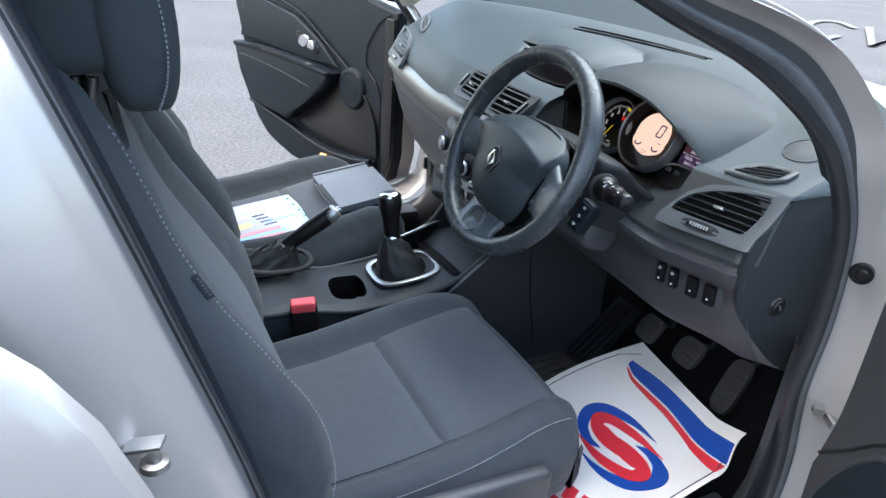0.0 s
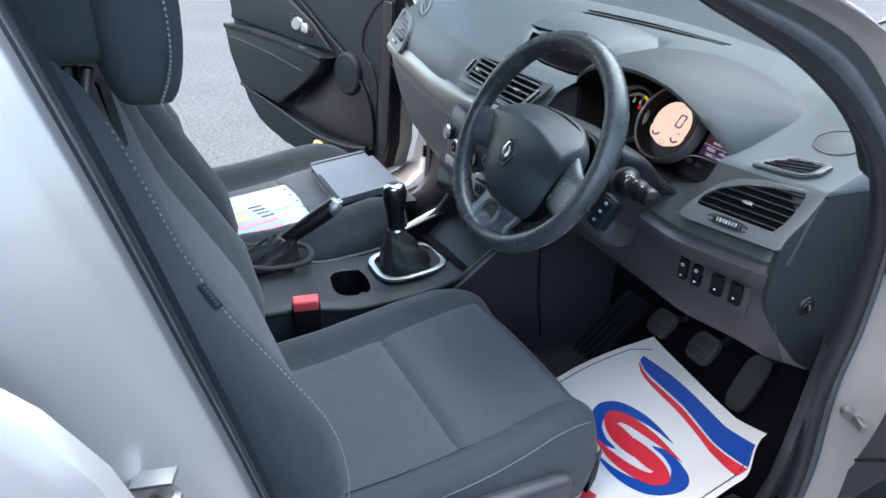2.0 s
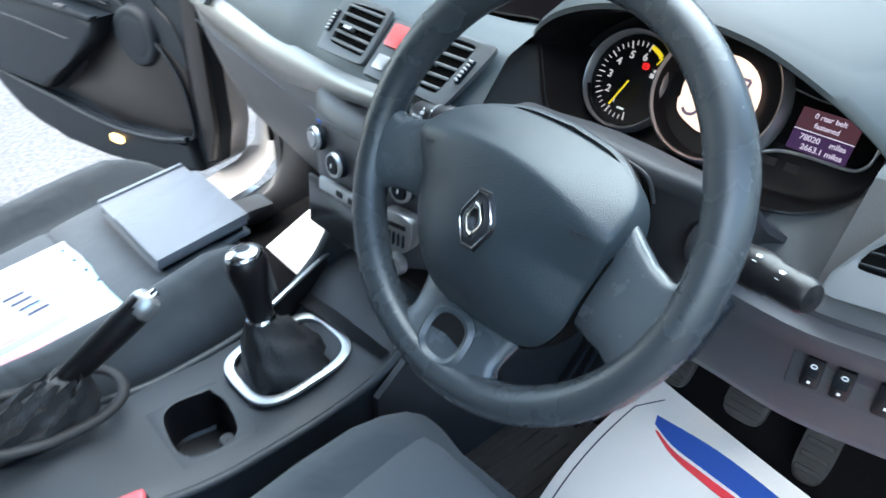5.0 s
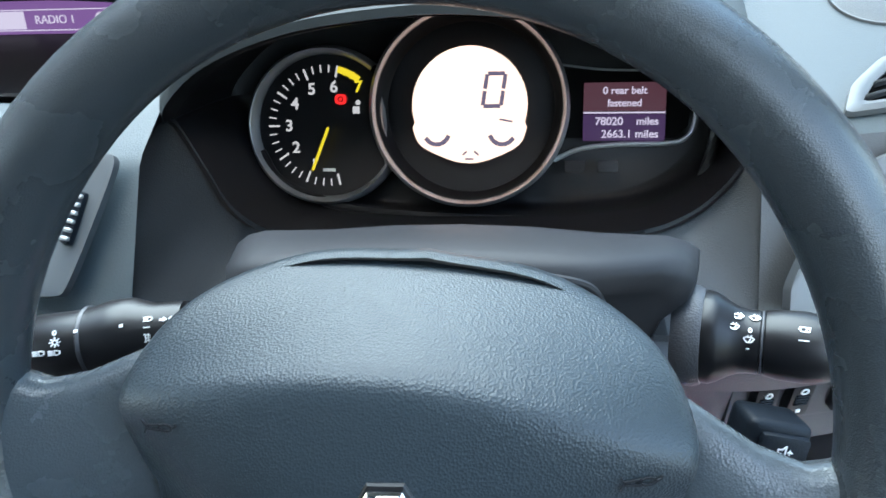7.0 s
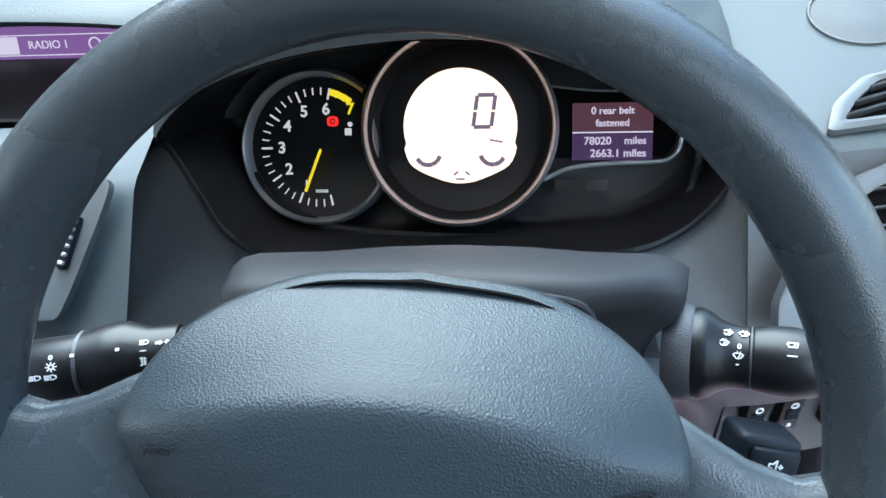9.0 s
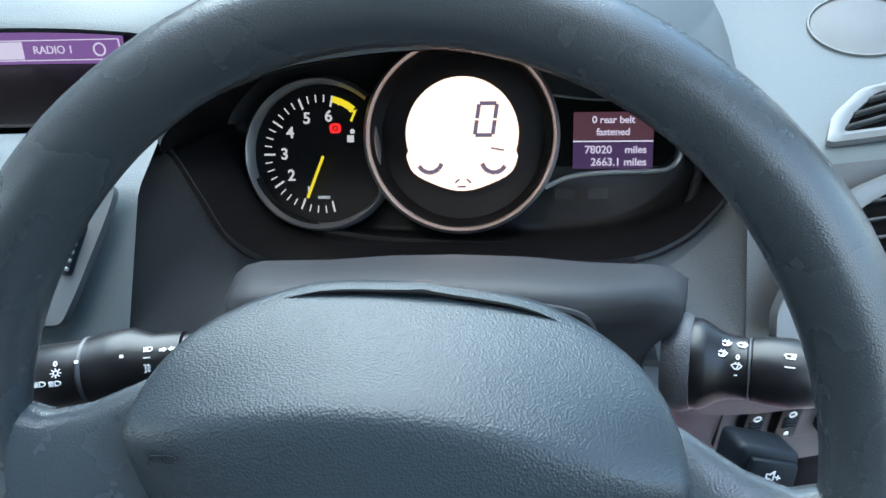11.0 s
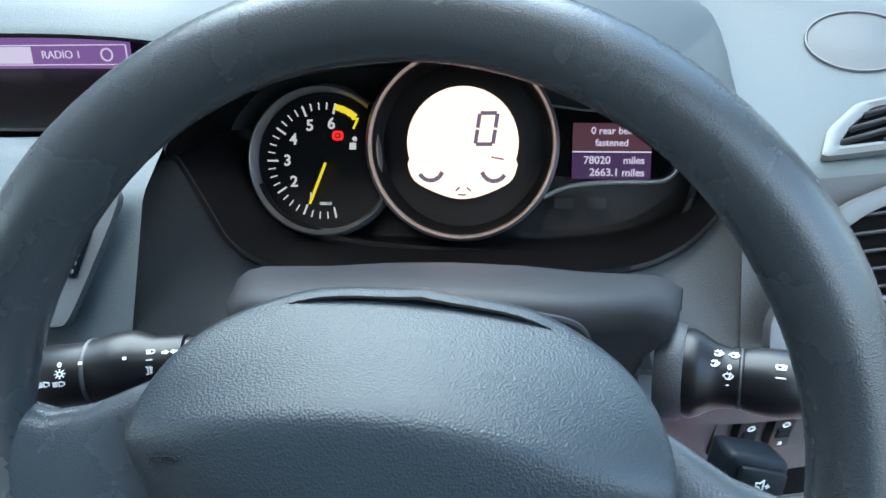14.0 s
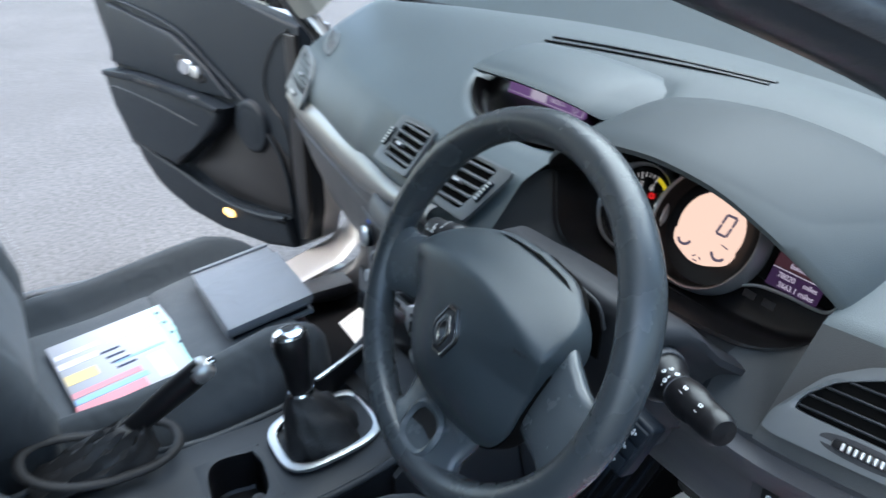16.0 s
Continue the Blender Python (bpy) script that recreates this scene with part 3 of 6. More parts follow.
def build_driver_door():
    d = thing("driver_door", (0.90, 0.25, 0.3), "open front door with black plastic inner panel", "car door")
    a = frame_of((0.875, 0.235, 0), (0.93, -0.36, 0), (0, 0, 1))   # along the door, up, out of the cabin side
    poly = [(0.034, 0.34), (0.06, 0.30), (0.5, 0.28), (0.85, 0.33), (0.95, 0.6), (1.0, 0.92), (0.040, 0.97), (0.046, 0.78), (0.045, 0.74), (0.032, 0.665), (0.036, 0.64), (0.034, 0.57)]
    part("inner_panel", prism(poly, 0.045, 0.006, 3, a @ pose(0, 0, -0.02)), CONSOLE, d)
    part("panel_seam", tube(smoothed([a @ Vector((u, v, 0.0252)) for u, v in ((0.034, 0.660), (0.081, 0.706), (0.124, 0.752), (0.20, 0.79), (0.40, 0.81), (0.80, 0.80))], 5), 0.0022, 6), BLACK, d)
    mouth = smoothed([(u, v, 0) for u, v in ((0.052, 0.50), (0.050, 0.56), (0.052, 0.600), (0.064, 0.636), (0.087, 0.684), (0.1125, 0.718), (0.14, 0.742), (0.22, 0.765), (0.40, 0.775), (0.75, 0.76), (0.82, 0.70), (0.80, 0.40), (0.40, 0.36), (0.10, 0.38), (0.055, 0.44))], 4)
    # flat plate, dark colour standing for the shade inside the pocket
    part("pocket_shade", prism([(p.x, p.y) for p in mouth], 0.004, 0.001, 1, a @ pose(0, 0, 0.0235)), DARK, d, "flat dark plate for the shaded door pocket")
    part("pocket_lip", tube([a @ Vector((p.x, p.y, 0.026)) for p in mouth], 0.004, 8), CONSOLE, d)
    part("armrest", rbox(0.5, 0.05, 0.08, 0.02, 3, a @ pose(0.55, 0.84, 0.04)), TRIM, d)
    part("outer_skin", prism([(x - 0.02, z + (0.02 if z > 0.9 else -0.02)) for x, z in poly], 0.06, 0.02, 3, a @ pose(0, 0, -0.085)), SILVER, d)


build_driver_door()


def build_passenger_door():
    d = thing("passenger_door", (-1.35, 0.16, 0.28), "wide open front passenger door with dark grey moulded panel", "car door")
    a = frame_of((-0.93, 0.285, 0), (-0.9596, -0.2813, 0), (0, 0, 1))
    if (a.to_3x3() @ Vector((0, 0, 1))).y > 0:
        flip = -1
    else:
        flip = 1
    # u along the door from the hinge, v up, w towards the cabin
    def at(u, v, w):
        return a @ Vector((u, v, w * flip))
    def slab(poly, w0, w1, bev=0.01, seg=3):
        m = a @ Matrix.Diagonal((1, 1, flip, 1)) @ Matrix.Translation((0, 0, w0))
        return prism(poly, w1 - w0, bev, seg, m)
    outline = [(-0.065, 0.95), (-0.068, 0.62), (-0.070, 0.47), (-0.045, 0.375), (0.02, 0.330), (0.13, 0.30), (0.36, 0.283), (0.55, 0.287), (0.66, 0.298), (0.74, 0.325), (0.83, 0.386), (0.89, 0.51), (0.945, 0.67), (1.0, 0.82), (1.06, 0.955), (0.6, 0.985), (0.2, 0.985)]
    part("outer_skin", slab([(u * 1.005 + 0.004 + (0.018 if u > 0.7 and v < 0.6 else 0), v - 0.006) for u, v in outline], -0.10, -0.035, 0.02), SILVER, d, "silver painted outer skin")
    part("inner_panel", slab(outline, -0.04, 0.0, 0.012), DARK, d)
    # hinge-side edge strip
    part("edge_seal", slab([(-0.063, 0.93), (-0.066, 0.62), (-0.068, 0.47), (-0.045, 0.385), (-0.02, 0.375), (-0.012, 0.62), (-0.02, 0.93)], 0.0, 0.012, 0.005), BLACK, d, "black edge seal")
    # upper panel beyond the swept moulding
    part("upper_panel", slab([(0.95, 0.705), (0.90, 0.90), (0.80, 0.885), (0.52, 0.855), (0.36, 0.79), (0.245, 0.715), (0.40, 0.71), (0.70, 0.71)], 0.0, 0.018, 0.012, 4), DARK, d)
    # swept moulding line
    arc = smoothed([at(u, v, 0.008) for u, v in ((0.95, 0.915), (0.75, 0.905), (0.5, 0.868), (0.32, 0.785), (0.18, 0.716), (0.08, 0.635), (0.028, 0.56), (0.012, 0.46), (0.02, 0.43))], 6)
    part("moulding", tube(arc, 0.0050, 8), DARK, d)
    arm = [(0.95, 0.685), (0.70, 0.705), (0.40, 0.706), (0.24, 0.695), (0.27, 0.645), (0.42, 0.54), (0.55, 0.45), (0.83, 0.462), (0.91, 0.57)]
    part("armrest", slab(arm, 0.0, 0.055, 0.025, 4), DARK, d)
    lid = part("grip_plate", slab([(0.93, 0.69), (0.70, 0.712), (0.40, 0.712), (0.24, 0.70), (0.26, 0.684), (0.42, 0.692), (0.70, 0.690), (0.93, 0.672)], 0.045, 0.062, 0.004), DARK, d)
    part("grip_slot", slab([(0.70, 0.704), (0.55, 0.706), (0.555, 0.697), (0.70, 0.694)], 0.055, 0.0635, 0.001), BLACK, lid)
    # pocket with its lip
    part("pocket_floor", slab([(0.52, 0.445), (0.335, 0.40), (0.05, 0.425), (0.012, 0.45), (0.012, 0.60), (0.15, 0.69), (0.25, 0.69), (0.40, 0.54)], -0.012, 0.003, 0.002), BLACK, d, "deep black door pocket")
    lip = smoothed([at(u, v, 0.03) for u, v in ((0.86, 0.455), (0.70, 0.435), (0.545, 0.418), (0.40, 0.398), (0.276, 0.392), (0.13, 0.405), (0.02, 0.43))], 6)
    part("pocket_lip", tube(lip, 0.008, 8), DARK, d)
    low = [(0.86, 0.45), (0.545, 0.418), (0.276, 0.392), (0.02, 0.425), (0.0, 0.345), (0.13, 0.31), (0.36, 0.293), (0.55, 0.297), (0.66, 0.31), (0.74, 0.335), (0.82, 0.392)]
    part("lower_panel", slab(low, 0.0, 0.028, 0.015, 3), DARK, d)
    sp = frame_of(at(0.165, 0.655, 0.0), a.to_3x3() @ Vector((1, 0, 0)), (0, 0, 1))
    if flip < 0:
        sp = sp @ pose(0, 0, 0, 180)
    spk = part("speaker_cover", turned([(0.0, 0.017), (0.046, 0.017), (0.050, 0.0155), (0.056, 0.0165), (0.066, 0.0165), (0.072, 0.012), (0.076, 0)], 40, sp), DARK, d, "round speaker grille")
    part("speaker_mesh", turned([(0.0, 0.0182), (0.030, 0.0180), (0.043, 0.0172)], 32, sp), DARK, spk)
    # chrome pull handle in its bowl
    bowl = part("handle_bowl", slab(eased([(0.515, 0.800), (0.46, 0.806), (0.36, 0.772), (0.352, 0.742), (0.39, 0.736), (0.49, 0.758)], 0.22), 0.014, 0.021, 0.004), BLACK, d, "black handle bowl")
    part("handle_scoop", slab([(0.452 + x, 0.773 + y - 0.25 * x) for x, y in oval(0.036, 0.022, 24, 2.0)], 0.019, 0.027, 0.006, 3), CHROME, bowl, "chrome handle scoop")
    part("handle", slab(eased([(0.418, 0.752), (0.402, 0.786), (0.376, 0.784), (0.366, 0.752)], 0.2), 0.020, 0.034, 0.005, 3), SATIN, bowl, "satin inner door handle")
    part("window_switch", slab([(0.36 + x, 0.7085 + y) for x, y in oval(0.018, 0.0035, 16, 3)], 0.055, 0.066, 0.001), TRIM, d)
    stitch = smoothed([at(u, v, 0.056) for u, v in ((0.90, 0.640), (0.84, 0.646), (0.60, 0.640), (0.376, 0.622))], 6)
    part("armrest_seam", tube(stitch, 0.0018, 6), BLACK, d)
    part("courtesy_lamp", slab([(0.306 + x, 0.360 + y) for x, y in oval(0.026, 0.012, 16, 3)], 0.024, 0.036, 0.003), AMBER, d, "small lit amber courtesy lamp")
    # front corner mirror sail and its curved seam
    seam = smoothed([at(u, v, 0.004) for u, v in ((-0.03, 0.94), (0.03, 0.90), (0.085, 0.82), (0.085, 0.75), (0.03, 0.70), (0.005, 0.64), (0.0, 0.50))], 6)
    part("front_seam", tube(seam, 0.0022, 6), BLACK, d)
    g = part("window", slab([(-0.02, 0.97), (1.02, 0.97), (0.95, 1.15), (0.75, 1.36), (0.55, 1.38), (0.25, 1.2)], -0.055, -0.051, 0.0), GLASS, d, "clear door window glass")
    g.visible_shadow = False
    fr = smoothed([at(u, v, -0.053) for u, v in ((-0.04, 0.97), (0.25, 1.21), (0.54, 1.39), (0.76, 1.37), (0.96, 1.15), (1.04, 0.96))], 6)
    part("window_frame", tube(fr, 0.016, 8), BLACK, d, "black window frame")


build_passenger_door()


# ---- dashboard ----
LIP = [(-0.70, 0.310, 0.940), (-0.686, 0.262, 0.945), (-0.65, 0.250, 0.945), (-0.6, 0.243, 0.943), (-0.45, 0.232, 0.942), (-0.3, 0.208, 0.945), (-0.16, 0.190, 0.945), (0.0, 0.180, 0.947),
       (0.148, 0.190, 0.947), (0.35, 0.21, 0.94), (0.50, 0.232, 0.939), (0.56, 0.240, 0.942), (0.62, 0.245, 0.946), (0.68, 0.250, 0.950), (0.705, 0.256, 0.951), (0.713, 0.300, 0.957), (0.722, 0.345, 0.957), (0.745, 0.42, 0.948)]
FOOT = [(-0.70, 0.268, 0.838), (-0.680, 0.215, 0.841), (-0.64, 0.201, 0.842), (-0.6, 0.194, 0.840), (-0.45, 0.182, 0.832), (-0.3, 0.168, 0.826), (-0.17, 0.145, 0.840), (0.0, 0.116, 0.868),
        (0.148, 0.128, 0.876), (0.20, 0.15, 0.86), (0.45, 0.163, 0.846), (0.535, 0.173, 0.836), (0.60, 0.185, 0.838), (0.66, 0.198, 0.842), (0.69, 0.205, 0.845), (0.715, 0.25, 0.842), (0.73, 0.31, 0.835), (0.745, 0.38, 0.825)]


def ramp(a, b, x):
    t = min(1, max(0, (x - a) / (b - a)))
    return t * t * (3 - 2 * t)


def hollow(x):
    """Front edge of the hollow before the centre screen."""
    return lerp([(-0.70, 0.33), (-0.13, 0.312), (-0.10, 0.286), (-0.05, 0.256), (0.0, 0.240), (0.05, 0.235), (0.10, 0.238), (0.15, 0.248), (0.70, 0.26)], x)[0]


def dash_top(x, q):
    """A point of the pad: q = 0 at the edge over the face, 1 at the windscreen."""
    yf, zf = lerp(LIP, x)
    yw = 0.69 - 0.2 * (x / 0.74) ** 2
    crest = 1.046 - 0.022 * (abs(x) / 0.7) ** 2
    y = yf + q * (yw - yf)
    z = zf + (crest - zf) * (1 - (1 - min(1, q / 0.62)) ** (1.25 - 0.45 * ramp(0.42, 0.56, x))) - 0.018 * ramp(0.7, 1, q)
    # hollow before the centre screen
    z -= 0.036 * ramp(-0.15, -0.10, x) * (1 - ramp(0.15, 0.18, x)) * ramp(hollow(x) - 0.004, hollow(x) + 0.034, y) * (1 - ramp(0.375, 0.43, y))
    return Vector((x, y, z))


def dash_face(x, q):
    """A point of the face: q = 0 at its upper edge, 1 at its foot."""
    yf, zf = lerp(LIP, x)
    yb, zb = lerp(FOOT, x)
    bow = 0.018 * math.sin(math.pi * q) * ramp(0.17, 0.25, abs(x)) * (1 - ramp(0.42, 0.52, x))
    return Vector((x, yf + (yb - yf) * q - bow, zf + (zb - zf) * q))


DASH_TOP_Q = [1, 0.93, 0.86, 0.78, 0.70, 0.62, 0.55, 0.48, 0.42, 0.36, 0.30, 0.275, 0.25, 0.225, 0.20, 0.175, 0.15, 0.125, 0.10, 0.06, 0.03, 0.01]
FACE_Q = [0.04, 0.12, 0.25, 0.4, 0.55, 0.7, 0.85, 0.95, 1.0]


def build_dashboard():
    d = thing("dashboard", (0, 0.3, 0.6), "dark grey soft-touch dashboard of a right-hand-drive car", "dashboard")

    def skin(x0, x1, n, qs, fq):
        rows = []
        for i in range(n + 1):
            x = x0 + (x1 - x0) * i / n
            row = [dash_top(x, q) for q in qs] + [dash_face(x, q) for q in fq]
            rows.append(row)
        return loft(rows, False, False)

    part("pad", join(skin(-0.70, 0.162, 62, DASH_TOP_Q, FACE_Q), skin(0.162, 0.532, 24, DASH_TOP_Q[:11], []), skin(0.532, 0.704, 20, DASH_TOP_Q, FACE_Q[:1]), skin(0.704, 0.745, 8, DASH_TOP_Q, FACE_Q[:1])), PAD, d, "", 60)
    part("side_face", skin(0.532, 0.704, 20, [], FACE_Q), FACESHADE, d, "grained face beside the column, shade in its colour", 60)

    # end caps
    for s, xe in ((1, 0.694), (-1, -0.70)):
        near = ((0.350, 0.954), (0.303, 0.952), (0.276, 0.944), (0.242, 0.924), (0.216, 0.893), (0.203, 0.855), (0.203, 0.815), (0.214, 0.775), (0.244, 0.732), (0.292, 0.682), (0.350, 0.632), (0.42, 0.60), (0.47, 0.59))
        far = ((0.392, 0.948), (0.345, 0.925), (0.345, 0.885), (0.345, 0.835), (0.345, 0.785), (0.345, 0.73), (0.345, 0.665), (0.345, 0.615), (0.40, 0.585), (0.47, 0.58))
        fr = smoothed([(0, y, z) for y, z in (near if s > 0 else far)], 4)
        rows = []
        for k in range(7):
            t = k / 6
            rows.append([(xe + s * (0.004 + 0.016 * math.sin(min(1, t * 2.2) * math.pi / 2)), p.y + (0.53 - p.y) * t, p.z + (0.82 - p.z) * 0.12 * t) for p in fr])
        c = part("end_cap", sheet(rows, 0.01), CONSOLE, d, "curved dark end panel", 60)
        if s > 0:
            k = frame_of((0.708, 0.292, 0.766), (0, 1, 0), (0, 0, 1))
            part("level_knob", turned([(0.0, 0.006), (0.010, 0.006), (0.0115, 0.004), (0.015, 0.0035), (0.017, 0.0)], 24, k), BLACK, c, "round black airbag switch")
            part("knob_mark", rbox(0.0020, 0.010, 0.002, 0, m=k @ pose(0, 0, 0.0065, 0, 0, 25)), SATIN, c)

    # satin strip along the passenger side
    a = [dash_face(x, 1.0) + Vector((0, -0.002, 0.006)) for x in [-0.665 + i * 0.0265 for i in range(29)]]
    w = [0.029 - 0.013 * (1 - ramp(0, 6, i)) - 0.015 * ramp(15, 26, i) for i in range(29)]
    part("satin_strip", loft([[p + Vector((0, 0.004, k)) for p, k in zip(a, w)], [p + Vector((0, -0.009, k * 0.7)) for p, k in zip(a, w)], [p + Vector((0, -0.013, 0)) for p in a], [p + Vector((0, -0.006, -k)) for p, k in zip(a, w)], [p + Vector((0, 0.006, -k * 1.2)) for p, k in zip(a, w)]], False, False), STRIP, d, "satin silver trim strip", 70)

    # glove box side, under the strip
    rows = []
    for i in range(26):
        x = -0.70 + 0.565 * i / 25
        yb, zb = lerp(FOOT, x)
        taper = 0.10 * (1 - i / 25) ** 2
        rows.append([(x + taper * min(1, -dz / 0.2), yb + dy, zb + dz) for dy, dz in ((0.006, -0.006), (-0.004, -0.02), (0.0, -0.06), (0.012, -0.12), (0.035, -0.19), (0.08, -0.25), (0.16, -0.28), (0.30, -0.27))])
    g = part("glove_box", loft(rows, False, False), TRIM, d, "closed glove box lid", 60)
    part("lid_seam", tube([(x, lerp(FOOT, x)[0] - 0.001, lerp(FOOT, x)[1] - 0.045) for x in [-0.66 + 0.02 * i for i in range(25)]], 0.0018, 5), BLACK, g)

    # centre stack
    rows = []
    for i in range(13):
        s = -1 + i / 6
        wy = 0.022 * s * s + 0.05 * ramp(0.75, 1.0, abs(s))
        rows.append([(0.150 * s * f, y + wy, z) for y, z, f in ((0.150, 0.856, 1.0), (0.112, 0.850, 1.0), (0.098, 0.838, 0.99), (0.091, 0.80, 0.96), (0.088, 0.74, 0.9), (0.087, 0.69, 0.86), (0.090, 0.668, 0.85), (0.104, 0.660, 0.85), (0.20, 0.655, 0.85))])
    st = part("heater_panel", loft(rows, False, False), TRIM, d, "grey centre stack with heater controls", 60)
    part("tray_back", sheet([[(x, 0.20, z) for z in (0.50, 0.60, 0.70)] for x in (-0.128, 0.0, 0.128)], 0.004), BLACK, d, "black back of the tray under the stack")
    face = lambda x, z: frame_of((x, 0.087 + 0.022 * (x / 0.14) ** 2 + 0.02 * (z - 0.74) * 0.2, z), (1, 0.25 * x / 0.14, 0), (0, 0.06, 1))
    for x, z, r in ((-0.072, 0.796, 0.0165), (-0.022, 0.778, 0.0175), (0.040, 0.776, 0.0175), (0.098, 0.790, 0.0165)):
        k = part("heater_knob", turned([(0.0, 0.011), (r * 0.7, 0.011), (r * 0.75, 0.009), (r * 0.98, 0.008), (r * 1.06, 0)], 28, face(x, z)), DARK, st, "rotary heater knob with satin ring")
        part("knob_ring", turned([(r * 0.72, 0.008), (r * 0.76, 0.0118), (r * 0.92, 0.0118), (r * 0.99, 0.0075)], 28, face(x, z), False), SATIN, k)
        part("knob_face", turned([(0.0, 0.0132), (r * 0.62, 0.0132), (r * 0.66, 0.010)], 24, face(x, z)), DIALRING if x < -0.05 else DARK, k)
        part("temperature_mark" if x < -0.05 else "knob_mark", rbox(0.012 if x < -0.05 else 0.002, 0.004 if x < -0.05 else 0.006, 0.002, 0.0005, 1, face(x, z) @ pose(0.0, r * 1.35 if x < -0.05 else 0, 0.002 if x < -0.05 else 0.0136)), BLUE if x < -0.05 else MARK, k)
    part("panel_groove", tube([face(x, 0.826) @ Vector((0, 0, 0.0005)) for x in (-0.11, -0.06, 0.0, 0.06, 0.11)], 0.0012, 6), BLACK, st)
    part("radio_face", rbox(0.19, 0.006, 0.075, 0.004, 2, face(0, 0.70) @ pose(0, 0, 0.003, 90)), GLOSS, st)
    mb = part("menu_bar", rbox(0.15, 0.008, 0.018, 0.003, 2, face(0.02, 0.742) @ pose(0, 0, 0.007, 90)), SATIN, st)
    for i in range(5):
        part("menu_key", rbox(0.014, 0.006, 0.009, 0.001, 1, face(-0.035 + 0.026 * i, 0.742) @ pose(0, 0, 0.010, 90)), DARK, mb)

    # knee panel on the driver's side
    rows = []
    for i in range(29):
        x = 0.16 + 0.54 * i / 28
        yb, zb = lerp(FOOT, x)
        k = ramp(0.62, 0.70, x)
        rows.append([(x, yb + dy + k * e, zb + dz) for dy, dz, e in ((0.004, 0.0, 0), (0.006, -0.010, 0), (-0.008, -0.018, 0), (-0.002, -0.042, 0), (0.018, -0.050, 0), (0.026, -0.10, 0), (0.040, -0.145, 0.01), (0.06, -0.17 - 0.02 * k, 0.02), (0.13, -0.20 - 0.035 * k, 0.04), (0.26, -0.20 - 0.035 * k, 0.0))])
    kp = part("knee_panel", loft(rows, False, False), TRIM, d, "grey lower driver-side panel", 60)
    sw = frame_of((0.598, 0.208, 0.766), (1, 0.21, 0.01), (0, -0.10, 1))
    pl = part("switch_plate", rbox(0.135, 0.062, 0.010, 0.004, 2, sw @ pose(0, 0, -0.003)), TRIM, kp, "black switch plate")
    for i, (sx, wd) in enumerate(((-0.047, 0.016), (-0.022, 0.016), (0.014, 0.020), (0.046, 0.020))):
        part("switch", rbox(wd, 0.036, 0.012, 0.003, 2, sw @ pose(sx, 0.0, 0.004)), BLACK, pl)
        part("switch_mark", rbox(0.003, 0.0026, 0.001, 0, m=sw @ pose(sx, -0.010 if i < 2 else -0.006, 0.0106)), MARK, pl)
        if i < 2:
            part("switch_mark", ring_plate(oval(0.003, 0.0028, 10), oval(0.0019, 0.0017, 10), 0.0008, sw @ pose(sx, 0.010, 0.0102)), MARK, pl)
            for q in range(4):
                part("wheel_rib", rbox(0.010, 0.0014, 0.002, 0.0005, 1, sw @ pose(sx, -0.003 + 0.0028 * q, 0.0104)), DARK, pl)

    # vents
    def vent(name, corners, m, slats, label, tilt=0.0, knob=True, frame_w=0.010, depth=0.012, ease=0.22, mouth=None, grip=None, blade=None):
        outline = eased(corners, ease)
        cx = sum(p[0] for p in outline) / len(outline)
        cy = sum(p[1] for p in outline) / len(outline)
        hw = max(abs(p[0] - cx) for p in outline)
        hh = max(abs(p[1] - cy) for p in outline)
        inner = eased(mouth, ease) if mouth else [(cx + (x - cx) * (1 - frame_w / hw), cy + (y - cy) * (1 - frame_w / hh)) for x, y in outline]
        gx, gy = grip or (cx, cy)
        v = part(name, prism(inner, 0.002, 0, m=m), VOID, d, label)
        part("bezel", ring_plate(outline, inner, depth, m, 0.0015), SATINGREY, v)
        ys = [p[1] for p in inner]
        y0, y1 = min(ys), max(ys)
        for i in range(slats):
            y = y0 + (y1 - y0) * (i + 0.5) / slats
            xs = []
            for (ax, ay), (bx, by) in zip(inner, inner[1:] + inner[:1]):
                if (ay - y) * (by - y) < 0:
                    xs.append(ax + (bx - ax) * (y - ay) / (by - ay))
            if len(xs) >= 2:
                xa, xb = min(xs), max(xs)
                part("slat", rbox(xb - xa, 0.0022 if blade or depth < 0.005 else 0.0036, min(0.010, depth * 1.5), 0.001, 1, m @ pose((xa + xb) / 2, y, min(0.0045, depth * 0.7), tilt)), blade or SATINGREY, v)
        if knob:
            part("slider", rbox(0.017, 0.0052, 0.009, 0.002, 2, m @ pose(gx, gy, depth + 0.001)), DIALRING, v)
        return v

    for s in (-1, 1):
        m = frame_of((0.090 if s > 0 else -0.068, 0.151 + (0.001 if s > 0 else 0.003), 0.922), (1, 0.05 * s, 0.0), (0, 0.68, 0.73))
        if s > 0:
            ol = [(-0.055, -0.034), (-0.050, -0.037), (0.038, -0.041), (0.044, -0.037), (0.068, 0.036), (0.064, 0.044), (-0.048, 0.044), (-0.055, 0.038)]
            il = [(-0.045, -0.024), (-0.042, -0.027), (0.021, -0.030), (0.025, -0.026), (0.042, 0.032), (0.039, 0.037), (-0.041, 0.037), (-0.045, 0.033)]
        else:
            ol = [(0.0535, -0.029), (0.049, -0.034), (-0.046, -0.038), (-0.052, -0.032), (-0.055, 0.036), (-0.050, 0.042), (0.042, 0.046), (0.048, 0.041)]
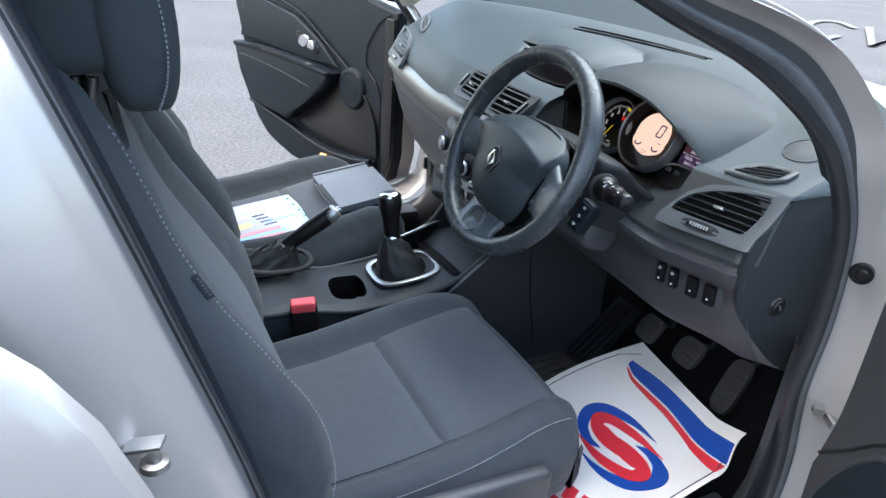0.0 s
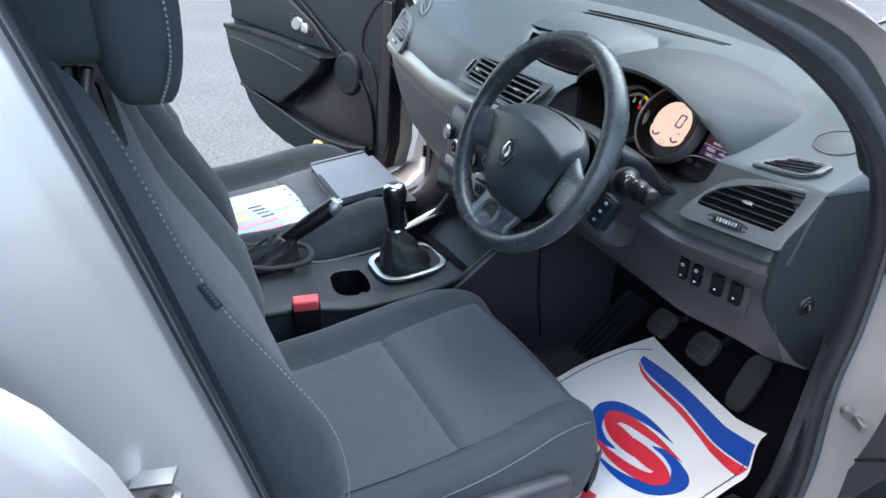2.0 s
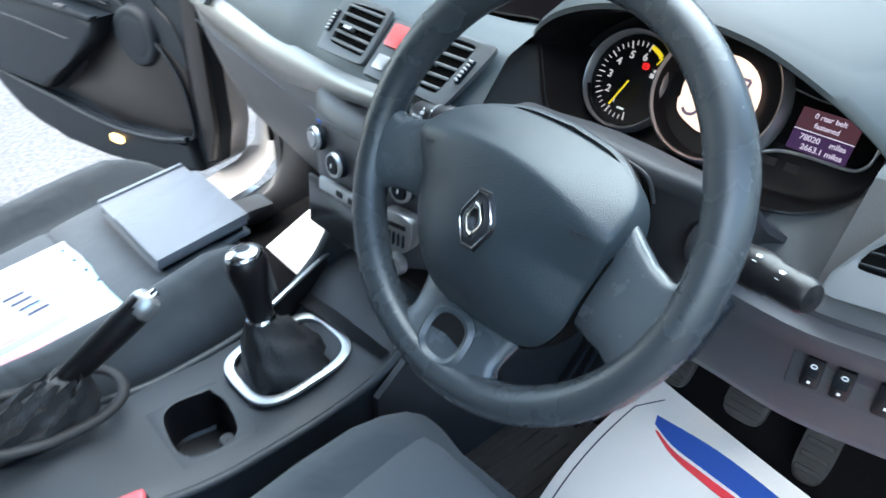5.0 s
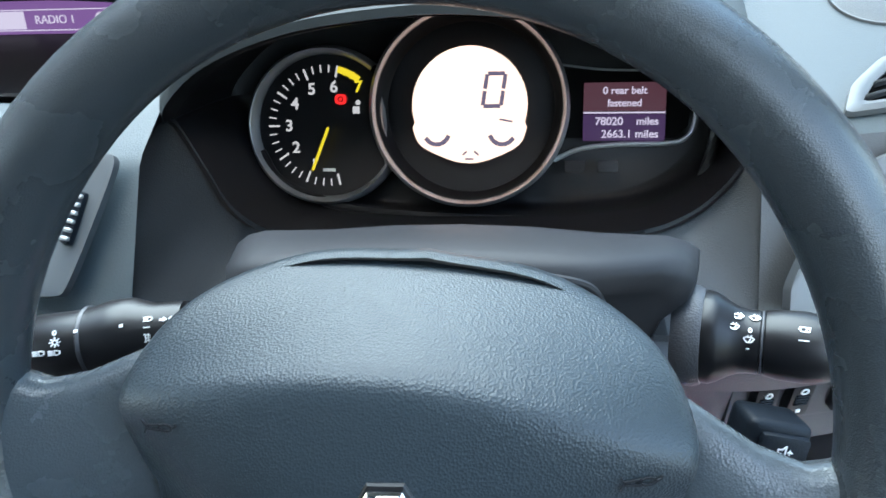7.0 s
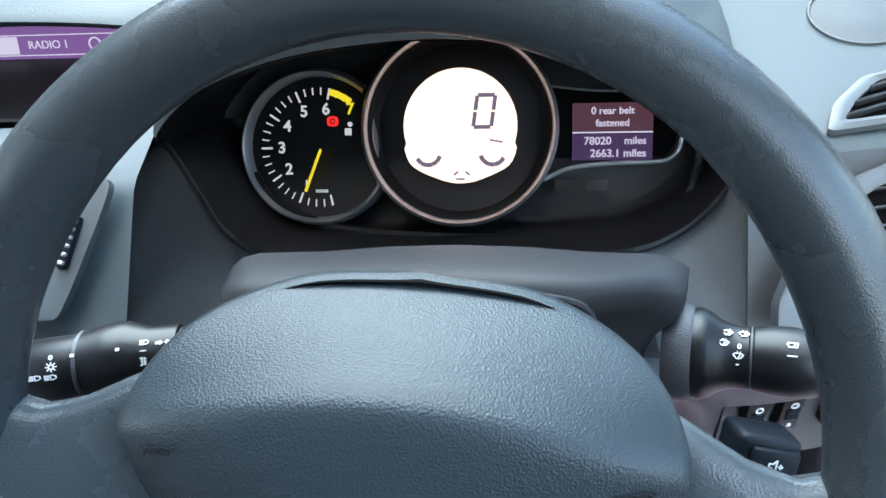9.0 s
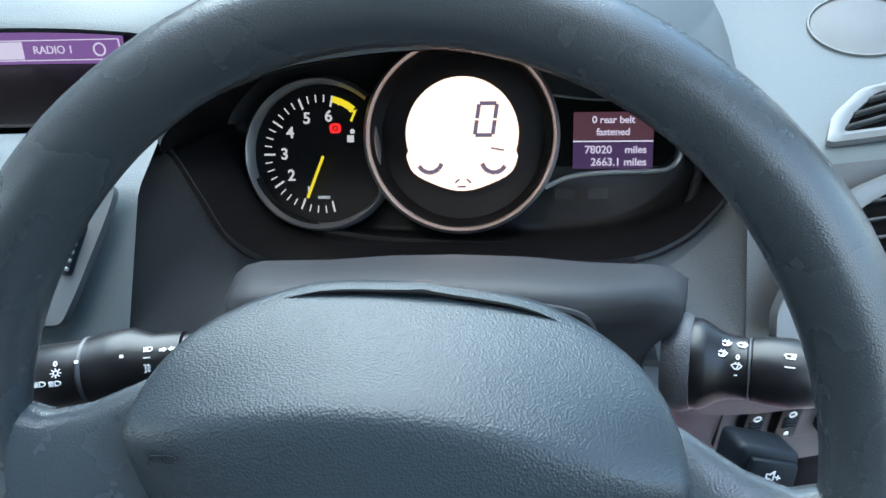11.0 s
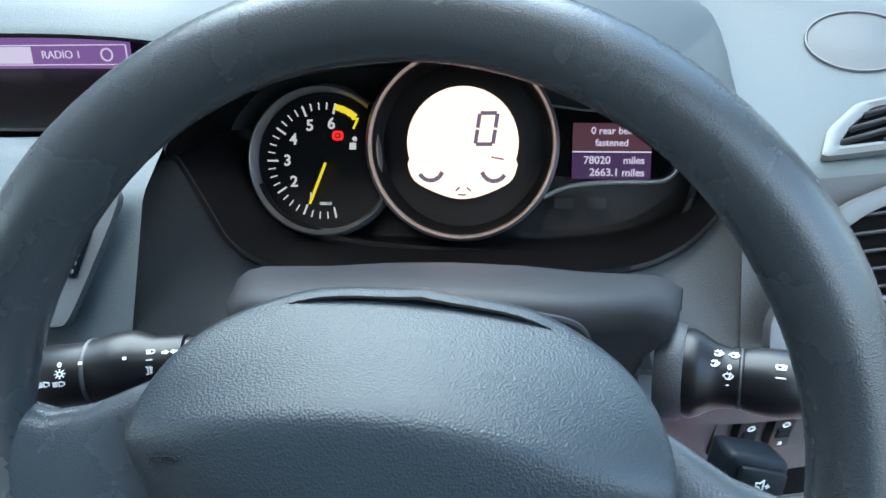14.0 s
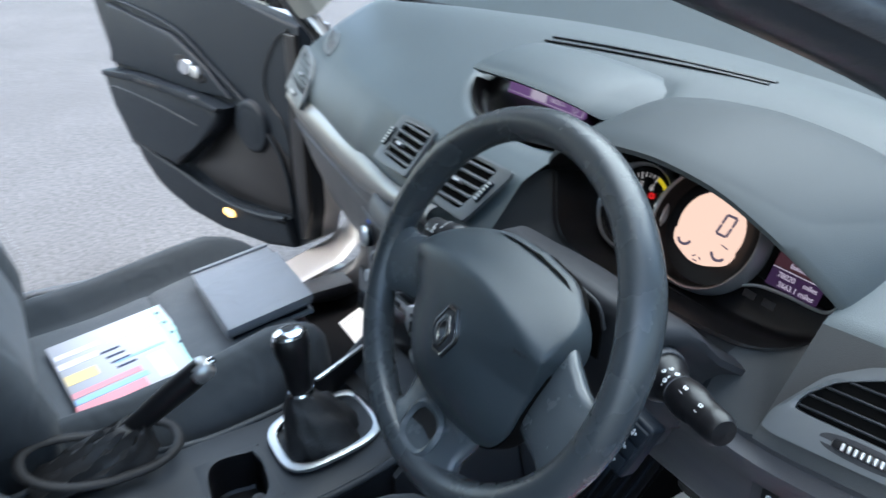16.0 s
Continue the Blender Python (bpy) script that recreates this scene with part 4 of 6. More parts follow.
            il = [(0.044, -0.022), (0.041, -0.025), (-0.028, -0.024), (-0.031, -0.020), (-0.035, 0.030), (-0.032, 0.034), (0.037, 0.038), (0.041, 0.034)]
        v = vent("centre_vent", ol, m, 5, "slatted centre air vent in a grey frame", 20, depth=0.006, ease=0.2, mouth=il, grip=(-0.006, 0.002) if s > 0 else (-0.007, 0.001))
        th = m @ (pose(0.047, 0.004, 0.008, 0, 0, -14) if s > 0 else pose(-0.044, 0.002, 0.008, 0, 0, 2))
        part("thumbwheel", rbox(0.0070, 0.032, 0.007, 0.003, 2, th), DARK, v)
        for i in range(6):
            part("wheel_rib", rbox(0.0056, 0.0024, 0.004, 0.0006, 1, th @ pose(0, -0.0125 + i * 0.005, 0.003)), SATIN, v)
    hz = frame_of((0.010, 0.151, 0.919), (1, 0, 0), (0, 0.70, 0.71))
    hp = part("hazard_panel", rbox(0.045, 0.078, 0.010, 0.004, 2, hz), SATINGREY, d)
    part("hazard_button", rbox(0.028, 0.031, 0.010, 0.004, 2, hz @ pose(0.0, 0.018, 0.004)), REDGL, hp, "red hazard warning button")
    part("lock_button", rbox(0.022, 0.020, 0.008, 0.003, 2, hz @ pose(0, -0.018, 0.004)), SATIN, hp)

    # side vents and demisters
    ol = [(-0.086, -0.044), (-0.083, -0.028), (-0.071, -0.009), (-0.055, 0.0155), (-0.025, 0.037), (0.014, 0.047), (0.062, 0.0507), (0.096, 0.052), (0.089, 0.012), (0.078, -0.0194), (0.0755, -0.0432), (0.027, -0.0446), (-0.027, -0.046), (-0.075, -0.047)]
    il = [(-0.067, -0.019), (-0.0665, -0.012), (-0.0625, -0.004), (-0.046, 0.014), (-0.013, 0.0303), (0.026, 0.0395), (0.050, 0.0430), (0.072, 0.0454), (0.0702, 0.018), (0.0624, -0.0075), (0.055, -0.0205), (0.020, -0.0207), (-0.020, -0.0206), (-0.058, -0.0202)]
    for s in (1, -1):
        if s > 0:
            m = frame_of((0.618, 0.2115, 0.8985), (0.97, 0.22, 0.03), (0.06, 0.55, 0.83))
            v = vent("side_vent", ol, m, 6, "large curved side air vent with grey surround", -4, depth=0.009, ease=0.12, blade=CONSOLE, mouth=il, grip=(0.0045, 0.0055))
            th = m @ pose(-0.009, -0.0320, 0.0105)
            part("wheel_recess", prism(oval(0.034, 0.0085, 28, 2.4), 0.002, 0.0005, 1, th @ pose(0, 0, -0.0022)), SHROUD, v)
        else:
            m = frame_of((-0.600, 0.2105, 0.8965), (0.97, -0.20, -0.03), (-0.06, 0.55, 0.83))
            v = vent("side_vent", [(-x, y) for x, y in ol], m, 6, "large curved side air vent with grey surround", -4, depth=0.009, ease=0.12, blade=CONSOLE, mouth=[(-x, y) for x, y in il], grip=(-0.0045, 0.0055))
            th = m @ pose(0.009, -0.0320, 0.0105)
        part("thumbwheel", rbox(0.046, 0.008, 0.007, 0.003, 2, th), BLACK, v)
        for i in range(7):
            part("wheel_rib", rbox(0.0032, 0.0064, 0.004, 0.0008, 1, th @ pose(-0.0145 + i * 0.0048, 0, 0.0025)), SATIN, v)
        def on_pad(x, y, along):
            yf = lerp(LIP, x)[0]
            q = (y - yf) / (0.69 - 0.2 * (x / 0.74) ** 2 - yf)
            o, u, v_ = dash_top(x, q), dash_top(x + 0.03, q) - dash_top(x - 0.03, q), dash_top(x, q + 0.06) - dash_top(x, q - 0.06)
            nz = u.cross(v_).normalized()
            ax_ = Vector(along) - nz * nz.dot(Vector(along))
            return frame_of(o, ax_, nz.cross(ax_))
        dm = on_pad(-0.606, 0.280, (0.84, -0.52, 0)) @ pose(0, 0, 0.0016)
        if s > 0:
            dm = on_pad(0.624, 0.277, (0.735, 0.68, 0)) @ pose(0, 0, 0.0016, 0, 0, -22)
            turn = lambda pts: [(x * math.cos(0.384) - y * math.sin(0.384), x * math.sin(0.384) + y * math.cos(0.384)) for x, y in pts]
            vent("demister_vent", turn([(-0.055, 0.006), (-0.032, 0.018), (0.002, 0.021), (0.031, 0.007), (0.055, -0.011), (0.037, -0.030), (0.012, -0.033), (-0.017, -0.019)]), dm, 4, "narrow pointed demister vent", knob=False, depth=0.0045, ease=0.10, blade=CONSOLE, mouth=turn([(-0.040, 0.005), (-0.020, 0.0104), (0.006, 0.012), (0.030, -0.0025), (0.042, -0.010), (0.026, -0.026), (0.012, -0.027), (-0.013, -0.013)]))
        else:
            vent("demister_vent", [(-x, y) for x, y in ((-0.062, -0.008), (-0.028, -0.017), (0.020, -0.019), (0.060, 0.006), (0.024, 0.017), (-0.024, 0.012))], dm, 4, "narrow pointed demister vent", knob=False, frame_w=0.008, depth=0.0035, ease=0.10)
        if s < 0:
            continue
        k = on_pad(0.632, 0.358, (0.96, 0.1, 0)) @ pose(0, 0, 0.0005)
        g = part("tweeter_grille", turned([(0.0, 0.0012), (0.030, 0.0010), (0.034, 0.0004), (0.036, -0.004)], 40, k @ Matrix.Diagonal((1.0, 0.9, 1, 1))), GRILLE, d, "round speaker grille")
        part("grille_ring", turned([(0.0345, -0.002), (0.0350, 0.0016), (0.0362, 0.0016), (0.0370, -0.003)], 40, k @ Matrix.Diagonal((1.0, 0.9, 1, 1)), False), SATINGREY, g)
    # long demister slot under the windscreen
    for off in (0.0, 0.016):
        line = []
        for i in range(25):
            x = -0.127 + 0.377 * i / 24
            q = (0.449 + off + 0.145 * (x + 0.127) - lerp(LIP, x)[0]) / (0.69 - 0.2 * (x / 0.74) ** 2 - lerp(LIP, x)[0])
            line.append(dash_top(x, q) + Vector((0, 0, 0.0005)))
        part("demister_slot", tube(line, 0.0042, 8, 0.5), BLACK, d)

    # instrument hood
    lip = smoothed([(0.158, 0.236, 0.952), (0.168, 0.224, 0.972), (0.20, 0.219, 0.998), (0.25, 0.217, 1.017), (0.31, 0.216, 1.026), (0.36, 0.216, 1.027), (0.42, 0.219, 1.018), (0.48, 0.226, 0.993), (0.52, 0.240, 0.965), (0.540, 0.256, 0.940)], 5)
    n = len(lip)
    def arch(dy, dz, spread, foot):
        out = []
        for i, p in enumerate(lip):
            t = -1 + 2 * i / (n - 1)
            k = abs(t) ** 3
            out.append(Vector((0.35 + (p.x - 0.35) * (1 + (spread if spread > 0 else spread * (1 - k))), p.y + (dy if spread > 0 else dy * (1 - k)), p.z + dz * (1 - k) + foot * k)))
        return out
    rings = [arch(0.055, -0.014, -0.03, -0.006), arch(0.012, -0.010, -0.02, -0.005), arch(0.002, -0.006, -0.005, -0.004), arch(0.0, 0.0, 0.0, 0.0), arch(0.008, 0.005, 0.01, 0.004), arch(0.03, 0.011, 0.02, 0.013), arch(0.08, 0.020, 0.03, 0.031), arch(0.14, 0.023, 0.05, 0.054), arch(0.19, 0.018, 0.08, 0.074), arch(0.215, 0.008, 0.09, 0.066), arch(0.232, -0.012, 0.085, 0.03), arch(0.24, -0.06, 0.06, -0.08)]
    hd = part("instrument_hood", loft(rings[2:], False, False), HOODSHADE, d, "smooth arched instrument hood", 70)
    part("hood_lining", loft(rings[:3], False, False), BLACK, hd, "black lining under the hood", 70)
    # black bowl behind the opening
    low = smoothed([(0.540, 0.256, 0.940), (0.533, 0.250, 0.924), (0.520, 0.240, 0.905), (0.495, 0.227, 0.888), (0.455, 0.219, 0.878), (0.35, 0.214, 0.873), (0.25, 0.214, 0.876), (0.218, 0.214, 0.882), (0.197, 0.216, 0.898), (0.184, 0.222, 0.922), (0.166, 0.234, 0.949), (0.158, 0.236, 0.952)], 5)
    mouth = [p + Vector((0, 0.006, -0.008 if i < n else 0.0)) for i, p in enumerate(lip)] + low[1:-1]
    c = Vector((0.35, 0.322, 0.928))
    def back(k, dy):
        out = []
        for p in mouth:
            u = p - Vector((0.35, 0.22, 0.95))
            zz = c.z + (p.z - 0.95) * k + 0.004
            out.append(Vector((c.x + u.x * k, c.y + (zz - 0.930) * 0.47 + dy, zz)))
        return out
    bowl = part("instrument_bowl", loft([[p + Vector((0, -0.001, 0)) for p in mouth], [a.lerp(b, 0.25) for a, b in zip(mouth, back(1.0, 0))], [a.lerp(b, 0.7) for a, b in zip(mouth, back(0.98, 0))], back(0.96, 0.0), back(0.90, 0.004), back(0.6, 0.004), back(0.3, 0.004), back(0.01, 0.004)], True, False), BLACK, d, "deep black instrument bowl", 60)
    # surround between the bowl's mouth and the face of the dashboard
    inner, mid, outer, under = [], [], [], []
    for k, p in enumerate(low):
        t = k / (len(low) - 1)
        if t < 0.28:
            o = dash_face(0.533, 0.02 + 0.98 * t / 0.28)
        elif t < 0.72:
            x = 0.533 + (0.161 - 0.533) * (t - 0.28) / 0.44
            o = dash_face(x, 1.0)
        else:
            o = dash_face(0.161, 1.0 - 0.98 * (t - 0.72) / 0.28)
        out = (o - p)
        inner.append(p + Vector((0, 0.006, 0)))
        deep = ramp(0.66, 0.80, t) * (1 - ramp(0.92, 1.0, t))   # the side towards the centre falls away
        mid.append(p + out * 0.10 + Vector((0, -0.006 + 0.012 * deep, 0.001)))
        outer.append(p + out * 0.5 + Vector((0, -0.004 + 0.016 * deep, 0.002)))
        under.append(o + Vector((0, 0.001, -0.0005)))
    # split in two tones; the deeper shade of the inner side is coloured in
    cut = int(len(low) * 0.34)
    part("bowl_surround", loft([r[cut:] for r in (inner, mid, outer, under)], False, False), SURROUNDSHADE, d, "plastic panel round the instruments, shade in its colour", 70)
    part("side_surround", loft([r[:cut + 1] for r in (inner, mid, outer, under)], False, False), FACESHADE, d, "", 70)

    # centre screen under its own hood
    hood = smoothed([(-0.128, 0.322, 1.003), (-0.113, 0.299, 1.015), (-0.06, 0.293, 1.019), (0.0, 0.291, 1.022), (0.07, 0.292, 1.021), (0.125, 0.299, 1.015), (0.155, 0.315, 1.004), (0.175, 0.345, 0.998)], 5)
    hr = [[p + Vector((0, 0.055, -0.010)) for p in hood], [p + Vector((0, 0.006, -0.007)) for p in hood], [p + Vector((0, -0.001, -0.002)) for p in hood], [p + Vector((0, 0.004, 0.002)) for p in hood], [p + Vector((0, 0.03, 0.012)) for p in hood], [p + Vector((0, 0.07, 0.021)) for p in hood], [p + Vector((0, 0.11, 0.024)) for p in hood], [p + Vector((0, 0.14, 0.021)) for p in hood], [p + Vector((0, 0.16, 0.006)) for p in hood]]
    part("screen_hood", loft(hr, False, False), PAD, d, "slim hood over the centre screen", 70)
    tray = []
    for i in range(25):
        x = -0.122 + 0.274 * i / 24
        yf = lerp(LIP, x)[0]
        row = []
        for k in range(13):
            y = hollow(x) + 0.001 + (0.368 - hollow(x)) * (k / 12) ** 1.3
            row.append(dash_top(x, (y - yf) / (0.69 - 0.2 * (x / 0.74) ** 2 - yf)) + Vector((0, 0, 0.0035)))
        tray.append(row)
    part("screen_tray", sheet(tray, 0.002), BLACK, d, "black hollow before the screen", 60)
    part("screen_recess", rbox(0.25, 0.02, 0.085, 0.004, 2, pose(0.03, 0.374, 0.980, -12)), BLACK, d)
    scm = frame_of((0.0, 0.352, 0.982), (1, 0.0, 0), (0, 0.22, 0.975))
    scr = part("screen", rbox(0.172, 0.036, 0.008, 0.003, 2, scm), SCREEN, d, "lit purple radio display")
    part("lower_field", rbox(0.172, 0.030, 0.006, 0.002, 2, scm @ pose(0, -0.040, 0.0)), LOWFIELD, scr, "dim purple lower field")
    part("highlight", rbox(0.036, 0.013, 0.001, 0, m=scm @ pose(-0.012, 0.004, 0.0045)), LILACG, scr)
    for sx in (-1, 1):
        part("box_line", rbox(0.17, 0.0008, 0.001, 0, m=scm @ pose(0.0, 0.004 + 0.0075 * sx, 0.0045)), LILACG, scr)
    part("box_line", rbox(0.0008, 0.015, 0.001, 0, m=scm @ pose(0.0855, 0.004, 0.0045)), LILACG, scr)
    writing("RADIO 1", 0.0086, LILACG, scr, scm @ pose(0.031, 0.004, 0.0046))
    part("box_icon", rbox(0.006, 0.007, 0.001, 0.001, 1, scm @ pose(0.020, -0.012, 0.0045)), LILACG, scr)
    part("box_icon", turned([(0.004, 0), (0.004, 0.0006), (0.0052, 0.0006), (0.0052, 0)], 20, scm @ pose(0.069, 0.004, 0.0042), False), LILACG, scr)


SATINGREY = mat("vent_frame_grey", (0.062, 0.070, 0.076), 0.45, metal=0.0, tint=0.04)
build_dashboard()


# ---- instruments ----
CL = frame_of((0.351, 0.312, 0.9278), (1, 0, 0), (0, 0.423, 0.906)) @ Matrix.Scale(1.04, 4)   # dial plane; z towards the driver


def build_cluster():
    k = thing("instrument_cluster", (0.35, 0.30, 0.90), "lit instrument cluster with rev counter and white digital speedometer", "instrument cluster")
    at = lambda x, y, z=0.0: CL @ pose(x, y, z)
    T = (-0.102, -0.012)
    tach = part("rev_counter", turned([(0.0, 0.0), (0.050, 0.0), (0.051, 0.002)], 48, at(T[0], T[1], -0.002)), BLACK, k, "black rev counter dial")
    # the larger dial's bowl cuts into the ring of the smaller one
    arc = [radians(k) for k in range(0, 361, 4) if math.hypot(T[0] + 0.0528 * math.cos(radians(k)), T[1] + 0.0528 * math.sin(radians(k))) > 0.0675]
    turn = max(range(len(arc) - 1), key=lambda k: arc[k + 1] - arc[k])
    arc = arc[turn + 1:] + [k + 2 * math.pi for k in arc[:turn + 1]]
    ringm = loft([[(q * math.cos(k), q * math.sin(k), z_) for k in arc] for q, z_ in ((0.0495, 0), (0.0505, 0.010), (0.0528, 0.0125), (0.0548, 0.010), (0.056, 0))], False, False)
    ringm.transform(at(T[0], T[1], -0.001))
    part("dial_ring", ringm, DIALRING, tach, "satin dial ring")
    sp = part("speedometer", turned([(0.0, 0.0), (0.058, 0.0), (0.061, 0.008), (0.062, 0.020)], 56, at(0, 0, 0.0), False), BLACK, k, "black speedometer dial")
    part("dial_ring", turned([(0.061, 0), (0.0625, 0.020), (0.0648, 0.023), (0.0672, 0.020), (0.0685, 0)], 64, at(0, 0, 0.0), False), DIALRING, sp, "satin dial ring")
    # white lcd with two lower lobes
    pts = []
    for i in range(64):
        a = 2 * math.pi * i / 64
        r = 0.0395
        x, y = r * math.cos(a), r * math.sin(a)
        if y < -0.012:
            lobe = math.exp(-((abs(x) - 0.026) / 0.010) ** 2)
            x *= 1 + 0.22 * lobe
            y *= 1 - 0.03 * lobe
        pts.append((x, y + 0.0015))
    lcd = part("lcd", prism(pts, 0.002, 0, m=at(0, 0, 0.006)), LCD, sp, "bright white lcd")
    z = 0.0086
    def seg(x, y, w, h, rz=0):
        part("segment", rbox(w, h, 0.0006, 0.0, m=at(x, y, z) @ pose(0, 0, 0, 0, 0, rz)), LCDINK, lcd)
    for dx in (-0.0062, 0.0062):
        for dy in (-0.0055, 0.0055):
            seg(0.0168 + dx + dy * 0.14, 0.0115 + dy, 0.0027, 0.0098, -8)
    for dy in (-0.0108, 0.0108):
        seg(0.0168 + dy * 0.14, 0.0115 + dy, 0.0115, 0.0027)
    for s in (-1, 1):
        for i in range(5):
            a = radians(250 + s * 12 * i + s * 14) if s > 0 else radians(290 + s * 12 * i + s * 14)
            cx = 0.0225 * s
            ang = radians(-90 + s * (-60 + 30 * i * 0.9))
            seg(cx - s * 0.0 + 0.0085 * math.cos(ang), -0.0165 + 0.0085 * math.sin(ang), 0.0042, 0.0030, math.degrees(ang) + 90)
    seg(0.025, -0.009, 0.009, 0.0012, -10)
    seg(0.0, -0.035, 0.006, 0.0012)
    seg(-0.003, -0.031, 0.004, 0.0012, 40)
    seg(0.005, -0.031, 0.004, 0.0012, -40)
    # rev counter figures: 1 at the bottom, 7 at the upper right
    for i in range(0, 27):
        v = 0.25 * i
        ang = radians(282 - 34 * v)
        long = i % 4 == 0
        r = 0.0385 if long else 0.0398
        if math.hypot(T[0] + 0.043 * math.cos(ang), T[1] + 0.043 * math.sin(ang)) < 0.066:
            continue
        part("tick", rbox(0.0080 if long else 0.0052, 0.0014 if long else 0.0009, 0.0006, 0, m=at(T[0] + r * math.cos(ang), T[1] + r * math.sin(ang), 0.001) @ pose(0, 0, 0, 0, 0, math.degrees(ang))), NEEDLE if v > 6.1 else DIALW, tach)
    for v in range(1, 8):
        ang = radians(282 - 34 * v + (5 if v == 7 else 0))
        rad = 0.0355 if v == 7 else 0.0275
        writing(str(v), 0.0112 if v > 1 else 0.006, NEEDLE if v == 7 else DIALW, tach, at(T[0] + rad * math.cos(ang), T[1] + rad * math.sin(ang), 0.001), "figure", bold=0.00025)
    band = [(0.0425 * math.cos(a), 0.0425 * math.sin(a)) for a in (radians(76 - 3.0 * i) for i in range(9))] + [(0.0380 * math.cos(a), 0.0380 * math.sin(a)) for a in (radians(52 + 3.0 * i) for i in range(9))]
    part("red_zone", prism(band, 0.0006, 0, m=at(T[0] - 0.001, T[1], 0.0008)), NEEDLE, tach, "yellow rev limit band")
    hub = at(T[0] + 0.0035, T[1] - 0.002, 0.012)
    part("needle", rbox(0.032, 0.0020, 0.0012, 0.0004, 1, hub @ pose(-0.0055, -0.0140, 0, 0, 0, 68)), NEEDLE, tach, "glowing yellow needle")
    part("warning_lamp", prism(oval(0.0042, 0.0036, 20, 3), 0.0006, 0, m=at(T[0] + 0.0105, T[1] + 0.0185, 0.001)), REDL, tach, "red warning lamp")
    part("lamp_mark", turned([(0.0012, 0), (0.0013, 0.0004), (0.0019, 0.0004), (0.002, 0)], 14, at(T[0] + 0.0105, T[1] + 0.0185, 0.0016), False), BLACK, tach)
    lamp = part("belt_lamp", rbox(0.005, 0.005, 0.0006, 0.001, 1, at(T[0] + 0.0215, T[1] + 0.011, 0.001)), DIALW, tach)
    part("lamp_head", turned([(0.0, 0.0006), (0.0018, 0.0006), (0.0018, 0)], 10, at(T[0] + 0.0230, T[1] + 0.0162, 0.001)), DIALW, lamp)
    part("scale_text", rbox(0.009, 0.0022, 0.0005, 0, m=at(T[0] + 0.001, T[1] - 0.031, 0.001)), MARK, tach)
    # trip display
    dp = part("trip_display", prism([(0.06, -0.021), (0.139, -0.021), (0.147, -0.013), (0.150, 0.012), (0.145, 0.022), (0.06, 0.026)], 0.006, 0.001, m=at(0, 0, -0.006)), VOID, k, "trip computer display")
    b = smoothed([at(x, y, 0.002) @ Vector((0, 0, 0)) for x, y in ((0.058, -0.036), (0.075, -0.0285), (0.10, -0.0255), (0.130, -0.0248), (0.143, -0.0225), (0.1500, -0.014), (0.1515, 0.004), (0.148, 0.017))], 5)
    part("display_edge", tube(b, 0.0018, 8), SATIN, dp)
    top = smoothed([at(x, y, 0.002) @ Vector((0, 0, 0)) for x, y in ((0.062, 0.028), (0.09, 0.0245), (0.13, 0.0235))], 5)
    part("display_edge", tube(top, 0.0009, 6), SATIN, dp)
    up = part("message_field", rbox(0.0545, 0.019, 0.001, 0, m=at(0.1045, 0.0065, 0.001)), PURPLE2, dp, "lit maroon message field")
    lo = part("mileage_field", rbox(0.0545, 0.018, 0.001, 0, m=at(0.1045, -0.0140, 0.001)), PURPLE, dp, "lit purple mileage field")
    part("divider", rbox(0.0545, 0.0011, 0.001, 0, m=at(0.1045, -0.0040, 0.0012)), LILACG, dp)
    writing("0 rear belt", 0.0068, LILACG, up, at(0.1045, 0.0105, 0.0017), bold=0.00012)
    writing("fastened", 0.0068, LILACG, up, at(0.1045, 0.0022, 0.0017), bold=0.00012)
    writing("78020", 0.0075, LILACG, lo, at(0.0945, -0.0100, 0.0017), bold=0.00012)
    writing("miles", 0.0072, LILACG, lo, at(0.1200, -0.0100, 0.0017), bold=0.00012)
    writing("2663.1 miles", 0.0075, LILACG, lo, at(0.1085, -0.0185, 0.0017), bold=0.00012)
    # lower moulding of the cluster
    lowp = smoothed([at(x, y, 0.004) @ Vector((0, 0, 0)) for x, y in ((-0.150, -0.030), (-0.135, -0.052), (-0.09, -0.069), (-0.02, -0.075), (0.06, -0.076), (0.12, -0.073), (0.15, -0.058), (0.162, -0.03), (0.163, 0.0))], 5)
    part("lower_moulding", tube(lowp, 0.004, 8), BLACK, k)
    for q in (0.072, 0.094):
        part("unlit_lamp", rbox(0.014, 0.008, 0.0006, 0.001, 1, at(q, -0.040, 0.0075)), GLOSS, k)


build_cluster()


# ---- steering wheel ----
WH = frame_of((0.347, 0.0088, 0.9259), (1, 0, 0), (0, 0.423, 0.906)) @ pose(0, 0, 0, 0, 0, -4)   # z towards the driver


